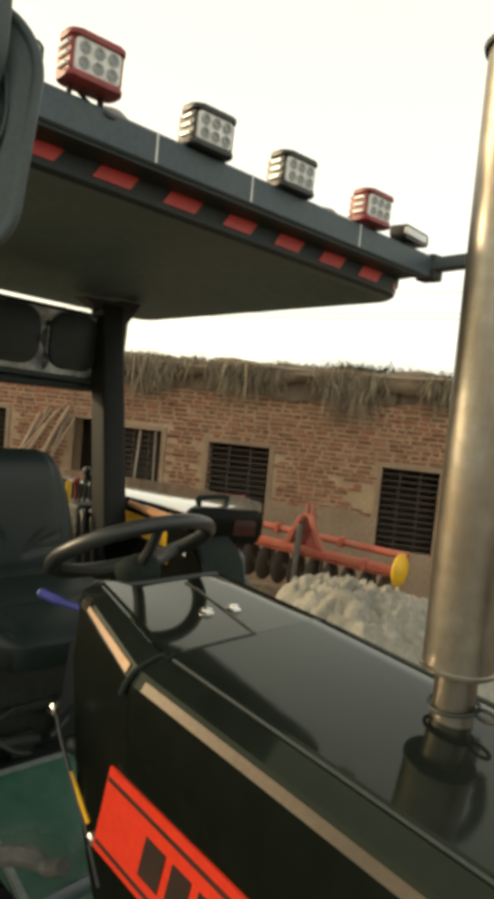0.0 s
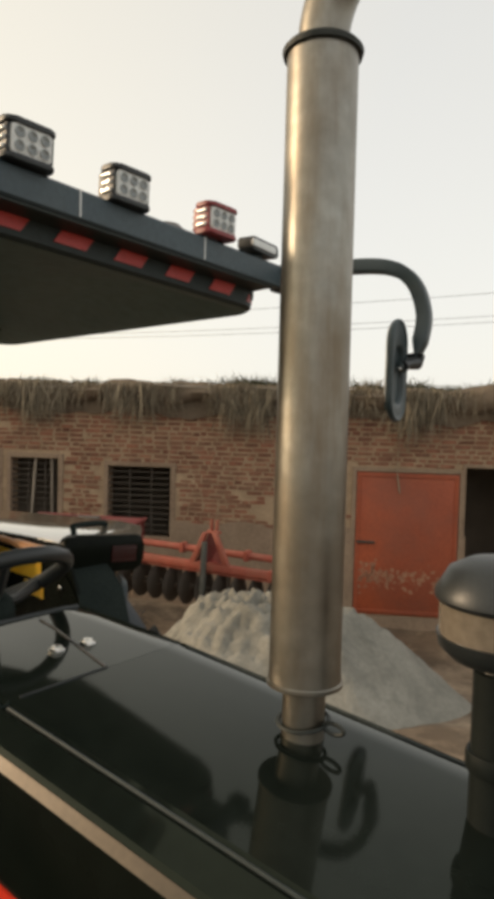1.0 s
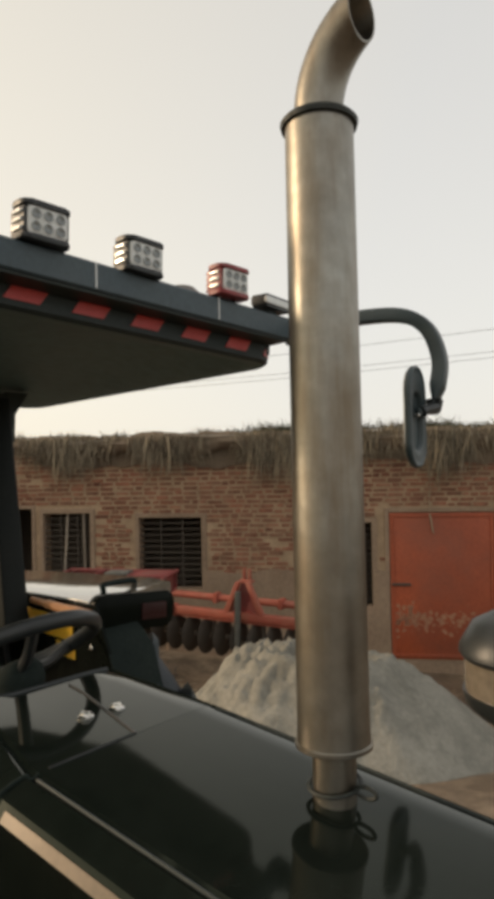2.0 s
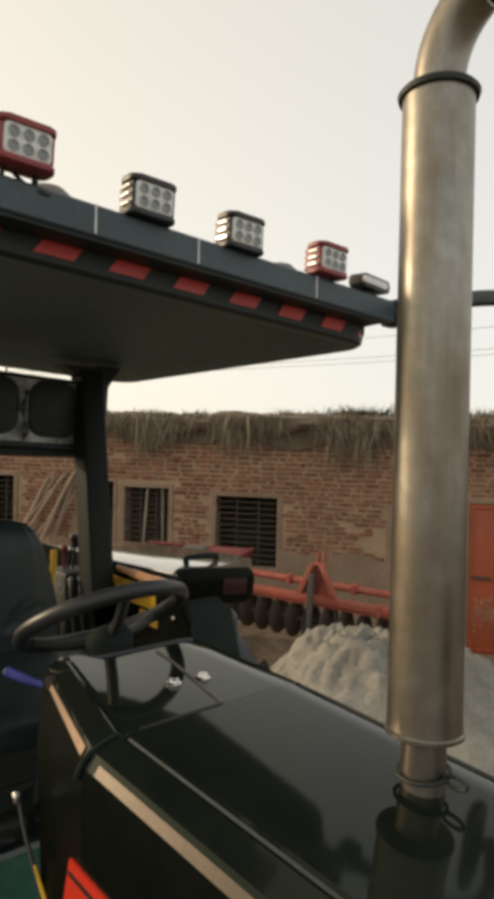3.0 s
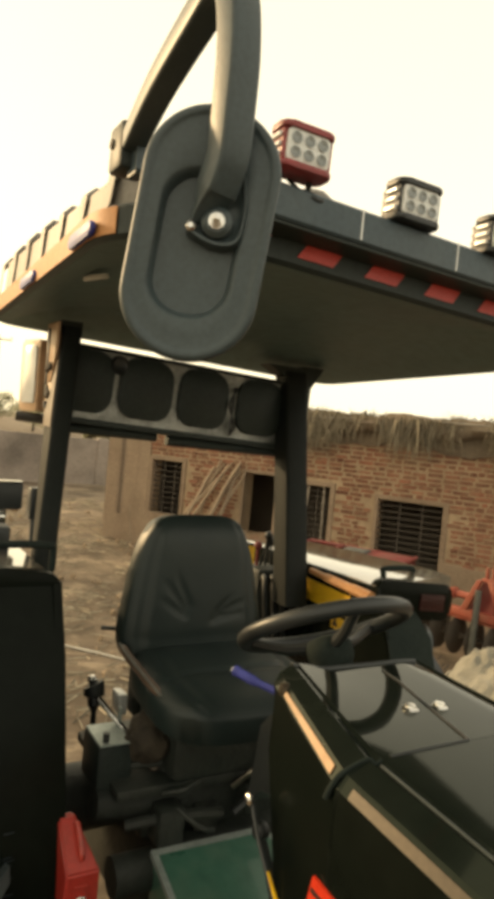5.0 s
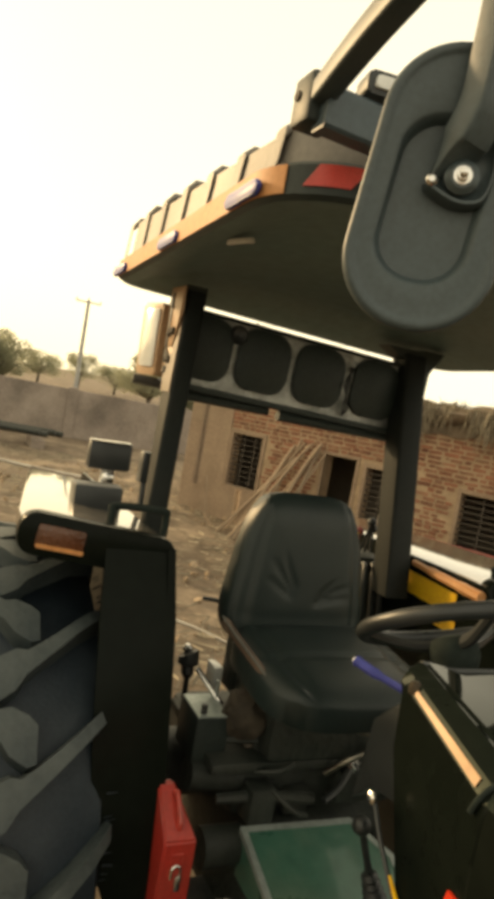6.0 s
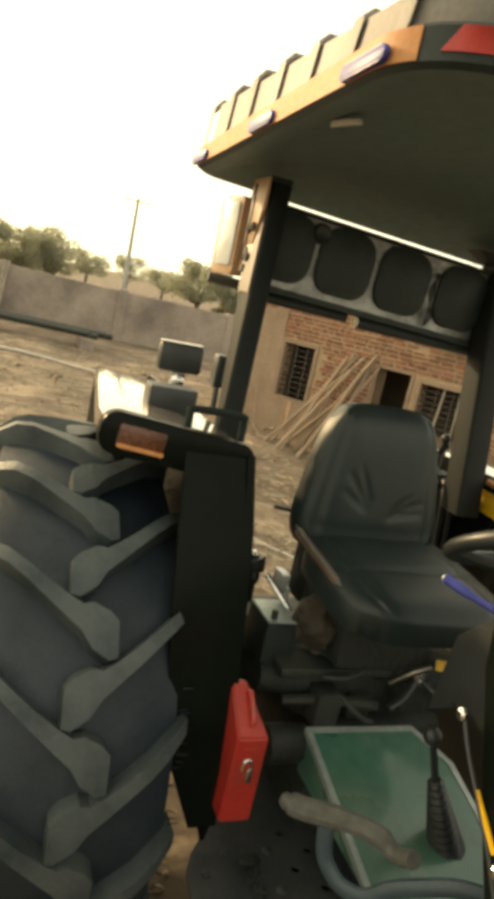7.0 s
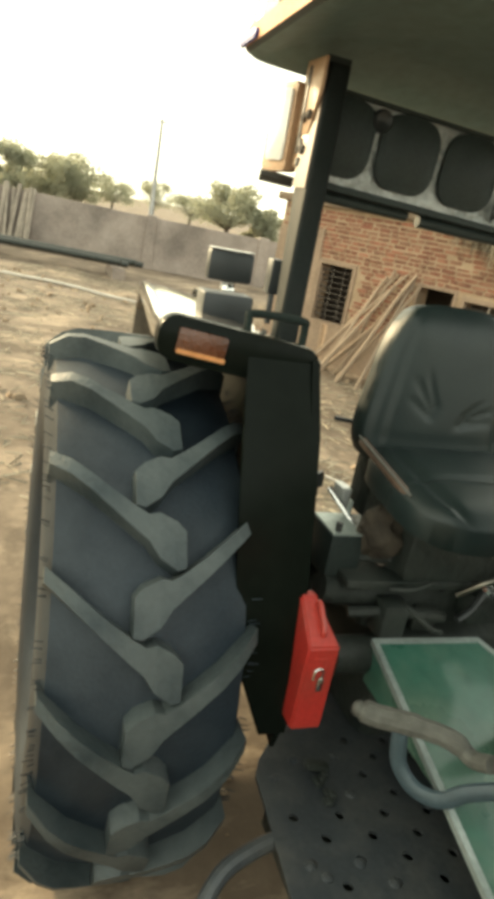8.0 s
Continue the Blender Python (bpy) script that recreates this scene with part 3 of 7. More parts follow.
        blade((s, ZT + 0.02 + 0.16 * rng.random(), 0.03 + 0.16 * rng.random()), (rng.gauss(0, 0.32), -0.7 - rng.random(), 0.45 * rng.random()), ln, 0.003 + 0.006 * rng.random())
    for i in range(5200):
        s = S0 + 3.0 + (S1 - S0 - 3.0) * rng.random()
        c = noise.noise(Vector((s * 2.1, 5, 0)))
        if c < 0.05 and rng.random() > 0.3:
            continue
        blade((s, ZT + 0.13, 0.08 - 0.5 * rng.random()), (rng.gauss(0, 0.9), 0.6, rng.gauss(0, 0.5)), 0.05 + 0.26 * max(0, c) + 0.09 * rng.random(), 0.003 + 0.004 * rng.random())
    thatch = part("hanging_grass", g, STRAW, shed, "dry grass and roots hanging over the roof edge")
    thatch["kind"] = "stuff"
    # low weeds that root on the sod
    g = B()
    for k in range(58):
        c = S0 + 3.3 + (S1 - S0 - 3.3) * rng.random()
        size = 0.13 + 0.06 * rng.random() if k % 6 == 0 else 0.04 + 0.08 * rng.random() ** 2
        for i in range(150 if k % 6 == 0 else 70):
            blade((c + rng.gauss(0, 1.3 * size), ZT + 0.15, -0.05 - 0.2 * rng.random()), (rng.gauss(0, 0.8), 0.9, rng.gauss(0, 0.6)), size * (0.5 + 1.1 * rng.random()), 0.004 + 0.005 * rng.random())
    part("roof_weeds", g, TUFT, shed, "low grey-green weeds on the roof edge")["kind"] = "stuff"
    for s0, s1, z0, z1 in ((-2.95, -2.05, 2.36, 2.41), (-1.2, -0.1, 2.47, 2.42), (0.5, 1.9, 2.42, 2.46)):
        bm = B()
        tube(bm, bend([inv @ Vector((s0, z0, 0.12)), inv @ Vector(((s0 + s1) / 2, (z0 + z1) / 2 - 0.02, 0.17)), inv @ Vector((s1, z1, 0.08))]), 0.015, 6)
        part("roof_stick", bm, GREY_WOOD, shed, "pale dry stick on the roof edge")
    bm = B()
    tube(bm, bend([inv @ Vector((2.50, 2.1, 0.14)), inv @ Vector((2.52, 1.7, 0.05)), inv @ Vector((2.50, 1.35, 0.05)), inv @ Vector((2.55, 1.0, 0.04))]), [0.006] * 14 + [0.012] * 4 + [0.003], 6)
    part("hanging_stem", bm, STRAW, shed, "long dry stem hanging over the door")
    bm = B()
    rows = []
    n = 260
    for i in range(n + 1):
        s = S0 + 3.0 + (S1 + 0.1 - S0 - 3.0) * i / n
        h = 0.05 + 0.17 * noise.noise(Vector((s * 1.2, 2, 0))) + 0.03 * noise.noise(Vector((s * 6, 3, 0)))
        d = 0.17 + 0.06 * noise.noise(Vector((s * 2.3, 8, 0)))
        lip = 0.11 + 0.10 * noise.noise(Vector((s * 1.9, 12, 0))) + 0.05 * noise.noise(Vector((s * 9, 1, 0)))
        rows.append([inv @ Vector(v) for v in ((s, ZT + 0.12, -1.2), (s, ZT + 0.13 + h, -0.3), (s, ZT + 0.12 + h, 0.02), (s, ZT + 0.04, d), (s, ZT - lip, d * 0.75), (s, ZT - lip - 0.02, 0.04))])
    loft(bm, rows, close=False)
    part("roof_sod", bm, DARK_MUD, shed, "earth and matted roots on the roof edge", sharp=1.2)
    return shed, inv


SHED, SHED_INV = build_shed()


def brick_layout():
    """Every visible brick of the front: along, height, length; courses broken like old handmade brickwork."""
    rng = random.Random(11)
    out = []
    course, k = 0.068, 0
    z = 0.30
    while z < 2.26:
        s = S0 + (0.12 if k % 2 else 0.0) + rng.random() * 0.04
        while s < S1 - 0.05:
            ln = (0.20 if rng.random() < 0.62 else 0.10) + rng.gauss(0, 0.010)
            a, b = s, s + ln
            s = b + 0.016 + 0.012 * rng.random()
            if b > S1:
                break
            if any(o[0] - 0.035 < b and a < o[1] + 0.035 and o[2] - 0.04 < z + 0.055 and z < o[3] + 0.04 for o in OPEN):
                continue
            worn = noise.noise(Vector((a * 0.9, z * 1.3, 4))) + 0.5 * noise.noise(Vector((a * 4, z * 5, 9)))
            if worn > 0.52 and rng.random() < 0.7:
                continue  # smeared over with mud
            out.append((a, z + rng.gauss(0, 0.003), (b - a) * rng.uniform(0.86, 1.0), 0.042 + rng.gauss(0, 0.005), rng.gauss(0, 0.004)))
        z += course
        k += 1
    return out


# ---------- tractor ----------
T = thing("tractor", "black farm tractor with a flat canopy, parked in the yard", "tractor")


def hood_top(x):
    return 1.540 - 0.075 * (x - 1.40)


HY = -0.09  # middle of the bonnet


def hood_section(x, grow=0.0):
    z = hood_top(x)
    half = [(0.0, 0.002), (0.12, 0.002), (0.240, 0.001), (0.248, -0.004), (0.256, -0.004), (0.262, 0.0), (0.303, -0.018), (0.319, -0.040), (0.324, -0.062), (0.3265, -0.13), (0.326, -0.30), (0.322, -0.56)]
    right = [(x, HY - a - grow, z + b) for a, b in half]
    far = [(0.10, 0.002), (0.14, 0.001), (0.150, -0.003), (0.156, -0.003), (0.160, 0.0), (0.172, -0.010), (0.182, -0.028), (0.190, -0.06), (0.196, -0.13), (0.196, -0.30), (0.194, -0.56)]
    left = [(x, HY + a + grow, z + b) for a, b in far[::-1]]
    return right + left


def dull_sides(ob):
    """Gives faces that point sideways a darker, less reflective black than the top."""
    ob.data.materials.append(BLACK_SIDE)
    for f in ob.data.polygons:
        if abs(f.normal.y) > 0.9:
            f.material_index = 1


def build_bonnet():
    bm = B()
    xs = [1.4052, 1.414, 1.6, 1.85, 2.1, 2.35, 2.6, 2.78, 2.86, 2.90]
    secs = []
    for x in xs:
        g = 0.0 if x < 2.7 else -(x - 2.7) * 0.25
        s = hood_section(x, g)
        if x > 2.7:
            s = [(a, b, c - (x - 2.7) ** 2 * 1.6 if c > 1.1 else c) for a, b, c in s]
        secs.append(s)
    loft(bm, secs)
    hood = part("bonnet", bm, BLACK, T, "glossy black bonnet", sharp=0.40)
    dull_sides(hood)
    # long joint strips on the upper corners
    for side in (-1, 1):
        bm = B()
        tube(bm, [(x, HY + (0.153 if side > 0 else -0.252), hood_top(x) - 0.0015) for x in (1.42, 1.8, 2.3, 2.75)], 0.0034, 6)
        part("joint_seal", bm, BLACK_SATIN, hood)
    # Added strip colours in the warm sky reflection along the bonnet's rounded edge.
    for side, lab in ((-1, "bonnet corner strip coloured as a warm sky glint"),):
        bm = B()
        rows = []
        for x in (1.425, 1.6, 1.9, 2.2, 2.5, 2.75):
            z = hood_top(x)
            rows.append([(x, HY + side * 0.3080, z - 0.0265), (x, HY + side * 0.3175, z - 0.0398), (x, HY + side * 0.3200, z - 0.0378), (x, HY + side * 0.3100, z - 0.0242)])
        loft(bm, rows)
        part("corner_strip", bm, TRIM, hood, lab)
    # side decal: red field with dark border lines and blank dark bars for the brand lettering
    y = HY - 0.3275

    def zz(x, v):
        return 1.350 - 0.075 * (x - 1.37) + v

    def slab(name, x0, x1, v0, v1, lift, material, parent, slant=0.0, label=""):
        bm = B()
        a = [(x0 + slant * v0, zz(x0, v0)), (x1 + slant * v0, zz(x1, v0)), (x1 + slant * v1, zz(x1, v1)), (x0 + slant * v1, zz(x0, v1))]
        lo = [bm.verts.new((p, y + 0.002, q)) for p, q in a]
        hi = [bm.verts.new((p, y - lift, q)) for p, q in a]
        bm.faces.new(hi)
        for i in range(4):
            bm.faces.new((lo[i], lo[(i + 1) % 4], hi[(i + 1) % 4], hi[i]))
        return part(name, bm, material, parent, label)

    d = slab("decal", 1.372, 2.30, -0.165, 0.0, 0.003, DECAL, hood, 0.22, "red side decal with black lettering bars")
    for v in (-0.022, -0.148):
        slab("decal_line", 1.376, 2.296, v - 0.004, v + 0.004, 0.0045, DECAL_DARK, d, 0.22)
    x = 1.50
    for w in (0.052, 0.046, 0.040, 0.040, 0.040, 0.046):
        slab("lettering_bar", x, x + w, -0.125, -0.052, 0.0045, DECAL_DARK, d, 0.22)
        x += w + 0.018
    return hood


build_bonnet()


def build_cowl():
    """Instrument cowl behind the bonnet."""
    bm = B()
    secs = []
    def rake(z):
        """How far the rear edge of the cowl's side leans forward at a height."""
        d = max(0.0, 1.50 - z)
        return min(0.33, 0.55 * d + 0.9 * d * d)

    def taper(x, y, z):
        """The cowl narrows and rises a little towards the seat, but only in its upper part."""
        k = (1.40 - x) / 0.34
        w = min(1.0, max(0.0, (z - 1.30) / 0.17))
        return HY + (y - HY) * (1 - (0.27 if y < HY else 0.0) * k * w), z + (0.012 + 0.026 * min(1.0, max(0.0, (HY - 0.12 - y) / 0.15))) * k * w

    for x, grow in ((1.060, -0.004), (1.066, 0.0), (1.15, 0.0), (1.28, 0.0), (1.398, 0.0), (1.404, -0.003)):
        secs.append([(x + rake(c) * (1.404 - x) / 0.344, *taper(x, b, c)) for a, b, c in hood_section(1.405, grow)])
    loft(bm, secs)
    cowl = part("cowl", bm, BLACK, T, "glossy black instrument cowl", sharp=0.40)
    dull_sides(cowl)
    z = hood_top(1.405)
    bm = B()
    loft(bm, [[(x, *taper(x, HY - 0.3136 - (a - 0.3136) * k, z - 0.0305 + (b + 0.0305) * k)) for a, b in ((0.3060, -0.0235), (0.3180, -0.0405), (0.3212, -0.0378), (0.3088, -0.0203))] for x, k in ((1.125, 0.50), (1.2, 0.58), (1.3, 0.68), (1.364, 0.76))])
    part("corner_strip", bm, TRIM_BRIGHT, cowl, "bright bronze corner strip")
    bm = B()
    lathe(bm, [(0.013, -0.01), (0.014, 0.0), (0.012, 0.010), (0.004, 0.013)], 14, Matrix.Translation((1.112, -0.326, 1.543)))
    part("strip_end_cap", bm, TRIM, cowl)
    # rubber band over the joint to the bonnet
    bm = B()
    tube(bm, bend([(1.407 - 0.045 * max(0, (k - 2) / 7) ** 0.8, b, c + 0.001) for k, (a, b, c) in enumerate(hood_section(1.405, 0.001)[2:9])], 3), [0.0025] * 8 + [0.0035] * 4 + [0.0048] * 7, 8)
    part("joint_band", bm, DULL_BLACK, cowl)
    # hatch joints and the two lock knobs
    for pts in (((1.10, -0.066, z + 0.0128), (1.16, -0.073, z + 0.0107), (1.404, -0.131, z + 0.0025)), ((1.404, -0.131, z + 0.002), (1.404, -0.22, z + 0.002), (1.404, -0.31, z + 0.001))):
        bm = B()
        tube(bm, pts, 0.0032, 6)
        part("hatch_joint", bm, PLASTIC, cowl)
    for x, y in ((1.275, -0.147), (1.285, -0.081)):
        bm = B()
        lathe(bm, [(0.016, 0), (0.016, 0.003), (0.011, 0.006), (0.010, 0.010), (0.004, 0.011)], 16, Matrix.Translation((x, y, z + 0.006)))
        part("lock_knob", bm, BRIGHT, cowl, "small bright lock knob")
    # raised lip along the rear edge
    bm = B()
    tube(bm, bend([(1.066, -0.285, 1.572), (1.064, -0.20, 1.556), (1.064, 0.0, 1.553), (1.066, 0.06, 1.550)]), 0.006, 8)
    part("rear_lip", bm, PLASTIC, cowl)
    # warning strip and bolts down the rear edge of the cowl's side
    bm = B()
    prism(bm, [(1.234, 1.270), (1.243, 1.277), (1.315, 1.217), (1.308, 1.208)], 0.003, axes((0, -0.4155, 0), (1, 0, 0), (0, 0, 1)))
    part("warning_strip", bm, YELLOW, cowl, "narrow yellow warning label")
    for xb, zb in ((1.158, 1.362), (1.325, 1.19)):
        bm = B()
        lathe(bm, [(0.012, 0), (0.012, 0.006), (0.007, 0.010)], 10, axes((xb, -0.414, zb), (1, 0, 0), (0, 0, 1)))
        part("bolt", bm, BRIGHT, cowl)
    bm = B()
    tube(bm, bend([(1.160, -0.412, 1.360), (1.205, -0.416, 1.305), (1.292, -0.416, 1.212), (1.36, -0.416, 1.12)], 4), 0.0045, 6)
    part("edge_cable", bm, PLASTIC, cowl)
    return cowl


build_cowl()


def build_exhaust():
    c0, c1 = Vector((1.79, -0.055, 1.49)), Vector((1.757, -0.010, 2.600))
    way = (c1 - c0).normalized()
    m = axes(c0, Vector((way.z, 0, -way.x)), way.cross(Vector((way.z, 0, -way.x))))
    h = (c1 - c0).length
    bm = B()
    lathe(bm, [(0.030, 0.105), (0.052, 0.106), (0.0575, 0.112), (0.0565, 0.13), (0.0565, h * 0.5), (0.0565, h - 0.02), (0.0565, h - 0.01), (0.030, h - 0.008)], 40, m)
    ex = part("exhaust_silencer", bm, CHROME, T, "upright brushed steel exhaust silencer, heat-stained")
    bm = B()
    lathe(bm, [(0.0570, h - 0.021), (0.0625, h - 0.020), (0.0645, h - 0.013), (0.060, h - 0.008), (0.036, h - 0.002)], 40, m)
    part("top_flange", bm, GRIME, ex, "dark welded flange")
    bm = B()
    lathe(bm, [(0.0560, 0.1005), (0.0600, 0.103), (0.0600, 0.1085), (0.0567, 0.111)], 40, m)
    part("bottom_flange", bm, CHROME, ex)
    bm = B()
    lathe(bm, [(0.034, 0.0), (0.034, 0.108)], 28, m)
    part("inlet_pipe", bm, CHROME, ex)
    bm = B()
    ring = [m @ Vector((0.040 * math.cos(a), 0.040 * math.sin(a), 0.046 + 0.006 * math.sin(a))) for a in [2 * math.pi * k / 32 for k in range(32)]]
    loop = [m @ Vector((0.056 + 0.018 * math.cos(a), 0.0, 0.046 + 0.008 * math.sin(a))) for a in [math.pi - 2 * math.pi * k / 16 for k in range(16)]]
    tube(bm, ring + loop, 0.0034, 6)
    part("pipe_clamp", bm, GRIME, ex)
    bm = B()
    lathe(bm, [(0.052, -0.006), (0.05, 0.006), (0.037, 0.010)], 28, m)
    part("rubber_grommet", bm, PLASTIC, ex)
    # outlet elbow, cut slantwise, open and hollow
    bm = B()
    out, inn = [], []
    top = m @ Vector((0, 0, h))
    for k in range(13):
        a = radians(62) * k / 12
        R = 0.146
        p = top + Vector((R * (1 - math.cos(a)), 0, 0.0 + R * math.sin(a) + 0.004))
        d = Vector((math.sin(a), 0, math.cos(a)))
        e = Vector((0, 1, 0))
        f = d.cross(e)
        for rr, rows in ((0.0405, out), (0.037, inn)):
            ring = [p + (e * math.cos(b) + f * math.sin(b)) * rr for b in [2 * math.pi * i / 28 for i in range(28)]]
            if k > 8:
                end = top.x + 0.086
                ring = [v + d * min(0, (end - v.x) / d.x) for v in ring]
                if k == 12:
                    ring = [v + d * ((end - v.x) / d.x) for v in ring]
            rows.append(ring)
    loft(bm, out + inn[::-1], caps=False)
    part("outlet_elbow", bm, CHROME, ex, "curved outlet with a slanted open end")


build_exhaust()


def build_precleaner():
    m = Matrix.Translation((2.090, -0.053, 0))
    bm = B()
    lathe(bm, [(0.034, 1.47), (0.034, 1.690), (0.03, 1.692)], 24, m)
    pc = part("air_pre_cleaner", bm, POST_BLACK, T, "black intake stack with a mushroom air pre-cleaner")
    bm = B()
    lathe(bm, [(0.026, 1.688), (0.026, 1.705)], 24, m)
    part("neck_band", bm, BRIGHT, pc)
    bm = B()
    lathe(bm, [(0.04, 1.702), (0.066, 1.708), (0.080, 1.722), (0.083, 1.738)], 36, m)
    part("lower_shell", bm, PLASTIC, pc)
    bm = B()
    lathe(bm, [(0.080, 1.737), (0.0805, 1.775), (0.080, 1.782)], 36, m)
    part("dust_bowl", bm, BOWL, pc, "brown-tinted plastic dust bowl")
    bm = B()
    lathe(bm, [(0.083, 1.780), (0.087, 1.786), (0.086, 1.794), (0.070, 1.822), (0.045, 1.835), (0.010, 1.840)], 36, m)
    part("cap", bm, PLASTIC, pc, "domed black plastic cap")
    bm = B()
    lathe(bm, [(0.038, 1.560), (0.040, 1.566), (0.040, 1.580), (0.038, 1.586)], 24, m)
    part("hose_clamp", bm, POST_BLACK, pc)


build_precleaner()


# ---------- canopy ----------
def rim_z(x, y):
    return 2.383 + 0.030 * (x - 0.4) - 0.040 * y


def canopy_outline(inset=0.0, n=8):
    """Plan of the canopy: a rounded rectangle with large front corners."""
    x0, x1, y0, y1 = -0.36 + inset, 1.065 - inset, -0.725 + inset, 0.755 - inset
    out = []
    for cx, cy, r, a0 in ((x1, y1, 0.11, 0), (x0, y1, 0.10, 90), (x0, y0, 0.10, 180), (x1, y0, 0.22, 270)):
        r = max(0.02, r - inset)
        sx, sy = (cx - r if cx == x1 else cx + r), (cy - r if cy == y1 else cy + r)
        for k in range(n + 1):
            a = radians(a0 + 90 * k / n)
            out.append((sx + r * math.cos(a), sy + r * math.sin(a)))
    return out


def build_canopy():
    bm = B()
    rings = []
    for inset, dz in ((0.012, -0.038), (0.0, -0.030), (0.0, 0.022), (0.012, 0.032), (0.030, 0.032)):
        rings.append([(x, y, rim_z(x, y) + dz) for x, y in canopy_outline(inset)])
    loft(bm, rings, caps=False)
    can = part("canopy", bm, BLACK_SATIN, T, "flat canopy with a ribbed top, its sides coloured for low sun")
    # Orange side strips put the low sun's light on the rim into colour.
    for side in (-1, 1):
        ring = canopy_outline(-0.0015, 16)
        pts = sorted([p for p in ring if (p[1] < -0.60 if side < 0 else p[1] > 0.70) and -0.35 < p[0] < 0.965], key=lambda p: p[0])
        bm = B()
        loft(bm, [[(x, y, rim_z(x, y) - 0.030), (x, y, rim_z(x, y) + 0.022), (x, y + 0.002 * side, rim_z(x, y) + 0.022), (x, y + 0.002 * side, rim_z(x, y) - 0.030)] for x, y in pts])
        part("side_strip", bm, ORANGE_RIM, can, "rim side coloured orange for the low sun")
    bm = B()
    rings = []
    for inset, dz in ((0.013, -0.037), (0.05, -0.036), (0.10, -0.010), (0.22, 0.030), (0.45, 0.045)):
        rings.append([(x, y, rim_z(x, y) + dz) for x, y in canopy_outline(inset)])
    rows = loft(bm, rings, caps=False)
    bm.faces.new(rows[-1])
    part("lining", bm, UNDER, can, "dark dusty underside")
    bm = B()
    rings = []
    for inset, dz in ((0.026, 0.028), (0.030, 0.05), (0.038, 0.160), (0.066, 0.190)):
        rings.append([(x, y, rim_z(x, y) + dz * (1 - 0.36 * smooth((x + 0.2) / 1.25))) for x, y in canopy_outline(inset)])
    rows = loft(bm, rings, caps=False)
    bm.faces.new(rows[-1])
    part("roof_shell", bm, CANOPY, can, "sand-coloured moulded roof shell")
    prof = rounded(0.046, 0.050, 0.020, 5)
    path = [(-0.704, 0.03), (-0.701, 0.06), (-0.694, 0.150), (-0.672, 0.180), (-0.60, 0.188), (0.0, 0.194), (0.60, 0.188), (0.704, 0.180), (0.724, 0.150), (0.731, 0.06), (0.734, 0.03)]
    for i in range(7):
        x = -0.325 + 0.2 * i
        low = 1 - 0.36 * smooth((x + 0.2) / 1.25)
        rib = B()
        loft(rib, [[(px + x, y, rim_z(x, y) + max(0.034, z * low + py * 0.55)) for px, py in prof] for y, z in path])
        part("rib", rib, CANOPY, can)
    # red and black hazard tape round the front edge and the near front corner
    o = canopy_outline(-0.0015, 24)
    front = [p for p in o if p[0] > 0.60]
    front.sort(key=lambda p: math.atan2(p[1], p[0] - 0.2))
    ln = [0.0]
    for a, b in zip(front, front[1:]):
        ln.append(ln[-1] + math.hypot(b[0] - a[0], b[1] - a[1]))

    def along(d):
        d = min(max(d, 0), ln[-1])
        i = max(k for k in range(len(ln) - 1) if ln[k] <= d)
        t = (d - ln[i]) / max(1e-6, ln[i + 1] - ln[i])
        return tuple(front[i][k] * (1 - t) + front[i + 1][k] * t for k in (0, 1))

    def tape(d0, d1, material, name, label=""):
        bm = B()
        rows = []
        for k in range(7):
            lo = along(d0 + (d1 - d0) * k / 6)
            hi = along(d0 + (d1 - d0) * k / 6 + 0.028)
            rows.append([(lo[0], lo[1], rim_z(*lo) - 0.017), (hi[0], hi[1], rim_z(*hi) + 0.021), (hi[0] + 0.0018, hi[1], rim_z(*hi) + 0.021), (lo[0] + 0.0018, lo[1], rim_z(*lo) - 0.017)])
        loft(bm, rows)
        part(name, bm, material, can, label)

    mid = next(ln[k] - front[k][1] for k in range(len(front) - 1) if front[k][1] < 0 <= front[k + 1][1])
    for i in range(-6, 5):
        d = mid + 0.1715 * i - 0.022
        if 0.0 < d and d + 0.09 < ln[-1]:
            tape(d, d + 0.088, RED_TAPE, "red_tape", "red reflective tape")
    # blue side markers
    for x in (0.825, 0.32, -0.235):
        bm = B()
        prism(bm, rounded(0.165, 0.028, 0.0138), 0.012, axes((x, -0.7265, rim_z(x, -0.72) - 0.014), (1, 0, 0.03), (0, 0, 1)), bev=0.004)
        part("side_marker", bm, BLUE, can, "blue oval side marker lamp")
    bm = B()
    prism(bm, rounded(0.085, 0.035, 0.015), 0.012, Matrix.Translation((0.55, -0.615, rim_z(0.55, -0.615) - 0.028)) @ pose(0, 0, 0, 14, 0, 15), bev=0.003)
    part("roof_lamp", bm, LEDGLASS, can, "small clear roof lamp")
    return can


build_canopy()


def beam_z(y):
    return 2.470 - 0.034 * y


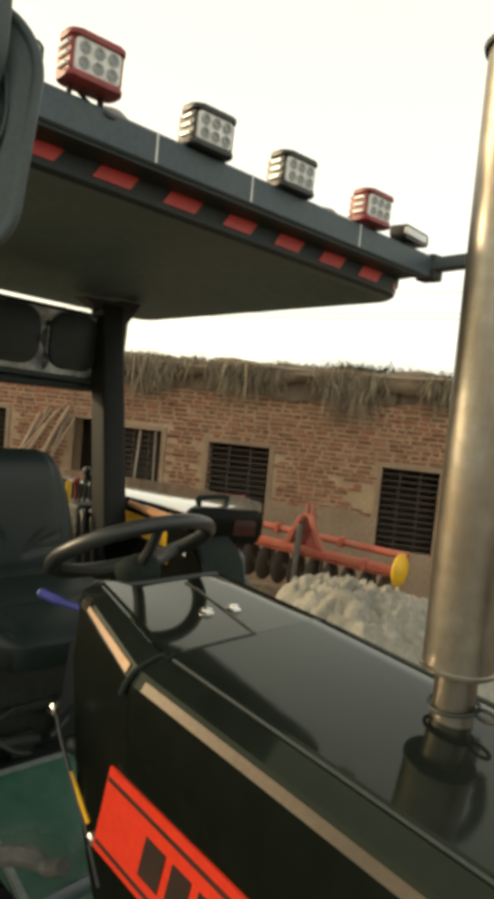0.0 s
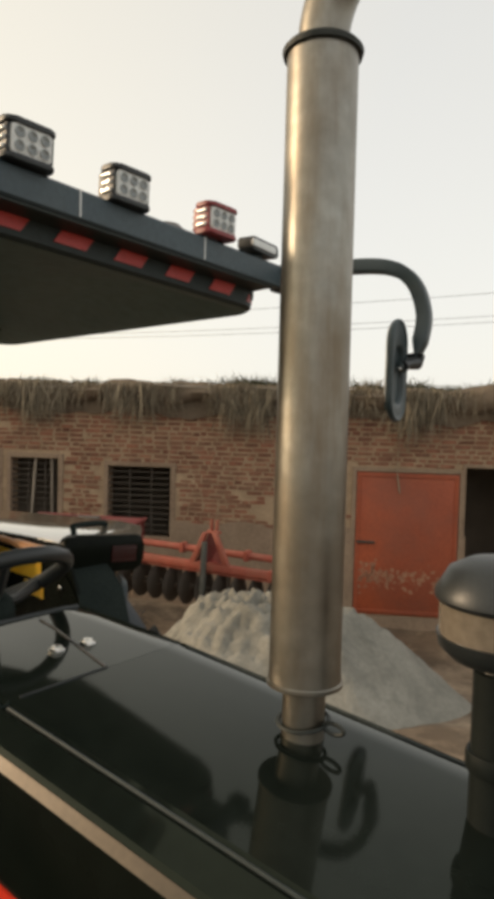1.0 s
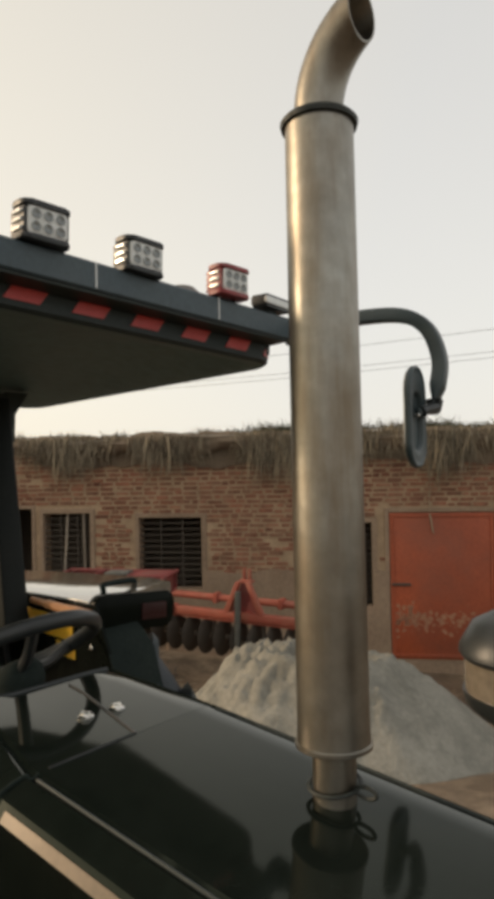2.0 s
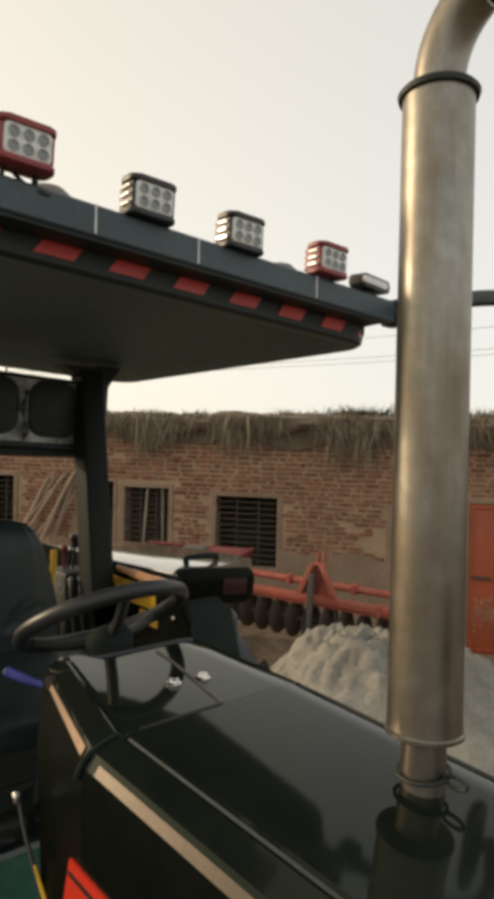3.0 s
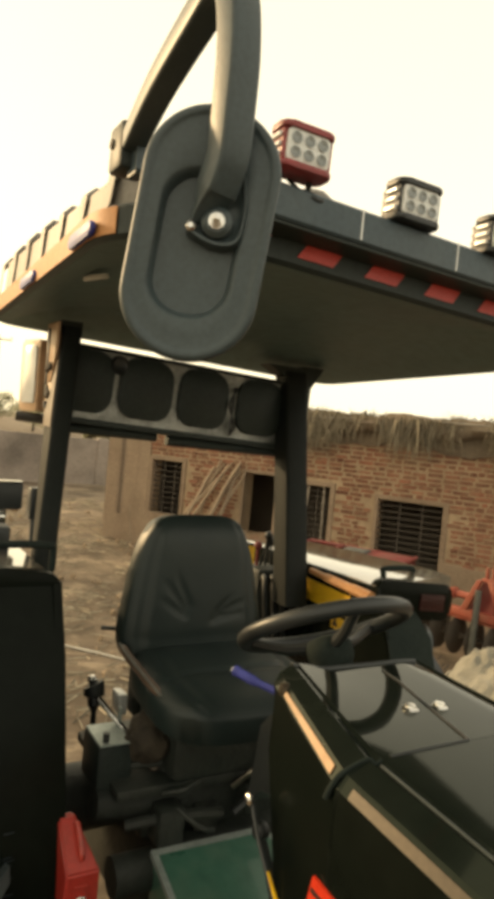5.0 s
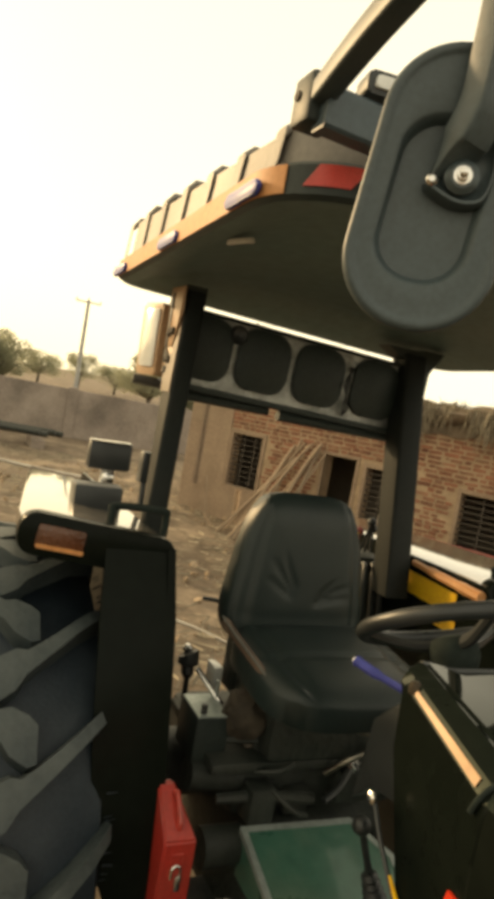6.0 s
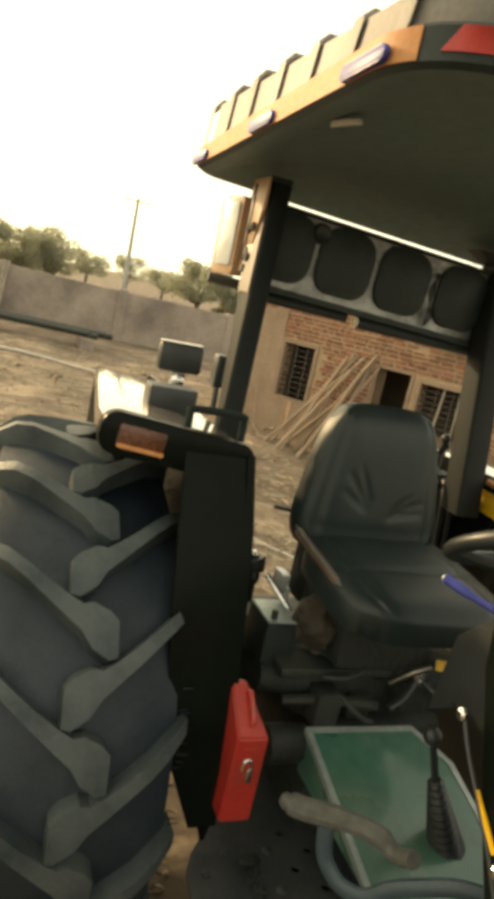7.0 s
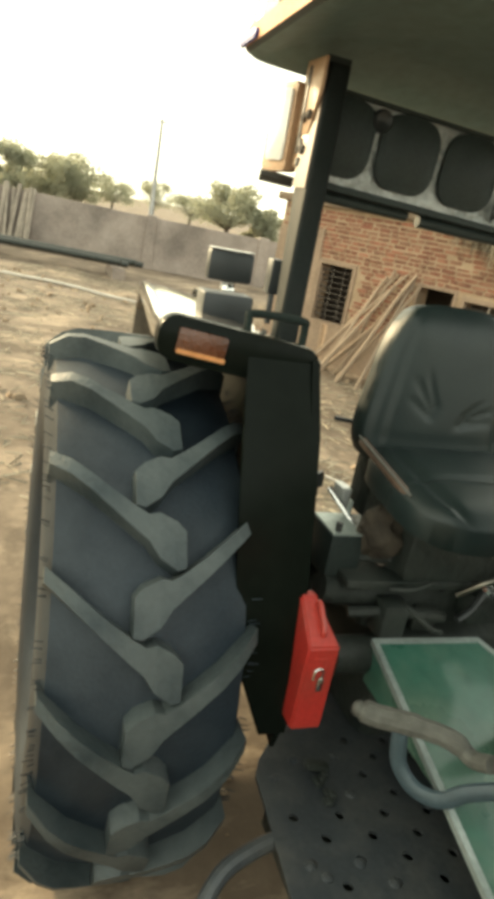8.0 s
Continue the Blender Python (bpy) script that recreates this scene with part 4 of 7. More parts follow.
def build_light_bar():
    """Square bar across the canopy's front that carries lamps and mirrors."""
    bm = B()
    loft(bm, [[(x, y, beam_z(y) + z) for x, z in ((1.10, -0.044), (1.135, -0.044), (1.140, -0.039), (1.140, 0.017), (1.135, 0.022), (1.10, 0.022), (1.095, 0.017), (1.095, -0.039))] for y in (-0.735, -0.4, 0.0, 0.4, 0.80)])
    bar = part("light_bar", bm, BEAM, T, "blue-grey square steel bar across the canopy front")
    for y in (-0.268, -0.006, 0.393):
        bm = B()
        box(bm, 1.1392, 1.1412, y - 0.002, y + 0.002, beam_z(y) - 0.038, beam_z(y) + 0.021)
        part("weld_mark", bm, LEDGLASS, bar)
    # Added dark strip puts shade into the gap between bar and canopy rim.
    bm = B()
    loft(bm, [[(x, y, beam_z(y) + z) for x, z in ((1.050, -0.082), (1.060, -0.082), (1.062, -0.054), (1.132, -0.050), (1.132, -0.0445), (1.050, -0.0445))] for y in (-0.56, -0.3, 0.0, 0.3, 0.70)])
    part("bar_shade_strip", bm, BLACK_SATIN, bar, "added dark strip for the shaded gap under the bar")
    # one cube lamp, then its copies
    def lamp_mesh(paint):
        bm = B()
        prism(bm, rounded(0.112, 0.084, 0.016), 0.058, axes((0, 0, 0), (0, 1, 0), (0, 0, 1)) @ Matrix.Translation((0, 0, -0.035)), bev=0.006)
        for z in (-0.038, 0.038):
            prism(bm, rounded(0.122, 0.07, 0.02), 0.012, Matrix.Translation((0.0, 0, z - 0.006)) @ pose(0, 0, 0, 0, 0, 90), bev=0.003)
        for k in range(4):
            box(bm, -0.045, -0.03, -0.05, 0.05, -0.03 + 0.018 * k, -0.025 + 0.018 * k)
        return mesh_of("work_light", bm, paint)

    face = B()
    prism(face, rounded(0.096, 0.062, 0.008), 0.010, axes((0.020, 0, 0), (0, 1, 0), (0, 0, 1)), bev=0.002)
    face = mesh_of("lens", face, LEDGLASS)
    side = B()
    for k in (-0.019, 0.0, 0.019):
        box(side, -0.020, 0.018, -0.0625, -0.0545, k - 0.0048, k + 0.0048, bev=0.002, seg=1)
    side = mesh_of("side_lens", side, LEDGLASS)
    cup = B()
    lathe(cup, [(0.0105, 0.0), (0.0118, 0.0024), (0.0105, 0.0024), (0.007, 0.0010), (0.004, 0.0002)], 14, axes((0.0302, 0, 0), (0, 1, 0), (0, 0, 1)))
    cup = mesh_of("reflector", cup, LEDDARK)
    foot = B()
    tube(foot, [(-0.016, -0.034, -0.036), (-0.016, -0.034, -0.068), (-0.016, -0.028, -0.073), (-0.016, 0.028, -0.073), (-0.016, 0.034, -0.068), (-0.016, 0.034, -0.036)], 0.0050, 8, flat=1.4)
    foot = mesh_of("bracket", foot, BLACK_SATIN)
    for y, z, paint, lab in ((-0.42, 2.574, RED_LAMP, "cube work light in a red housing"), (-0.140, 2.545, PLASTIC, "cube work light in a black housing"), (0.125, 2.533, PLASTIC, "cube work light in a black housing"), (0.440, 2.532, RED_LAMP, "cube work light in a red housing")):
        w = part("work_light", lamp_mesh(paint), paint, T, lab, at=pose(1.135, y, z - 0.006, -2, 0, -3) @ Matrix.Scale(0.93, 4))
        part("lens", face, LEDGLASS, w)
        part("side_lens", side, LEDGLASS, w)
        part("bracket", foot, paint, w, at=Matrix.Diagonal((1, 1, 1.0 if abs(y) > 0.3 else 0.80, 1)))
        for i in range(3):
            for j in range(2):
                part("reflector", cup, LEDDARK, w, at=Matrix.Translation((0, -0.030 + 0.030 * i, -0.014 + 0.028 * j)))
    # loose cable under the first lamp and rubber feet behind it
    bm = B()
    tube(bm, bend([(1.10, -0.43, 2.535), (1.13, -0.405, 2.500), (1.14, -0.37, 2.492), (1.11, -0.34, 2.505)]), 0.004, 6)
    part("lamp_cable", bm, PLASTIC, bar)
    for y in (-0.31, 0.38):
        bm = B()
        lathe(bm, [(0.06, -0.03), (0.058, 0.022), (0.050, 0.040), (0.034, 0.055), (0.010, 0.062)], 22, Matrix.Translation((1.01, y, rim_z(1.0, y) + 0.085)))
        part("roof_plug", bm, CANOPY, bar)
    # slim lamps on both ends of the bar
    for y, yaw in ((0.635, 8), (-0.590, -10)):
        bm = B()
        prism(bm, rounded(0.15, 0.036, 0.008), 0.05, pose(1.10, y, beam_z(y) + 0.052, 0, 0, yaw) @ axes((0, 0, 0), (0, 1, 0), (0, 0, 1)), bev=0.005)
        s = part("slim_light", bm, PLASTIC, T, "slim bar lamp on the end of the light bar")
        bm = B()
        prism(bm, rounded(0.130, 0.019, 0.005), 0.008, pose(1.148, y - 0.006, beam_z(y) + 0.052, 0, 0, yaw) @ axes((0, 0, 0), (0, 1, 0), (0, 0, 1)), bev=0.002)
        part("lens", bm, LEDGLASS, s)
        bm = B()
        box(bm, 1.105, 1.13, y - 0.02, y + 0.02, beam_z(y) + 0.018, beam_z(y) + 0.034, bev=0.003, seg=1)
        part("bracket", bm, BLACK_SATIN, s)


build_light_bar()


def strap(bm, pts, widths, thicks, across):
    """A flat bar with rounded edges along a curve; its width lies along the given way."""
    pts = [Vector(p) for p in pts]
    secs = []
    for i, p in enumerate(pts):
        d = (pts[min(i + 1, len(pts) - 1)] - pts[max(i - 1, 0)]).normalized()
        side = (Vector(across) - d * d.dot(Vector(across))).normalized()
        up = d.cross(side)
        w, k = widths[i], thicks[i]
        secs.append([p + side * a + up * b for a, b in rounded(w, k, min(w, k) * 0.16, 3)])
    loft(bm, secs)


def build_mirror(base, arm_pts, center, yaw, lean, size, width, label, shoe=True):
    """Mirror on a bent flat arm; the head is seen from its back."""
    m = Matrix.Translation(center) @ pose(0, 0, 0, 0, 0, yaw) @ axes((0, 0, 0), (0, 1, 0), (0, 0, 1)) @ pose(0, 0, 0, 0, 0, -lean)
    bm = B()
    pts = bend(arm_pts, 7)
    n = len(pts)
    fade = [min(1.0, (n - i + 1) / 10) for i in range(n)]
    strap(bm, pts, [width * (0.75 + 0.25 * f) for f in fade], [width * (0.08 + 0.84 * f * f) for f in fade], pose(0, 0, 0, 0, 0, 8) @ Vector((0, 1, 0)))
    mir = part("mirror_arm", bm, MIRROR_BLACK, T, label)
    bm = B()
    x, y, z = base
    box(bm, x - 0.034, x + 0.030, y - 0.026, y + 0.030, z - 0.034, z + 0.044, bev=0.007)
    clamp = part("arm_clamp", bm, BLACK_SATIN, mir)
    bm = B()
    tube(bm, [(x - 0.012, y - 0.030, z + 0.012), (x - 0.012, y + 0.030, z + 0.012)], 0.009, 8)
    part("clamp_bolt", bm, IRON, clamp)
    w, h = size
    bm = B()
    rings = []
    for ins, dz in ((0.010, -0.020), (0.003, -0.017), (0.0, -0.012), (0.0, -0.004), (0.002, -0.0008), (0.0055, 0.0005), (0.0095, 0.0), (0.0115, -0.0016), (0.0145, -0.0022), (0.026, -0.0020)):
        rings.append([m @ Vector((a, b, dz)) for a, b in rounded(w - 2 * ins, h - 2 * ins, (w - 2 * ins) / 2 - 0.002, 12)])
    for rw, rh, dz in ((0.100, 0.170, -0.0016), (0.094, 0.164, -0.0030), (0.087, 0.156, -0.0095), (0.082, 0.150, -0.0150), (0.068, 0.134, -0.0160)):
        rings.append([m @ Vector((a - 0.003, b - 0.012, dz)) for a, b in rounded(rw, rh, rw / 2 - 0.004, 12)])
    rows = loft(bm, rings, caps=False)
    bm.faces.new(rows[0][::-1])
    bm.faces.new(rows[-1])
    head = part("mirror_head", bm, MIRROR_BLACK, mir, "oval black plastic mirror back", sharp=0.8)
    if shoe:
        # the arm ends in a flared shoe round the bolt, hollowed like a drop
        out = [(-0.013, 0.062), (0.001, 0.064), (0.017, 0.062), (0.026, 0.038), (0.030, 0.010), (0.026, -0.018), (0.004, -0.026), (-0.020, -0.020), (-0.032, -0.012), (-0.024, 0.006), (-0.024, 0.028), (-0.018, 0.046)]
        out = [(p.x, p.y) for p in bend([(a, b, 0) for a, b in out + out[:1]], 3)[:-1]]
        bm = B()
        cx, cy = 0.005, 0.015
        rings = []
        for k, dz in ((1.03, -0.014), (0.99, -0.001), (0.95, 0.0030), (0.88, 0.0026), (0.80, -0.004), (0.5, -0.007)):
            rings.append([m @ Vector((cx + (a - cx) * k + 0.016, cy + (b - cy) * k + 0.013, dz + 0.12 * max(0, b - 0.040) * k)) for a, b in out])
        rows = loft(bm, rings, caps=False)
        bm.faces.new(rows[0][::-1])
        bm.faces.new(rows[-1])
        part("arm_shoe", bm, MIRROR_BLACK, head, sharp=0.9)
    bm = B()
    lathe(bm, [(0.017, 0.002), (0.017, 0.010), (0.012, 0.014)], 20, m @ Matrix.Translation((0.016, 0.013, -0.006)))
    part("ball_joint", bm, MIRROR_BLACK, head)
    if not shoe:
        bm = B()
        e = Vector(arm_pts[-1])
        tube(bm, [e + Vector((0, 0.004, 0.022)), e, m @ Vector((0.030, 0.020, 0.012)), m @ Vector((0.010, 0.013, 0.004))], [0.026, 0.022, 0.014, 0.018], 10)
        part("arm_knuckle", bm, PLASTIC, head)
    bm = B()
    lathe(bm, [(0.0092, 0.013), (0.0092, 0.0150), (0.0066, 0.0155), (0.0066, 0.020), (0.0045, 0.0205), (0.0042, 0.026), (0.002, 0.027)], 12, m @ Matrix.Translation((0.016, 0.013, -0.006)))
    part("bolt", bm, BRIGHT, head, "bright bolt with a washer")
    bm = B()
    lathe(bm, [(0.006, 0.0), (0.006, 0.014), (0.003, 0.017)], 10, m @ Matrix.Translation((-0.011, 0.004, -0.010)))
    part("screw", bm, BRIGHT, head)
    bm = B()
    prism(bm, rounded(w - 0.02, h - 0.02, w / 2 - 0.012, 12), 0.003, m @ Matrix.Translation((0, 0, -0.0232)))
    part("mirror_glass", bm, BRIGHT, head)


build_mirror((1.085, -0.730, 2.497), [(1.085, -0.730, 2.505), (1.28, -0.758, 2.522), (1.44, -0.772, 2.538), (1.515, -0.778, 2.540), (1.556, -0.780, 2.505), (1.570, -0.779, 2.44), (1.568, -0.778, 2.375), (1.563, -0.777, 2.335), (1.556, -0.779, 2.314), (1.548, -0.781, 2.298), (1.532, -0.786, 2.268)], (1.538, -0.790, 2.257), -29, 6, (0.151, 0.281), 0.038, "black mirror on a bent arm, seen from its back")
build_mirror((1.12, 0.77, 2.43), [(1.12, 0.76, 2.44), (1.28, 0.81, 2.457), (1.42, 0.868, 2.455), (1.487, 0.905, 2.412), (1.517, 0.920, 2.32), (1.514, 0.904, 2.23), (1.510, 0.890, 2.178)], (1.505, 0.806, 2.150), 10, 0, (0.146, 0.285), 0.044, "black mirror on a bent arm", False)


# ---------- roll frame and rear panel ----------
def build_frame():
    for top, bot, lab in (((-0.140, -0.495, 2.345), (0.075, -0.582, 1.45), "black roll frame post"), ((-0.190, 0.455, 2.310), (0.045, 0.395, 1.40), "black roll frame post")):
        top, bot = Vector(top), Vector(bot)
        d = (top - bot)
        bm = B()
        rows = []
        for t in (0, 0.3, 0.7, 1.0):
            c = bot + d * t
            deep = 0.050 + 0.100 * t
            rows.append([c + Vector((a - ((deep - 0.115) / 2 if bot.y < 0 else 0), b, 0)) for a, b in rounded(*((deep, 0.066) if bot.y < 0 else (0.105, 0.100)), 0.012, 3)])
        loft(bm, rows)
        post = part("roll_post", bm, POST_BLACK, T, lab)
        if bot.y < 0:
            # Added thin plate carries the glare colour on the upper part only.
            bm = B()
            loft(bm, [[bot + d * t + Vector((0.046 if k in (1, 2) else 0.0105 - 0.100 * t, -0.0330 if k < 2 else -0.0355, 0)) for k in range(4)] for t in (0.62, 0.80, 0.97)])
            part("side_plate", bm, POST_SIDE, post, "post side plate coloured brown for sun glare")
            c = bot + d * 0.87
            bm = B()
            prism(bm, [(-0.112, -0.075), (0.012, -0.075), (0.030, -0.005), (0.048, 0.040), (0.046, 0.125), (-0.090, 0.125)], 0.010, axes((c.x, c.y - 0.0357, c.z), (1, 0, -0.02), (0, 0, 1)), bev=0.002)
            cheek = part("clamp_cheek", bm, GLARE_TAN, post, "clamp plate with two bolts, coloured tan for sun glare")
            bm = B()
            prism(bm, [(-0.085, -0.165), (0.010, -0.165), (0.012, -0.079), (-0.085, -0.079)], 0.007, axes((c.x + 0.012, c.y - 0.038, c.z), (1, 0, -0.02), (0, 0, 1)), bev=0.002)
            part("clamp_tongue", bm, GLARE_TAN, post)
            for bx, bz in ((-0.030, -0.030), (0.006, -0.024), (0.0, -0.118)):
                bm = B()
                lathe(bm, [(0.014, 0), (0.014, 0.008), (0.008, 0.012)], 8, axes((c.x + bx, c.y - 0.0457, c.z + bz), (1, 0, 0), (0, 0, 1)))
                part("bolt", bm, IRON, cheek)
        if bot.y > 0:
            bm = B()
            prism(bm, [(0.0, -0.20), (0.035, -0.17), (0.04, -0.06), (0.10, 0.03), (0.0, 0.03)], 0.05, axes(top + Vector((-0.02, 0.045, 0)), (0, 1, 0), (0, 0, 1)))
            part("corner_bracket", bm, BLACK_SATIN, post)
        for t in (0.70, 0.76):
            c = bot + d * t
            bm = B()
            box(bm, c.x - 0.060, c.x - 0.042, c.y - 0.042, c.y + 0.042, c.z - 0.012, c.z + 0.012, bev=0.003, seg=1)
            part("clamp_strap", bm, POST, post)
        c = bot + d * 0.86
        bm = B()
        box(bm, c.x - 0.062, c.x - 0.043, c.y - 0.05, c.y + 0.05, c.z - 0.12, c.z + 0.12, bev=0.006)
        part("clamp_plate", bm, POST, post)
        for t in (0.82, 0.90) if bot.y > 0 else ():
            c = bot + d * t
            bm = B()
            lathe(bm, [(0.014, 0), (0.014, 0.008), (0.008, 0.012)], 10, axes((c.x - 0.03, c.y - (0.046 if c.y < 0 else 0.049), c.z), (1, 0, 0), (0, 0, 1)))
            part("bolt", bm, IRON, post)
        bm = B()
        s = -1 if c.y < 0 else 1
        loft(bm, [[top + Vector((-0.04, -s * 0.0 + a, b)) for a, b in ((-0.035, -0.03), (0.035, -0.03), (0.035, 0.02), (-0.035 - s * 0.10 * (s > 0), 0.02))], [top + Vector((0.04, a, b)) for a, b in ((-0.035, -0.03), (0.035, -0.03), (0.035, 0.02), (-0.035 - s * 0.10 * (s > 0), 0.02))]])
        part("gusset", bm, BLACK_SATIN, post)
    # rear work lamp in its box frame behind the near post
    lamp = axes((-0.262, -0.570, 2.175), (0.97, 0.24, 0), (0.03, 0, 1))
    bm = B()
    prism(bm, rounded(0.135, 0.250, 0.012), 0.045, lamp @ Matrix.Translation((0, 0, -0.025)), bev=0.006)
    r = part("rear_work_light", bm, GLARE_TAN, T, "boxy rear work lamp beside the roll frame post")
    bm = B()
    prism(bm, rounded(0.095, 0.200, 0.008), 0.006, lamp @ Matrix.Translation((0.004, 0.004, 0.0205)), bev=0.002)
    part("lens", bm, LEDGLASS, r)
    bm = B()
    tube(bm, [(-0.26, -0.625, 2.03), (-0.24, -0.52, 2.025)], 0.018, 8)
    part("lamp_foot", bm, POST, r)
    bm = B()
    box(bm, -0.24, -0.13, -0.545, -0.525, 2.15, 2.19)
    part("bracket", bm, POST, r)


build_frame()


def build_speakers():
    """Panel between the posts with four grilles."""
    y0, y1 = -0.56, 0.425
    m = axes((-0.20, 0.0, 0.0), (0, 1, -0.042), (0.0, 0, 1))
    bm = B()
    prism(bm, [(y0, 2.02), (y1, 2.02), (y1, 2.270), (y0, 2.270)], 0.03, m)
    pan = part("speaker_panel", bm, SILVER, T, "embossed silver speaker panel under the canopy")
    for z0, z1 in ((2.268, 2.282), (2.0, 2.022)):
        bm = B()
        box(bm, y0 - 0.01, y1 + 0.01, z0, z1, -0.02, 0.045, m, bev=0.004, seg=1)
        part("panel_edge", bm, BLACK_SATIN, pan)
    g = B()
    prism(g, rounded(0.208, 0.222, 0.066, 8), 0.02, bev=0.006)
    g = mesh_of("speaker_grille", g, BLACK_SATIN)
    for y in (-0.510, -0.278, -0.043, 0.210):
        sp = part("speaker_grille", g, BLACK_SATIN, pan, "black rounded speaker grille", at=m @ Matrix.Translation((y, 2.155, 0.026)))
        bm = B()
        prism(bm, rounded(0.186, 0.200, 0.056, 8), 0.005, Matrix.Translation((0, 0, 0.0175)), bev=0.003)
        part("grille_cloth", bm, BLACK_SATIN, sp)
    for y, z in ((-0.394, 2.228),):
        bm = B()
        lathe(bm, [(0.034, 0), (0.034, 0.02), (0.026, 0.03), (0.01, 0.022)], 20, m @ Matrix.Translation((y, z, 0.028)))
        part("tweeter", bm, PLASTIC, pan)
    for k in range(4):
        bm = B()
        tube(bm, bend([m @ Vector((0.085 + 0.006 * k, 2.22, 0.04)), m @ Vector((0.082 - 0.007 * k, 2.15, 0.055)), m @ Vector((0.078 + 0.008 * k, 2.07, 0.05)), m @ Vector((0.088, 2.03, 0.04))]), 0.0028, 5)
        part("cable", bm, PLASTIC, pan)
    bm = B()
    tube(bm, [m @ Vector((y0 - 0.01, 1.982, -0.01)), m @ Vector((-0.20, 1.988, -0.01))], 0.018, 10)
    part("cross_tube", bm, BLACK_SATIN, pan)
    bm = B()
    tube(bm, [m @ Vector((-0.16, 1.980, 0.0)), m @ Vector((0.42, 1.990, 0.0))], 0.020, 10)
    part("cross_tube", bm, BLACK_SATIN, pan, "dark cross tube under the panel")


build_speakers()


# ---------- wheels and fenders ----------
def build_wheel(cy, cz, mirrored, size=1.0, broad=1.0):
    flip = -1 if mirrored else 1
    m = axes((-0.015, cy, cz), (1, 0, 0), (0, 0, 1)) @ Matrix.Diagonal((size, size, flip * broad, 1))
    bm = B()
    prof = [(0.40, -0.19), (0.44, -0.225), (0.54, -0.243), (0.63, -0.238), (0.672, -0.222), (0.697, -0.15), (0.706, 0.0), (0.697, 0.15), (0.672, 0.222), (0.63, 0.238), (0.54, 0.243), (0.44, 0.225), (0.40, 0.19)]
    lathe(bm, prof, 72, m, close=True)
    wh = part("rear_wheel", bm, RUBBER, T, "large rear tyre with deep chevron lugs, dusty")
    # one lug: a raised bar that sweeps from the shoulder to a blunt tip past the middle
    def lug(side):
        bm = B()
        rows = []
        for k in range(9):
            t = (0, 0.15, 0.30, 0.45, 0.60, 0.72, 0.80, 0.93, 1.0)[k]
            w = 0.240 - t * 0.296                      # across: shoulder to past the middle
            ang = 0.285 * (1 - t) ** 1.25               # sweep round the wheel, the tip trails
            half = (0.016, 0.017, 0.018, 0.020, 0.023, 0.027, 0.045, 0.048, 0.036)[k]
            w = min(w, 0.240)
            base = 0.694 - 0.05 * max(0, (abs(w) - 0.15) / 0.09) ** 2
            top = 0.750 - 0.045 * max(0, (abs(w) - 0.15) / 0.09) ** 2
            row = []
            for da, r in ((-half * 1.25, base - 0.01), (-half, top), (half, top), (half * 1.25, base - 0.01)):
                a = ang + da / 0.72
                row.append(m @ Vector((r * math.cos(a), r * math.sin(a), side * w)))
            rows.append(row)
        loft(bm, rows)
        return bm

    n = 18
    base = {s: mesh_of("lug", lug(s), LUG, 0.5) for s in (-1, 1)}
    c = Matrix.Translation((-0.015, cy, cz))
    for i in range(n):
        for s in (-1, 1):
            a = radians(20 * i + (17.2 if (s > 0) != mirrored else 7.0))
            part("lug", base[s], LUG, wh, at=c @ Matrix.Rotation(-a, 4, "Y") @ c.inverted())
    # moulding hairs along the shoulders
    rng = random.Random(6)
    bm = B()
    for i in range(420):
        a, s = rng.random() * 2 * math.pi, rng.choice((-1, 1))
        r = 0.655 + 0.03 * rng.random()
        p = m @ Vector((r * math.cos(a), r * math.sin(a), s * 0.232))
        q = m @ Vector(((r + 0.012 * rng.random()) * math.cos(a), (r + 0.012) * math.sin(a), s * (0.245 + 0.013 * rng.random())))
        tube(bm, [p, q], [0.0017, 0.0009], 4)
    part("rubber_hairs", bm, RUBBER, wh)["kind"] = "stuff"
    bm = B()
    lathe(bm, [(0.10, 0.02), (0.30, 0.03), (0.36, 0.10), (0.40, 0.19), (0.415, 0.20), (0.39, 0.14), (0.35, 0.0), (0.35, -0.15), (0.40, -0.20), (0.38, -0.20), (0.33, -0.12), (0.10, -0.02)], 40, m)
    part("rim", bm, BLACK_SATIN, wh)
    return wh


build_wheel(-0.975, 0.700, False, 1.090)
build_wheel(0.675, 0.690, True, 1.07, 0.66)


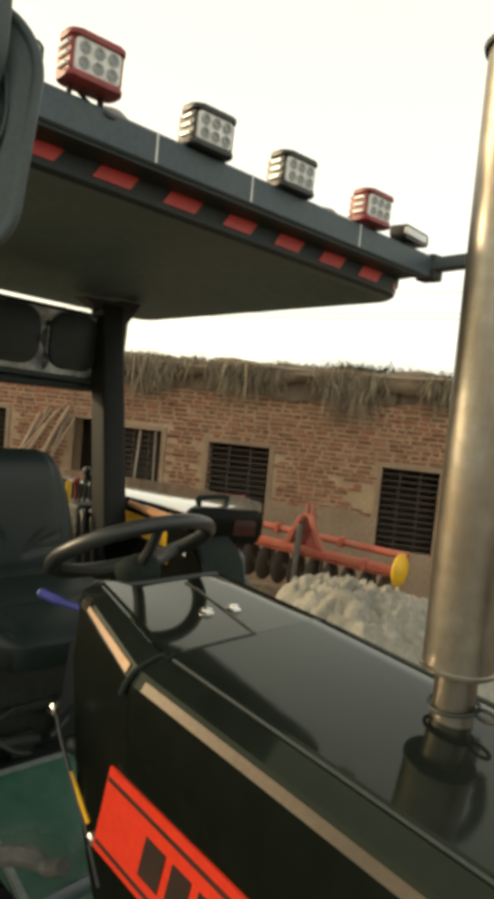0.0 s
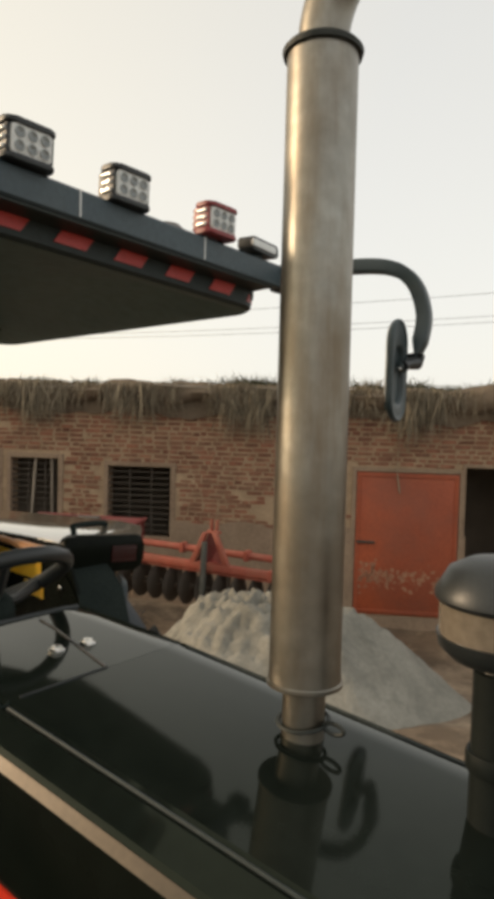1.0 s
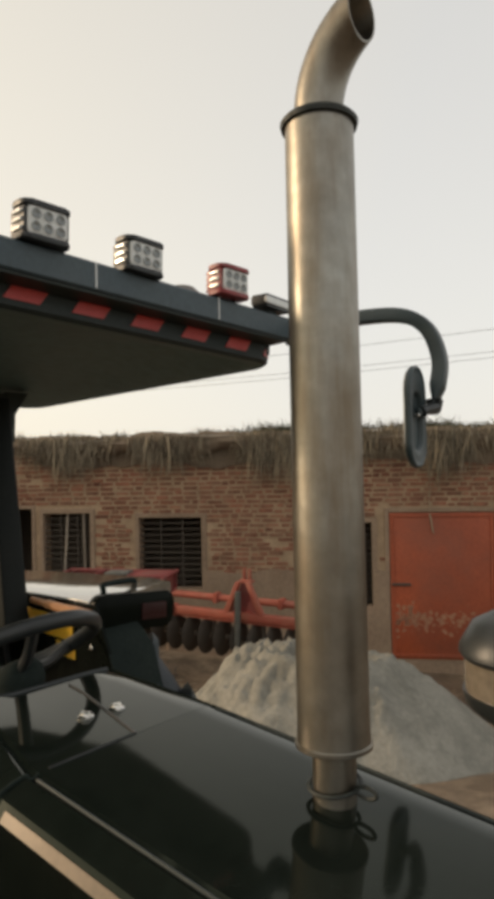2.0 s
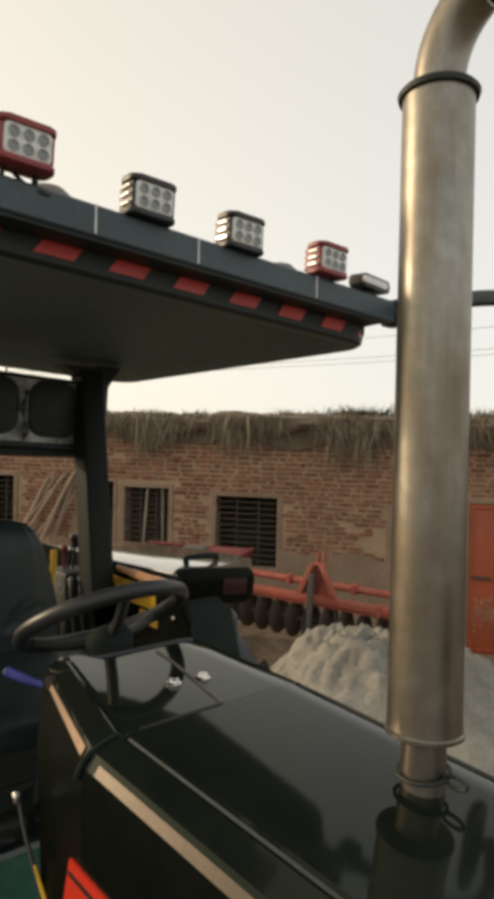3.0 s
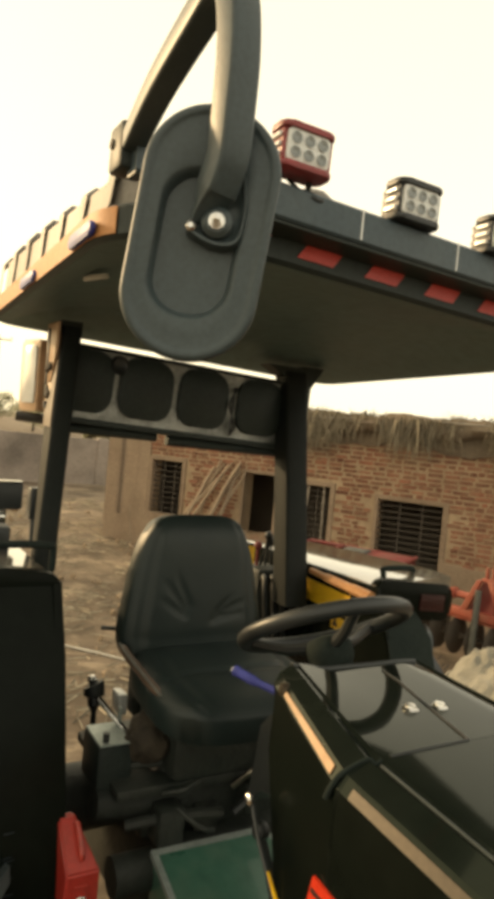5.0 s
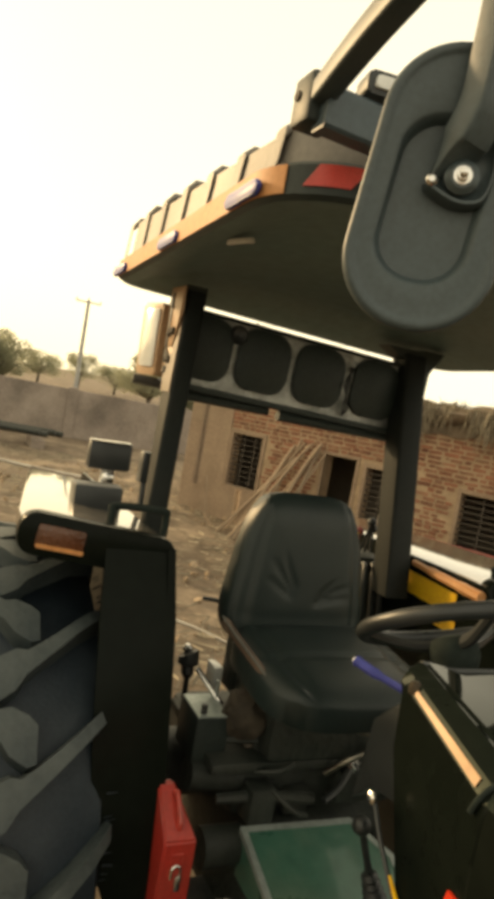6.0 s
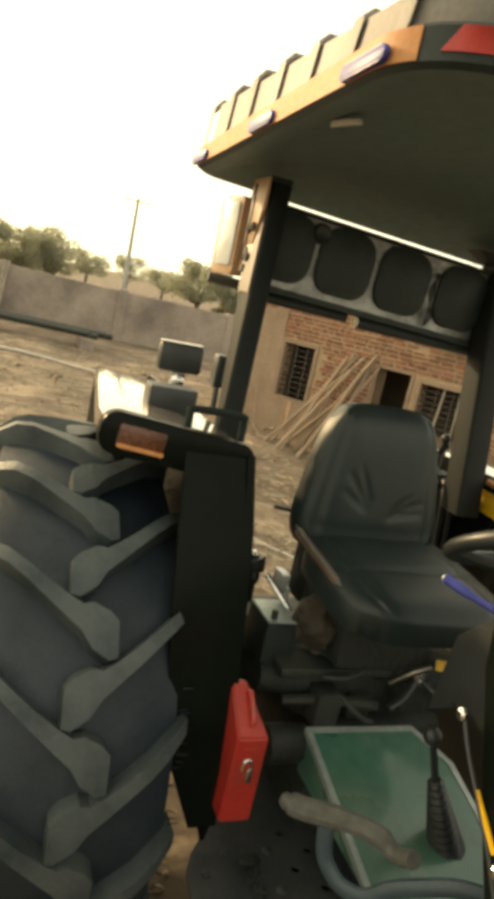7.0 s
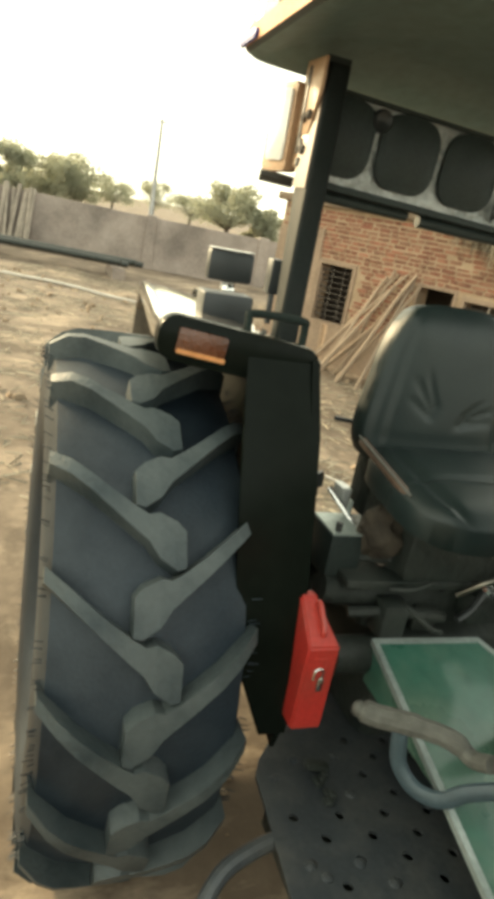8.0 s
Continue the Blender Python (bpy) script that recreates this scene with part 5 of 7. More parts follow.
def build_front_axle():
    """Front axle and the two small steering wheels."""
    bm = B()
    tube(bm, [(2.45, -0.66, 0.40), (2.45, 0.48, 0.36)], 0.05, 12)
    part("front_axle", bm, GRIME, T)
    for y in (-0.74, 0.56):
        z = ground_z(2.45, y) + 0.375
        m = axes((2.45, y, z), (1, 0, 0), (0, 0, 1))
        bm = B()
        lathe(bm, [(0.22, -0.075), (0.28, -0.095), (0.345, -0.090), (0.372, -0.06), (0.362, -0.045), (0.378, -0.02), (0.378, 0.02), (0.362, 0.045), (0.372, 0.06), (0.345, 0.090), (0.28, 0.095), (0.22, 0.075)], 40, m, close=True)
        fw = part("front_wheel", bm, RUBBER, T, "small ribbed front tyre")
        bm = B()
        lathe(bm, [(0.04, -0.05), (0.10, -0.03), (0.20, -0.02), (0.235, -0.07), (0.235, 0.07), (0.20, 0.02), (0.10, 0.03), (0.04, 0.05)], 28, m)
        part("rim", bm, BLACK_SATIN, fw)


build_front_axle()


def build_fender(sy, inner, outer, dz, lens, label, bar_z=0.0, tilt=0.01, bar_h=0.095, rail=0.0):
    """Fender with a flat top, a front plate and a lamp bar."""
    bm = B()
    m = axes((0, inner, dz), (1, 0, 0), (0, 0, 1))
    out = [(0.425, 1.600), (0.500, 1.440), (0.560, 1.270), (0.622, 1.060), (0.660, 0.86), (0.672, 0.70), (0.655, 0.64), (0.60, 0.66), (0.40, 0.70), (0.0, 0.90), (-0.5, 0.95), (-0.95, 0.9), (-1.02, 1.2), (-0.98, 1.52), (-0.90, 1.585), (0.38, 1.60)]
    prism(bm, out, 0.012, m)
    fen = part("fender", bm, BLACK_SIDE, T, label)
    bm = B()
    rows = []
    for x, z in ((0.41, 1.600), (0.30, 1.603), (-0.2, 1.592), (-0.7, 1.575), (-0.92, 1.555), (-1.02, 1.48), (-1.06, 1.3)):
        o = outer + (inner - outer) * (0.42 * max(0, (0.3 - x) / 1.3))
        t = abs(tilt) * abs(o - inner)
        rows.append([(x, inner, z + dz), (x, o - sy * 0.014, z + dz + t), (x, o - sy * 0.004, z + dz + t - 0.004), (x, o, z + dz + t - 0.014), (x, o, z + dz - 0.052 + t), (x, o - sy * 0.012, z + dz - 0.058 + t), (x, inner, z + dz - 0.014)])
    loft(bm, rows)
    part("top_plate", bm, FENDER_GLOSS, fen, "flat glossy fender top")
    # curved front guard between plate and lamp bar
    bm = B()
    loft(bm, [[(x + 0.006, inner - sy * 0.012, z + dz), (x + 0.006, inner + sy * w, z + dz), (x - 0.006, inner + sy * w, z + dz), (x - 0.006, inner - sy * 0.012, z + dz)] for x, z, w in ((0.410, 1.600 + 2.2 * min(0, bar_z), 0.175), (0.440, 1.540 + 1.2 * min(0, bar_z), 0.178), (0.500, 1.435, 0.182), (0.560, 1.265, 0.180), (0.622, 1.055, 0.170), (0.658, 0.86, 0.13), (0.668, 0.70, 0.06))])
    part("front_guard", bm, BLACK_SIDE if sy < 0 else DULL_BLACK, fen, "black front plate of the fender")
    bm = B()
    a, b = sorted((inner - sy * 0.01, outer + sy * 0.006))
    prism(bm, rounded(b - a, bar_h, 0.042), 0.045, axes((0.395, (a + b) / 2, 1.585 + dz + bar_z), (0, 1, tilt), (0, 0, 1)) @ Matrix.Translation((0, 0, -0.02)), bev=0.006)
    bar = part("lamp_bar", bm, BLACK_SIDE, fen, "black lamp housing on the fender front")
    bm = B()
    c = outer - sy * 0.098
    prism(bm, rounded(0.118, 0.060, 0.006), 0.008, axes((0.418, c, 1.583 + dz + bar_z + tilt * (c - (a + b) / 2)), (0, 1, tilt), (0, 0, 1)), bev=0.002)
    part("lens", bm, lens, bar, "ribbed signal lens")
    if sy < 0:
        bm = B()
        prism(bm, rounded(0.112, 0.110, 0.010), 0.034, axes((0.409, inner - 0.044, 1.520 + dz), (0, 1, 0), (0, 0, 1)) @ Matrix.Translation((0, 0, -0.017)), bev=0.004)
        part("corner_gusset", bm, BLACK_SIDE, fen)
    bm = B()
    prism(bm, rounded(0.118, 0.011, 0.003), 0.009, axes((0.418, c, 1.5585 + dz + bar_z + tilt * (c - (a + b) / 2)), (0, 1, tilt), (0, 0, 1)))
    part("lens_edge", bm, ORANGE_RIM if sy < 0 else REDLENS, bar)
    for z in (1.45, 1.25, 1.05, 0.90):
        bm = B()
        lathe(bm, [(0.010, 0), (0.010, 0.005), (0.006, 0.008)], 8, axes((0.43 + (1.6 - z) * 0.25 - 0.06, inner - 0.012 if sy < 0 else inner - 0.014, z + dz), (1, 0, 0), (0, 0, 1)))
        part("bolt", bm, BRIGHT, fen)
    # grab rail
    bm = B()
    ry = inner + sy * 0.05 + 1.35 * rail
    rx, rz = 0.27 + 0.6 * rail, dz - 0.3 * rail
    tube(bm, bend([(rx + 0.01, ry - 0.09, 1.595 + rz), (rx, ry - 0.09, 1.655 + rz), (rx - 0.01, ry - 0.075, 1.672 + rz), (rx - 0.02, ry + 0.06, 1.668 + rz), (rx - 0.025, ry + 0.075, 1.65 + rz), (rx - 0.025, ry + 0.075, 1.595 + rz)], 5), 0.011, 8)
    part("grab_rail", bm, DULL_BLACK, fen, "black bent grab rail")
    return fen


FR = build_fender(-1, -0.610, -1.000, 0.0, AMBER, "glossy black fender with an amber signal lamp", 0.010, -0.125, 0.106)
FL = build_fender(1, 0.505, 0.860, -0.050, REDLENS, "glossy black fender with a dark red signal lamp", -0.040, -0.09, 0.135, 0.10)


def build_fender_fittings():
    bm = B()
    box(bm, -0.06, 0.03, -0.815, -0.665, 1.602, 1.684, bev=0.008)
    part("junction_box", bm, PLASTIC, FR, "black plastic junction box on the fender")
    bm = B()
    box(bm, -0.420, -0.370, -0.712, -0.552, 1.680, 1.782, bev=0.012)
    w = part("fender_work_light", bm, PLASTIC, T, "square black work lamp standing on the fender")
    bm = B()
    box(bm, -0.417, -0.373, -0.709, -0.555, 1.782, 1.787, bev=0.002, seg=1)
    part("top_edge", bm, BRIGHT, w)
    bm = B()
    box(bm, -0.405, -0.385, -0.655, -0.605, 1.58, 1.69, bev=0.004, seg=1)
    lathe(bm, [(0.022, -0.01), (0.022, 0.012), (0.010, 0.018)], 12, axes((-0.383, -0.63, 1.65), (0, 1, 0), (0, 0, 1)))
    part("swivel_bracket", bm, BRIGHT, w)
    # warning labels and a wooden handle on the far fender
    m = axes((0, 0.4935, 0), (1, 0, 0), (0, 0, 1))
    for x0, x1, z0, z1 in ((-0.045, 0.29, 1.412, 1.492), (0.19, 0.305, 1.348, 1.396)):
        bm = B()
        prism(bm, [(x0, z0), (x1, z0 - 0.008), (x1, z1 - 0.008), (x0, z1)], 0.004, m)
        lab = part("warning_label", bm, YELLOW, FL, "yellow warning label with a dark triangle sign")
        bm = B()
        k = (z1 - z0)
        prism(bm, [(x0 + 0.1 * k, z0 + 0.15 * k), (x0 + 0.9 * k, z0 + 0.15 * k), (x0 + 0.5 * k, z0 + 0.85 * k)], 0.0052, m)
        part("warning_sign", bm, DECAL_DARK, lab)
    bm = B()
    tube(bm, bend([(0.05, 0.478, 1.528), (0.16, 0.476, 1.524), (0.30, 0.474, 1.520), (0.42, 0.474, 1.516)]), [0.012] * 6 + [0.017] * 7 + [0.020] * 6, 10)
    part("wooden_handle", bm, HANDLE_WOOD, FL, "varnished wooden handle clipped along the fender")


build_fender_fittings()
# Made-up sheet hides the far wheel rim and keeps the foot well dark.
bm = B()
box(bm, 0.06, 1.30, 0.470, 0.482, 0.40, 1.02, bev=0.003)
part("foot_well_infill", bm, BLACK_SATIN, FL, "added dark sheet closing off the foot well")


# ---------- seat, steering, platform ----------
def pad(bm, w, h, thick, m, bulge, seams, taper=0.0, rnd=0.42):
    """An upholstered pad: rounded outline, domed face with gathered seams."""
    n, k = 52, 44
    front, backs = [], []
    for j in range(k + 1):
        v = -1 + 2 * j / k
        rf, rb = [], []
        for i in range(n + 1):
            u = -1 + 2 * i / n
            # squared circle mapping keeps the corners round
            x = u * math.sqrt(max(0, 1 - v ** 4 * rnd)) * (w / 2) * (1 + taper * v)
            y = v * math.sqrt(max(0, 1 - u ** 4 * rnd * 0.6)) * (h / 2)
            e = max(0.0, 1 - max(abs(u), abs(v)) ** 6)
            z = thick * 0.5 + bulge * e - bulge * 0.5
            z += seams(u, v) * e
            rf.append(bm.verts.new(m @ Vector((x, y, z))))
            rb.append(bm.verts.new(m @ Vector((x * 0.985, y * 0.985, -thick * 0.5 - 0.01 * e))))
        front.append(rf)
        backs.append(rb)
    for g, f in ((front, 1), (backs, -1)):
        for j in range(k):
            for i in range(n):
                q = (g[j][i], g[j][i + 1], g[j + 1][i + 1], g[j + 1][i])
                bm.faces.new(q if f > 0 else q[::-1])
    loop = [(0, i) for i in range(n)] + [(j, n) for j in range(k)] + [(k, i) for i in range(n, 0, -1)] + [(j, 0) for j in range(k, 0, -1)]
    for (a, b), (c, d) in zip(loop, loop[1:] + loop[:1]):
        bm.faces.new((front[a][b], backs[a][b], backs[c][d], front[c][d]))


def build_seat():
    def back_seams(u, v):
        z = -0.003 * math.exp(-((v + 0.62) / 0.08) ** 2)
        for deg, r0, r1 in ((5, 0.10, 0.80), (17, 0.14, 0.85), (30, 0.18, 0.70), (122, 0.16, 0.85), (138, 0.14, 0.90), (155, 0.12, 0.75)):
            a = radians(deg)
            along, off = u * math.cos(a) + (v + 0.40) * math.sin(a), -u * math.sin(a) + (v + 0.40) * math.cos(a) + 0.02 * math.sin(9 * u)
            z -= 0.007 * math.exp(-(off / 0.028) ** 2) * smooth((along - r0) / 0.14) * smooth((r1 - along) / 0.35)
        return z - 0.008 * math.exp(-((abs(u) - 0.80) / 0.06) ** 2)

    bm = B()
    pad(bm, 0.448, 0.478, 0.085, axes((0.235, -0.120, 1.524), (0, 1, 0), (-0.10, 0, 1)), 0.038, back_seams, -0.19, 0.34)
    seat = part("seat", bm, LEATHER, T, "black vinyl seat with a high padded backrest", sharp=1.0)
    bm = B()
    pad(bm, 0.54, 0.48, 0.085, axes((0.47, -0.090, 1.290), (0, 1, 0), (-1, 0, 0.10)), 0.04, lambda u, v: -0.010 * math.exp(-((abs(u) - 0.7) / 0.06) ** 2) - 0.008 * math.exp(-((v + 0.1) / 0.06) ** 2))
    part("seat_cushion", bm, LEATHER, seat, "black vinyl cushion", sharp=1.0)
    edge = [Vector(p) for p in ((0.30, -0.368, 1.368), (0.37, -0.372, 1.362), (0.46, -0.358, 1.338), (0.56, -0.333, 1.303))]
    bm = B()
    tube(bm, bend(edge), [0.006] + [0.013] * 16 + [0.009] * 2, 8, flat=1.3)
    side = part("side_edge", bm, WORN_BROWN, seat, "worn brown edge of the seat side")
    for dy, dz in ((-0.010, 0.013), (0.006, -0.014)):
        bm = B()
        tube(bm, bend([p + Vector((0, dy, dz)) for p in edge]), 0.0042, 6)
        part("piping", bm, GREY_CLOTH, side)
    bm = B()
    box(bm, 0.22, 0.52, -0.27, 0.08, 1.04, 1.20, bev=0.02)
    box(bm, 0.13, 0.24, -0.28, 0.06, 1.10, 1.45, bev=0.02)
    part("seat_base", bm, GRIME, seat)
    bm = B()
    tube(bm, [(0.15, -0.30, 1.375), (0.14, -0.385, 1.382)], 0.007, 6)
    part("tilt_lever", bm, PLASTIC, seat)


build_seat()


def build_steering():
    c = Vector((0.922, -0.099, 1.599))
    nrm = Vector((-0.50, 0.03, 0.86)).normalized()
    m = axes(c, (0, 1, 0), nrm.cross(Vector((0, 1, 0))))
    bm = B()
    R, r = 0.195, 0.0185
    rows = []
    for i in range(48):
        a = 2 * math.pi * i / 48
        rows.append([m @ Vector(((R + r * math.cos(b)) * math.cos(a), (R + r * math.cos(b)) * math.sin(a), r * math.sin(b))) for b in [2 * math.pi * k / 10 for k in range(10)]])
    rows.append(rows[0])
    loft(bm, rows, caps=False)
    bmesh.ops.remove_doubles(bm, verts=bm.verts, dist=1e-4)
    st = part("steering_wheel", bm, PLASTIC, T, "black three-spoke steering wheel", sharp=1.0)
    for a in (18, 138, 258):
        bm = B()
        d = Vector((math.cos(radians(a)), math.sin(radians(a)), 0))
        tube(bm, bend([m @ (d * 0.03 + Vector((0, 0, -0.045))), m @ (d * 0.10 + Vector((0, 0, -0.035))), m @ (d * 0.19)], 5), 0.021, 8, flat=0.6)
        part("spoke", bm, PLASTIC, st)
    bm = B()
    lathe(bm, [(0.045, -0.10), (0.056, -0.07), (0.056, -0.045), (0.046, -0.030), (0.020, -0.022), (0.006, -0.021)], 28, m)
    part("hub", bm, DULL_BLACK, st)
    bm = B()
    tube(bm, [m @ Vector((0, 0, -0.06)), m @ Vector((0, 0, -0.20)), m @ Vector((0, -0.02, -0.5))], 0.035, 12)
    part("column", bm, BLACK_SATIN, st)
    # blue-gripped hand lever beside the cowl
    bm = B()
    tube(bm, bend([(1.035, -0.284, 1.500), (0.975, -0.318, 1.510), (0.941, -0.337, 1.518), (0.930, -0.343, 1.520)], 4), [0.008] * 4 + [0.011] * 5 + [0.012] * 3 + [0.007], 10)
    lv = part("hand_lever", bm, BLUE, T, "hand lever with a blue plastic grip")
    bm = B()
    lathe(bm, [(0.007, 0), (0.007, 0.004), (0.004, 0.006)], 10, axes((0.931, -0.342, 1.520), (0.6, -0.8, 0), (0.27, 0.2, 1)))
    part("grip_end", bm, LEDGLASS, lv)
    bm = B()
    tube(bm, [(1.03, -0.286, 1.501), (1.12, -0.235, 1.47)], 0.006, 6)
    part("lever_rod", bm, BRIGHT, lv)
    # dash binnacle under the wheel
    bm = B()
    loft(bm, [[(x, y, z + d) for y, z in ((-0.26, 1.25), (-0.24, 1.43), (-0.16, 1.475), (0.06, 1.475), (0.14, 1.43), (0.16, 1.25))] for x, d in ((0.90, -0.06), (0.96, 0.0), (1.08, 0.02))])
    part("binnacle", bm, PLASTIC, st, "dark instrument binnacle")


build_steering()


def build_platform():
    bm = B()
    box(bm, -0.35, 0.50, -0.26, 0.20, 0.42, 0.86, bev=0.05)
    tr = part("transmission", bm, GRIME, T, "greasy iron transmission housing")
    bm = B()
    box(bm, 0.0, 0.46, -0.33, 0.25, 0.84, 1.02, bev=0.04)
    part("top_cover", bm, GRIME, tr)
    bm = B()
    box(bm, 1.29, 2.75, -0.24, 0.08, 0.55, 0.98, bev=0.05)
    part("engine_block", bm, GRIME, tr)
    bm = B()
    tube(bm, [(-0.015, -0.75, 0.75), (-0.015, 0.70, 0.75)], 0.11, 20)
    part("axle_tube", bm, GRIME, tr)
    for p, q, r in (((0.42, -0.30, 0.95), (0.42, -0.46, 0.97), 0.045), ((0.50, -0.30, 0.80), (0.50, -0.42, 0.80), 0.055)):
        bm = B()
        tube(bm, [p, q], r, 12)
        part("shaft_stub", bm, GRIME, tr)
    bm = B()
    box(bm, 0.10, 0.50, -0.42, 0.16, 1.005, 1.035, bev=0.006)
    part("seat_mount_plate", bm, GRIME, tr)
    # control console beside the seat: pale top box, knob lever, chrome lever
    bm = B()
    box(bm, 0.28, 0.43, -0.458, -0.358, 1.00, 1.130, bev=0.006)
    con = part("lever_console", bm, BLACK_SATIN, T, "lever console beside the seat")
    bm = B()
    box(bm, 0.283, 0.427, -0.455, -0.361, 1.131, 1.136, bev=0.002, seg=1)
    part("console_top", bm, GREEN_TRIM, con, "pale worn metal top")
    bm = B()
    box(bm, 0.300, 0.322, -0.366, -0.358, 1.134, 1.190, bev=0.002, seg=1)
    part("upright_tab", bm, GREEN_TRIM, con, "pale upright metal tab")
    bm = B()
    tube(bm, [(0.33, -0.345, 1.12), (0.26, -0.415, 1.205)], 0.009, 8)
    part("lever", bm, BRIGHT, con, "bright steel lever")
    bm = B()
    tube(bm, bend([(0.03, -0.345, 0.90), (0.02, -0.345, 1.06), (0.01, -0.345, 1.10), (0.005, -0.345, 1.135), (0.0, -0.350, 1.150)], 4), [0.010] * 5 + [0.022] * 4 + [0.036] * 6 + [0.02] * 2, 12)
    part("lever_knob", bm, PLASTIC, con, "black lever knob")
    bm = B()
    lathe(bm, [(0.010, 0), (0.016, 0.008), (0.017, 0.018), (0.008, 0.028)], 12, Matrix.Translation((-0.002, -0.352, 1.145)))
    part("knob_cap", bm, BRIGHT, con)
    bm = B()
    tube(bm, [(0.42, -0.44, 1.00), (0.40, -0.43, 1.16)], [0.006, 0.010], 8)
    part("lever", bm, PLASTIC, con)
    bm = B()
    box(bm, 0.30, 0.34, -0.575, -0.53, 1.08, 1.17, bev=0.004)
    part("hinge_plate", bm, GREEN_TRIM, con)
    bm = B()
    bmesh.ops.create_icosphere(bm, subdivisions=4, radius=0.075, matrix=Matrix.Translation((0.42, -0.30, 1.145)) @ Matrix.Diagonal((0.9, 1.25, 0.9, 1)))
    for v in bm.verts:
        v.co += v.normal * (0.035 * noise.noise(v.co * 14) + 0.018 * noise.noise(v.co * 34))
    part("oily_rag", bm, mat("brown_rag", (0.062, 0.049, 0.034), (0.036, 0.029, 0.021), rough=0.95, scale=12, bump=0.6), con, "brown oily rag")
    # control valve with small levers behind the far post
    bm = B()
    box(bm, -0.26, -0.10, 0.33, 0.46, 1.18, 1.50, bev=0.015)
    valve = part("control_valve", bm, GRIME, T, "greasy control valve with small knobbed levers")
    for k, (x, y, z) in enumerate(((-0.17, 0.36, 1.585), (-0.15, 0.40, 1.615), (-0.18, 0.43, 1.60), (-0.12, 0.375, 1.635))):
        bm = B()
        bmesh.ops.create_uvsphere(bm, u_segments=12, v_segments=8, radius=0.018, matrix=Matrix.Translation((x, y, z)))
        tube(bm, [(x, y, z - 0.01), (-0.18, y + 0.005, 1.495)], 0.006, 6)
        part("valve_lever", bm, TRAY_RED if k == 0 else PLASTIC, valve, "small valve lever with a round knob")
    for y in (0.35, 0.39, 0.43):
        bm = B()
        tube(bm, bend([(-0.11, y, 1.46), (-0.05, y - 0.02, 1.48), (-0.02, y - 0.03, 1.40), (-0.03, y, 1.22)]), 0.010, 8)
        part("hose", bm, PLASTIC, valve)
    # thin linkage rods and pipes under the seat
    for p, q, r, k in (((0.40, -0.42, 1.06), (0.52, 0.14, 1.055), 0.012, GRIME), ((0.50, -0.06, 0.99), (0.56, 0.02, 1.08), 0.009, CHROME), ((0.47, -0.38, 0.92), (0.52, -0.10, 0.93), 0.016, GRIME), ((0.52, 0.0, 1.13), (0.60, 0.09, 1.11), 0.007, CHROME)):
        bm = B()
        tube(bm, bend([p, (Vector(p) + Vector(q)) / 2 + Vector((0.01, 0, 0.015)), q]), r, 8)
        part("linkage_rod", bm, k, T)
    bm = B()
    prism(bm, rounded(0.05, 0.03, 0.006), 0.003, axes((0.56, 0.06, 1.085), (0.2, 1, 0), (-0.5, 0, 1)))
    part("tag", bm, YELLOW, T, "small yellow tag")
    bm = B()
    box(bm, 1.29, 1.40, -0.38, 0.30, 0.45, 1.40, bev=0.02)
    part("bulkhead", bm, BLACK_SATIN, T, "black bulkhead under the cowl")


build_platform()


def build_linkage():
    """Small rods, hoses and fittings in the dark space under the seat."""
    rng = random.Random(31)
    for i in range(16):
        p = Vector((rng.uniform(0.36, 0.60), rng.uniform(-0.30, 0.26), rng.uniform(0.90, 1.13)))
        q = p + Vector((rng.uniform(-0.06, 0.06), rng.choice((-1, 1)) * rng.uniform(0.06, 0.20), rng.uniform(-0.09, 0.09)))
        mid = (p + q) / 2 + Vector((rng.uniform(0, 0.04), 0, rng.uniform(-0.03, 0.04)))
        r = rng.uniform(0.004, 0.011)
        bm = B()
        tube(bm, bend([p, mid, q], 5), r, 7)
        rod = part("hose" if i % 2 else "linkage_rod", bm, (GRIME, PLASTIC)[i % 2], T)
        if i % 3 == 0:
            bm = B()
            lathe(bm, [(r * 1.9, -0.007), (r * 1.9, 0.007), (r, 0.010)], 8, Matrix.Translation(q) @ pose(0, 0, 0, rng.uniform(0, 180), 40, 0))
            part("end_fitting", bm, BRIGHT if i % 2 else TRIM, rod)
    for x0, x1, y0, y1, z0, z1 in ((0.44, 0.53, -0.30, -0.22, 0.86, 0.97), (0.44, 0.52, -0.02, 0.08, 0.90, 1.0), (0.42, 0.49, -0.17, -0.09, 0.86, 0.94)):
        bm = B()
        box(bm, x0, x1, y0, y1, z0, z1, bev=0.012)
        part("valve_housing", bm, GRIME, T, "greasy cast valve housing")
    bm = B()
    box(bm, 0.10, 0.17, -0.315, -0.285, 1.10, 1.165, bev=0.004)
    part("white_bracket", bm, LEDGLASS, T, "small white bracket behind the levers")


build_linkage()


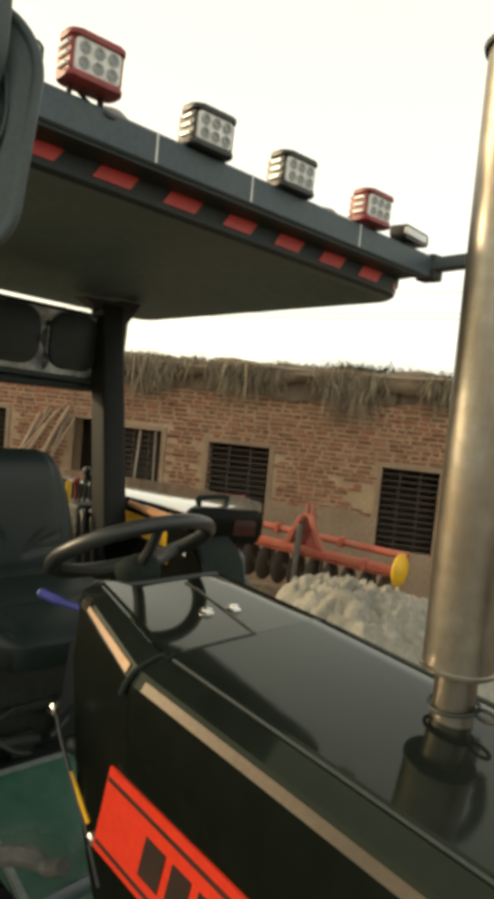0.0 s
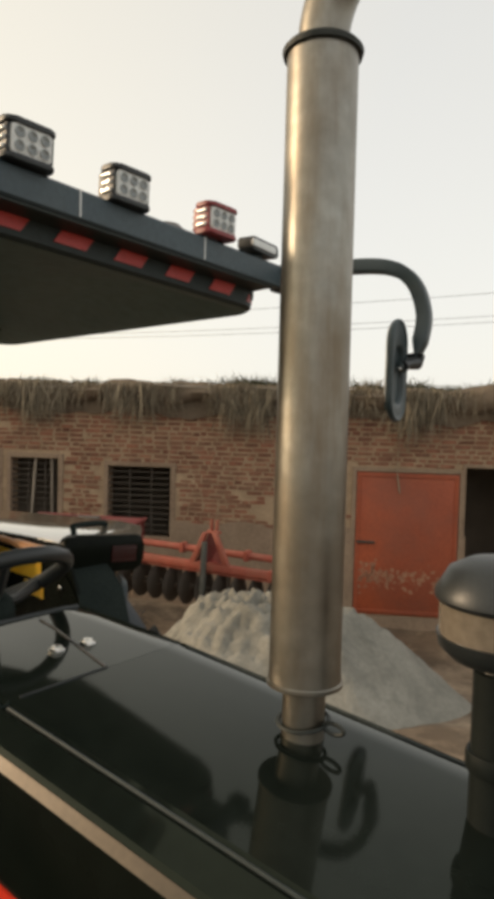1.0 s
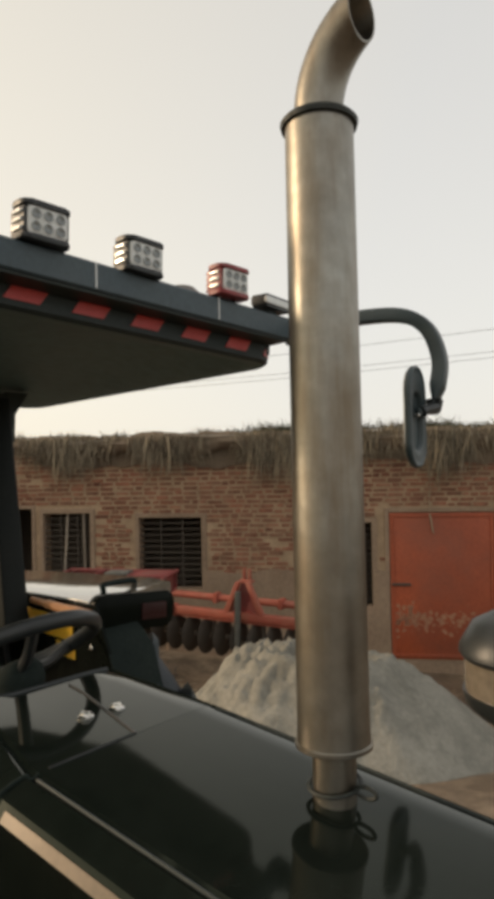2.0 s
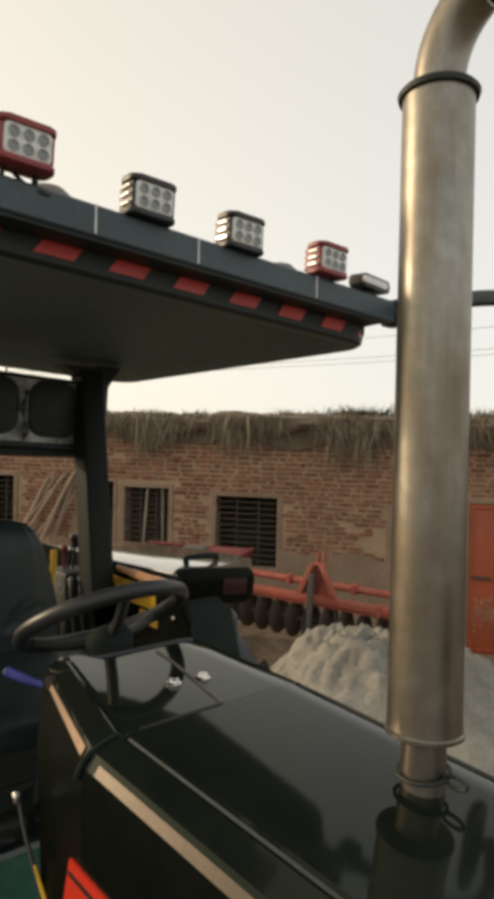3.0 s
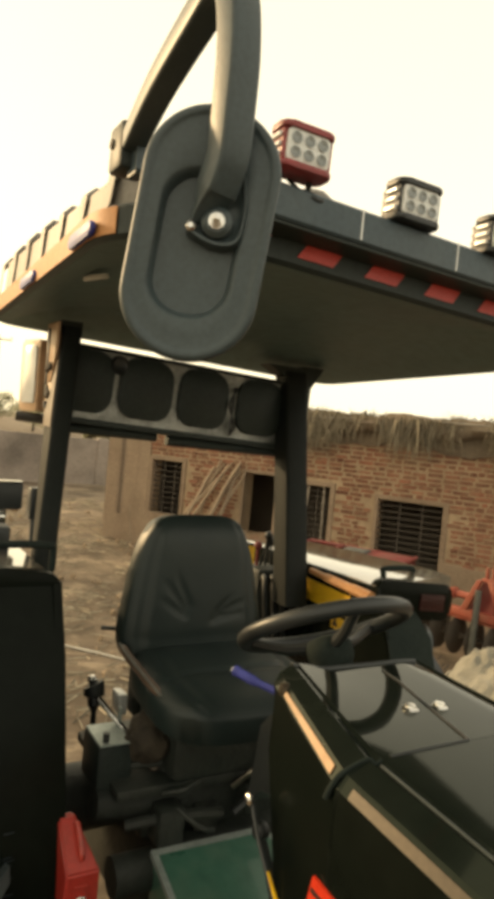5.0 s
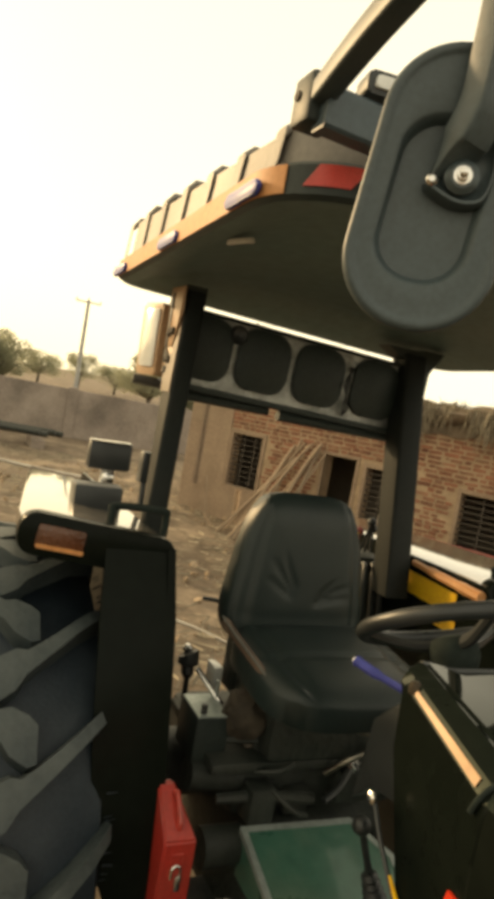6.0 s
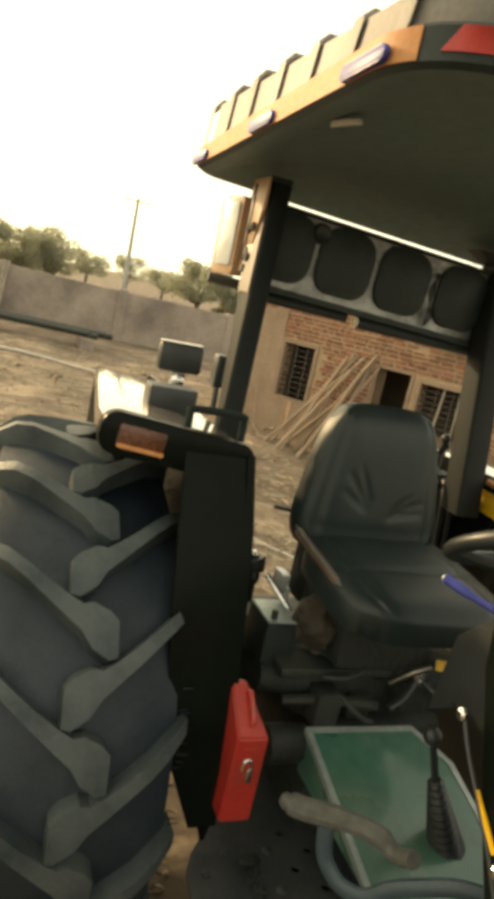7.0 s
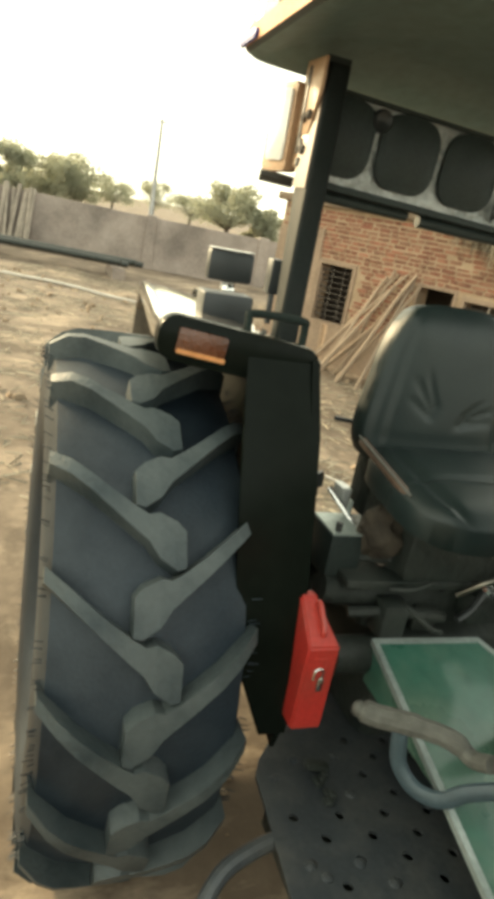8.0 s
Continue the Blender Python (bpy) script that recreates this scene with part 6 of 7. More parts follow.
def build_left_floor():
    """Dark floor sheet on the far side of the platform."""
    bm = B()
    box(bm, 0.50, 1.32, 0.10, 0.49, 0.485, 0.497, bev=0.003, seg=1)
    part("floor_sheet", bm, GRIME, T, "dark steel floor sheet")
    bm = B()
    box(bm, -0.135, -0.085, -0.590, -0.552, 1.69, 1.795, bev=0.006)
    part("indicator_lamp", bm, PLASTIC, T, "small black indicator lamp by the post")
    bm = B()
    tube(bm, [(-0.10, -0.572, 1.70), (-0.09, -0.572, 1.60)], 0.010, 8)
    part("lamp_stalk", bm, PLASTIC, T)


build_left_floor()


def build_strap():
    bm = B()
    tube(bm, bend([(0.0, 0.229, 1.615), (0.005, 0.226, 1.56), (0.0, 0.221, 1.495), (-0.01, 0.22, 1.42)]), 0.012, 8, flat=0.35)
    part("belt_strap", bm, YELLOW, T, "yellow strap hanging behind the seat")


build_strap()


def build_green_box():
    """Sheet metal box on the platform, its lid edged with zinc strip."""
    a, b, c, d = Vector((0.53, -0.32, 0.868)), Vector((0.53, 0.035, 0.862)), Vector((1.26, 0.10, 0.655)), Vector((1.26, -0.325, 0.66))
    bm = B()
    top = [a, b, b + Vector((0.12, 0.075, -0.035)), c, d]
    for ring in ([(p, p - Vector((0, 0, 0.012))) for p in top], [(q, Vector((q.x, q.y, 0.735))) for q in (a - Vector((-0.004, -0.004, 0.012)), b - Vector((-0.004, 0, 0.012)), Vector((0.99, 0.075, 0.7353)), Vector((0.99, -0.319, 0.7353)))]):
        vt, vl = [bm.verts.new(p) for p, q in ring], [bm.verts.new(q) for p, q in ring]
        bm.faces.new(vt)
        bm.faces.new(vl[::-1])
        for i in range(len(ring)):
            k = (i + 1) % len(ring)
            bm.faces.new((vt[i], vl[i], vl[k], vt[k]))
    gb = part("platform_box", bm, GREEN, T, "green sheet metal box with a zinc-edged lid")
    bm = B()
    mid = sum(top, Vector()) / 5
    loft(bm, [[Vector((mid.x + (p.x - mid.x) * 0.9, max(p.y, -0.10), 0.43 if k else min(0.734, p.z - 0.02))) for p in top] for k in (0, 1)])
    part("box_base", bm, GRIME, gb, "dark frame under the box")
    for p, q in zip(top, top[1:] + top[:1]):
        bm = B()
        w = (q - p).normalized()
        mid = sum(top, Vector()) / 5
        ins = (mid - (p + q) / 2)
        ins = (ins - w * ins.dot(w)).normalized() * 0.016
        up = Vector((0.27, 0, 0.96)) * 0.003
        loft(bm, [[e + up * 1.2 - ins * 0.1, e + ins + up, e + ins - up * 0.2, e - ins * 0.1 - Vector((0, 0, 0.014))] for e in (p, q)])
        part("edge_strip", bm, GREEN_TRIM, gb, "zinc edge strip")


build_green_box()


def build_footplate():
    """Perforated step plate: a sheet with real round holes."""
    outer = [(0.22, -0.03), (0.24, -0.40), (0.433, -0.491), (0.555, -0.592), (0.61, -0.618), (0.957, -0.642), (1.32, -0.655), (1.32, -0.03)]
    holes = []
    for k in range(-2, 6):
        for i in range(7):
            x, y = 0.452 + 0.0645 * (k % 2) + 0.129 * i - 0.004 * k, -0.245 - 0.0632 * k
            if x < 1.28 and not (k >= 2 and x < 0.74):
                holes.append((x, y))
    bm = B()
    edges = []

    def ring(pts):
        vs = [bm.verts.new((x, y, 0.50)) for x, y in pts]
        edges.extend(bm.edges.new((p, q)) for p, q in zip(vs, vs[1:] + vs[:1]))

    ring(outer)
    for x, y in holes:
        ring([(x + 0.0130 * math.cos(a), y + 0.0130 * math.sin(a)) for a in [2 * math.pi * k / 12 for k in range(12)]])
    bmesh.ops.triangle_fill(bm, edges=edges, use_beauty=True)
    faces = [f for f in bm.faces if not any((f.calc_center_median().x - x) ** 2 + (f.calc_center_median().y - y) ** 2 < 0.0108 ** 2 for x, y in holes)]
    bmesh.ops.delete(bm, geom=[f for f in bm.faces if f not in set(faces)], context="FACES_ONLY")
    r = bmesh.ops.extrude_face_region(bm, geom=list(bm.faces))
    bmesh.ops.translate(bm, verts=[v for v in r["geom"] if isinstance(v, bmesh.types.BMVert)], vec=(0, 0, -0.008))
    fp = part("step_plate", bm, STEP, T, "perforated dark steel step plate")
    rng = random.Random(2)
    for x, y in ((0.569, -0.492), (0.571, -0.368), (0.626, -0.567), (0.702, -0.375), (0.924, -0.539), (0.90, -0.443), (0.961, -0.381), (0.89, -0.57)):
        bm = B()
        lathe(bm, [(0.014, 0.0), (0.013, 0.005), (0.006, 0.008)], 10, Matrix.Translation((x, y, 0.5)))
        part("bolt", bm, STEP, fp)
    for p in range(9):
        x, y = 0.672 + rng.gauss(0, 0.022), -0.448 + rng.gauss(0, 0.014)
        bm = B()
        box(bm, x - 0.012, x + 0.012, y - 0.008, y + 0.008, 0.500, 0.512 + 0.01 * rng.random(), bev=0.003, seg=1)
        part("mud_lump", bm, GRIME, fp)
    bm = B()
    prism(bm, rounded(0.07, 0.03, 0.012), 0.012, pose(0.612, -0.444, 0.512, 0, 6, 84), bev=0.003)
    part("pedal_stop", bm, GRIME, fp, "worn bolted pedal stop")
    # Added dark blocks behind the holes stand in for shade under the plate.
    bm = B()
    box(bm, 0.64, 1.32, -0.585, -0.05, 0.36, 0.430, bev=0.004)
    box(bm, 0.40, 0.64, -0.42, -0.05, 0.36, 0.430, bev=0.004)
    part("hole_backing", bm, GRIME, fp)
    # bent step rail at the outer edge
    bm = B()
    tube(bm, bend([(0.79, -0.61, 0.480), (0.81, -0.68, 0.478), (0.845, -0.77, 0.455), (0.90, -0.83, 0.38), (0.95, -0.85, 0.24)]), 0.021, 10)
    part("step_rail", bm, STEP, fp, "bent tubular step rail")
    # foot lever: cloth-wrapped arm and flat bent pedal arm
    bm = B()
    tube(bm, bend([(0.80, -0.511, 0.884), (0.83, -0.460, 0.878), (0.88, -0.393, 0.889), (0.93, -0.324, 0.887), (0.97, -0.293, 0.870), (1.02, -0.285, 0.900)]), [0.010] + [0.019] * 2 + [0.027] * 10 + [0.024] * 8 + [0.020] * 10, 10)
    wp = part("wrapped_lever", bm, GREY_CLOTH, T, "foot lever wrapped in grey tape")
    bm = B()
    tube(bm, bend([(0.87, -0.42, 0.868), (0.88, -0.405, 0.783), (0.92, -0.373, 0.743), (0.97, -0.339, 0.757), (1.00, -0.306, 0.803), (1.04, -0.265, 0.845), (1.09, -0.205, 0.885), (1.15, -0.14, 0.90)]), 0.020, 10, flat=0.75)
    part("pedal_arm", bm, BEAM, wp)
    # gear lever with a rubber bellows
    bm = B()
    prof = []
    for k in range(12):
        r = 0.052 - 0.0028 * k
        prof += [(r, 0.022 * k), (r - 0.008, 0.022 * k + 0.011)]
    gm = axes((0.86, -0.03, 0.732), (1, 0, 0), (0, 1, 0.47))
    lathe(bm, prof, 20, gm)
    gl = part("gear_gaiter", bm, PLASTIC, T, "gear lever in a ribbed rubber gaiter")
    bm = B()
    tube(bm, bend([gm @ Vector((0, 0, 0.25)), gm @ Vector((0, 0.005, 0.32)), gm @ Vector((0, 0.01, 0.37))]), 0.009, 8)
    bmesh.ops.create_uvsphere(bm, u_segments=14, v_segments=10, radius=0.023, matrix=Matrix.Translation(gm @ Vector((0, 0.01, 0.385))))
    part("lever", bm, PLASTIC, gl)


build_footplate()


def build_toolbox():
    """Red tool box with a sloping top, padlocked, bolted against the fender."""
    bm = B()
    y0, y1 = -0.616, -0.535
    sec = [(0.725, 0.755), (0.728, 0.992), (0.620, 1.075), (0.605, 1.075), (0.59, 0.755)]
    loft(bm, [[(x, y, z - 0.245 + 0.245) for x, z in sec] for y in (y0, y1)])
    for v in bm.verts:
        if v.co.z > 1.05 and v.co.y > -0.57:
            v.co.y -= 0.04
    bmesh.ops.bevel(bm, geom=list(bm.edges), offset=0.005, segments=2, affect="EDGES")
    tb = new("tool_box")
    tb.matrix_basis = Matrix.Identity(4)
    body = part("body", bm, RED, tb)
    bm = B()
    box(bm, 0.60, 0.665, y0 + 0.012, y1 - 0.012, 0.715, 0.755, bev=0.004)
    part("bracket", bm, BLACK_SATIN, tb, "black mounting bracket")
    bm = B()
    box(bm, 0.727, 0.737, -0.580, -0.564, 0.875, 0.912, bev=0.004)
    lock = part("padlock", bm, BRIGHT, tb, "small steel padlock")
    bm = B()
    tube(bm, bend([(0.733, -0.591, 0.908), (0.733, -0.590, 0.930), (0.733, -0.580, 0.938), (0.733, -0.570, 0.930), (0.733, -0.569, 0.908)]), 0.003, 6)
    part("shackle", bm, BRIGHT, lock)
    bm = B()
    tube(bm, bend([(0.705, -0.576, 1.010), (0.700, -0.576, 1.030), (0.660, -0.576, 1.066), (0.645, -0.576, 1.064)]), 0.007, 8)
    part("handle", bm, RED, tb)
    bm = B()
    box(bm, 0.727, 0.731, -0.595, -0.565, 0.935, 0.965, bev=0.001, seg=1)
    part("hasp", bm, RED, tb)
    tagged(tb, "red steel tool box with a padlock bolted to the fender", "tool box")


build_toolbox()


# ---------- yard ----------
def build_sand_heap():
    """Heap of building sand with a cloddy crest and a long slumped side."""
    c = W(1.06, 4.0, 0)
    bm = B()
    n, k = 170, 64
    rings = []
    for j in range(k + 1):
        t = j / k
        ring = []
        for i in range(n):
            a = 2 * math.pi * i / n
            reach = 1.42 + 0.45 * max(0, math.cos(a - 0.35)) + 0.10 * noise.noise(Vector((math.cos(a) * 2, math.sin(a) * 2, 1)))
            r = reach * t
            p = c + WH * (r * math.cos(a)) + WN * (r * 0.95 * math.sin(a))
            z0 = ground_z(p.x, p.y) - 0.05
            f = max(0.0, 1 - t) ** 0.9
            h = 0.815 * min(f * 1.55, 0.86 + 0.14 * f) if t < 1 else 0
            lump = 0.5 - abs(noise.noise(p * 2.4)) * 1.3
            clod = 1.65 * (lump * 0.105 + (0.4 - abs(noise.noise(p * 5.5 + Vector((0, 0, 3))))) * 0.060 + (0.35 - abs(noise.noise(p * 11 + Vector((5, 0, 0))))) * 0.065 + noise.noise(p * 24) * 0.022)
            runnel = -0.055 * abs(noise.noise(Vector((a * 9, t * 2.2, 0)))) * smooth((t - 0.22) / 0.2)
            crest = smooth(1.35 * (1 - t)) * (1.15 if math.cos(a - 0.35) < 0.35 else 0.65)
            ring.append(bm.verts.new((p.x, p.y, z0 + h + (clod + runnel) * crest)))
        rings.append(ring)
    for a, b in zip(rings[1:], rings[2:]):
        for i in range(n):
            bm.faces.new((a[i], a[(i + 1) % n], b[(i + 1) % n], b[i]))
    top = bm.verts.new(sum((v.co for v in rings[1]), Vector()) / n)
    for i in range(n):
        bm.faces.new((top, rings[1][i], rings[1][(i + 1) % n]))
    bmesh.ops.delete(bm, geom=rings[0], context="VERTS")
    ob = new("sand_heap", mesh_of("sand_heap", bm, SAND, 1.2))
    tagged(ob, "heap of pale grey building sand with a lumpy crest", "sand heap")


build_sand_heap()


def build_implement():
    """Red tractor implement: two long tubes, an A-frame hitch and a gang of discs."""
    a, b = Vector((-4.45, 4.66, 0)), Vector((-1.72, 5.165, 0))
    d = (b - a).normalized()
    ln = (b - a).length
    g = ground_z(-3, 5.1)
    m = axes((a.x, a.y, g), d, (0, 0, 1))   # local x along, y up, z towards the yard
    it = thing("disc_harrow", "faded red disc harrow with an A-frame hitch, parked by the shed", "implement", Matrix.Translation((a.x, a.y, g)))
    q = Matrix.Translation((-a.x, -a.y, -g)) @ m
    zb = 0.30 - g

    def tb(name, p, r, material=IMPL_RED, label="", n=10):
        bm = B()
        tube(bm, [q @ Vector(v) for v in p], r, n)
        return part(name, bm, material, it, label)

    tb("rear_tube", [(0.0, zb + 0.085, -0.27), (ln, zb + 0.085, -0.27)], 0.042)
    bm = B()
    box(bm, 0.0, ln, zb - 0.085, zb + 0.005, -0.045, 0.045, q, bev=0.010)
    part("front_beam", bm, IMPL_RED, it, "faded orange-red box beam")
    bm = B()
    box(bm, 0.1, ln - 0.1, zb - 0.12, zb - 0.095, -0.25, 0.02, q, bev=0.004, seg=1)
    part("tool_bar", bm, IMPL_RED, it)
    mx = 1.61
    for s in (-1, 1):
        bm = B()
        prism(bm, [(mx + s * 0.27, zb), (mx + s * 0.19, zb), (mx + s * 0.035, zb + 0.36), (mx + s * 0.095, zb + 0.36)][::s], 0.05, q @ Matrix.Translation((0, 0, 0.0)), bev=0.006)
        part("hitch_leg", bm, IMPL_RED, it)
    # The hitch is open; this added dark plate puts shade inside the triangle.
    bm = B()
    prism(bm, [(mx - 0.20, zb), (mx + 0.20, zb), (mx + 0.05, zb + 0.34), (mx - 0.05, zb + 0.34)], 0.02, q @ Matrix.Translation((0, 0, -0.04)))
    part("hitch_shade_plate", bm, TRAY_RED, it, "dark plate filling the open hitch triangle")
    bm = B()
    box(bm, mx - 0.085, mx + 0.085, zb + 0.34, zb + 0.375, -0.10, -0.02, q, bev=0.01)
    part("hitch_head", bm, IMPL_RED, it, "worn hitch head")
    for s in (-0.035, 0.035):
        bm = B()
        box(bm, mx + s - 0.012, mx + s + 0.012, zb + 0.36, zb + 0.50, -0.09, -0.04, q, bev=0.004, seg=1)
        part("link_lug", bm, IMPL_RED, it)
    tb("prop_post", [(mx - 0.06, -0.02, 0.12), (mx - 0.03, zb + 0.26, 0.10)], 0.036, GREY_CLOTH, "weathered prop post")
    disc = B()
    lathe(disc, [(0.22, 0.0), (0.19, 0.018), (0.12, 0.036), (0.03, 0.045), (0.03, 0.039), (0.12, 0.030), (0.19, 0.012)], 18, pose(0, 0, 0, 0, 90, 0), close=True)
    disc = mesh_of("disc", disc, IRON)
    hang = B()
    box(hang, -0.02, 0.02, -0.34, 0.0, -0.02, 0.02, bev=0.004, seg=1)
    hang = mesh_of("hanger", hang, IRON)
    clamp = B()
    box(clamp, -0.03, 0.03, -0.06, 0.06, -0.06, 0.06, bev=0.008, seg=1)
    clamp = mesh_of("clamp", clamp, IMPL_RED)
    tb("disc_axle", [(0.1, zb - 0.32, -0.05), (ln - 0.1, zb - 0.32, -0.05)], 0.022, IRON)
    for i in range(12):
        x = 0.15 + (ln - 0.3) * i / 11
        part("disc", disc, IRON, it, at=q @ Matrix.Translation((x, zb - 0.32, -0.05)))
        if i % 3 == 1:
            part("hanger", hang, IRON, it, at=q @ Matrix.Translation((x + 0.1, zb - 0.08, -0.05)))
        if i % 2 == 0:
            part("clamp", clamp, IMPL_RED, it, at=q @ Matrix.Translation((x, zb - 0.04 if i % 4 else zb + 0.085, 0.0 if i % 4 else -0.27)))
    bm = B()
    lathe(bm, [(0.02, -0.02), (0.17, 0.0), (0.185, 0.02), (0.15, 0.06), (0.04, 0.09)], 24, q @ Matrix.Translation((ln + 0.01, zb - 0.02, 0.0)) @ pose(0, 0, 0, 0, 90, 0))
    part("end_guard", bm, YELLOW, it, "yellow plastic guard on the tube end")


build_implement()


def build_trolley():
    """Low red trolley frame standing before the shed windows."""
    g = ground_z(*W(-1.2, 5.3, 0).xy)
    base = W(-1.2, 5.3, g)
    tr = thing("trolley", "red steel trolley frame with an open box, parked by the shed", "trolley", Matrix.Translation(base))
    q = Matrix.Translation(-base) @ WALL_M @ Matrix.Translation((0, 0, WOFF))

    def P(s, u, z):
        return q @ Vector((s, z, -u))

    top = 0.80
    for u in (4.95, 5.65):
        bm = B()
        tube(bm, [P(-1.85, u, top), P(-0.55, u, top - 0.02)], 0.022, 8)
        part("side_rail", bm, TRAY_RED, tr)
    for s in (-1.85, -1.42, -0.98, -0.55):
        bm = B()
        tube(bm, [P(s, 4.95, top), P(s, 5.65, top)], 0.020, 8)
        part("cross_rail", bm, TRAY_RED, tr)
    bm = B()
    box(bm, -1.02, -0.58, 0.60, 0.81, -5.58, -5.20, q, bev=0.012)
    part("tray", bm, TRAY_RED, tr, "dull red tray")
    bm = B()
    box(bm, -1.34, -1.06, 0.70, 0.815, -5.60, -5.36, q, bev=0.02)
    part("seat_pad", bm, GREY_CLOTH, tr, "dusty grey pad lying on the trolley")
    bm = B()
    box(bm, -1.84, -0.56, 0.58, 0.61, -5.64, -4.96, q)
    part("floor_sheet", bm, TRAY_RED, tr)
    for u in (4.95, 5.65):
        bm = B()
        box(bm, -1.85, -0.56, 0.60, 0.77, -u - 0.008, -u + 0.008, q)
        part("side_board", bm, TRAY_RED, tr)
    for s in (-1.8, -1.0):
        for u in (5.0, 5.6):
            bm = B()
            tube(bm, [P(s, u, g - 0.02), P(s, u, top)], 0.024, 8)
            part("leg", bm, TRAY_RED, tr)


build_trolley()


def build_timber():
    rng = random.Random(21)
    poles = [(-5.16, -4.22), (-5.08, -4.05), (-5.02, -4.36), (-4.92, -3.90), (-4.80, -4.12), (-4.70, -3.88), (-4.62, -4.30), (-4.52, -3.80), (-4.40, -4.0), (-4.05, -3.94), (-4.74, -4.42)]
    for i, (s0, s1) in enumerate(poles):
        u0 = WOFF - 0.45 - 0.55 * rng.random()
        p = W(s0, u0, 0)
        p.z = ground_z(p.x, p.y) - 0.02
        q = W(s1, WOFF - 0.06 - 0.04 * (i % 3), 1.35 + 0.22 * rng.random())
        bm = B()
        mid = (q - p) * 0.5 + Vector((rng.gauss(0, 0.02), rng.gauss(0, 0.02), 0.0))
        r = 0.024 + 0.014 * rng.random()
        tube(bm, bend([Vector((0, 0, 0)), mid, q - p], 5), [r * (1 - 0.02 * k) for k in range(11)], 8)
        ob = new("timber_pole", mesh_of("timber_pole", bm, WOOD))
        ob.matrix_basis = Matrix.Translation(p)
        tagged(ob, "rough wooden pole leaning against the brick shed", "pole", "poles leaning on the shed")
    for p, q, r in ((W(-5.92, WOFF - 0.25, 0.62), W(-5.62, WOFF - 0.5, 0.0), 0.014), (W(-5.66, WOFF - 0.5, 0.02), W(-5.36, WOFF - 0.65, 0.03), 0.018)):
        q.z = ground_z(q.x, q.y) + 0.01
        bm = B()
        tube(bm, [Vector(), p - q], r, 6)
        ob = new("stick", mesh_of("stick", bm, WOOD))
        ob.matrix_basis = Matrix.Translation(q)
        tagged(ob, "thin dry stick at the foot of the shed", "stick")


build_timber()


def wall_run(name, p, q, h0, h1, label):
    """Boundary wall with piers and a coping."""
    p, q = Vector(p), Vector(q)
    d = (q - p)
    ln = d.length
    m = axes(p, d, (0, 0, 1))
    w = thing(name, label, "wall", Matrix.Translation(p), kind="structure")
    inv = Matrix.Translation(-p) @ m
    bm = B()
    n = int(ln / 0.6)
    rows = []
    for i in range(n + 1):
        x = ln * i / n
        t = h0 + (h1 - h0) * x / ln + 0.05 * noise.noise(Vector((x * 0.4, 0, 0))) + 0.02 * noise.noise(Vector((x * 2.1, 1, 0)))
        rows.append([inv @ Vector(v) for v in ((x, -0.3, -0.11), (x, t, -0.11), (x, t, 0.11), (x, -0.3, 0.11))])
    loft(bm, rows)
    part("wall_face", bm, CONCRETE, w)
    k = int(ln / 3.2)
    for i in range(k + 1):
        x = ln * i / k
        bm = B()
        box(bm, x - 0.16, x + 0.16, -0.3, h0 + (h1 - h0) * x / ln + 0.06, -0.16, 0.16, inv, bev=0.02, seg=1)
        part("pier", bm, CONCRETE, w)


wall_run("boundary_wall_west", (-21.2, -15.0, 0), (-17.9, 16.0, 0), 1.85, 1.10, "weathered rendered boundary wall along the yard")
# Out-of-view wall added to the south so glossy surfaces have it to reflect.
wall_run("unseen_wall_south", (16.0, -15.0, 0), (-21.2, -15.0, 0), 1.85, 1.85, "weathered rendered boundary wall along the yard")


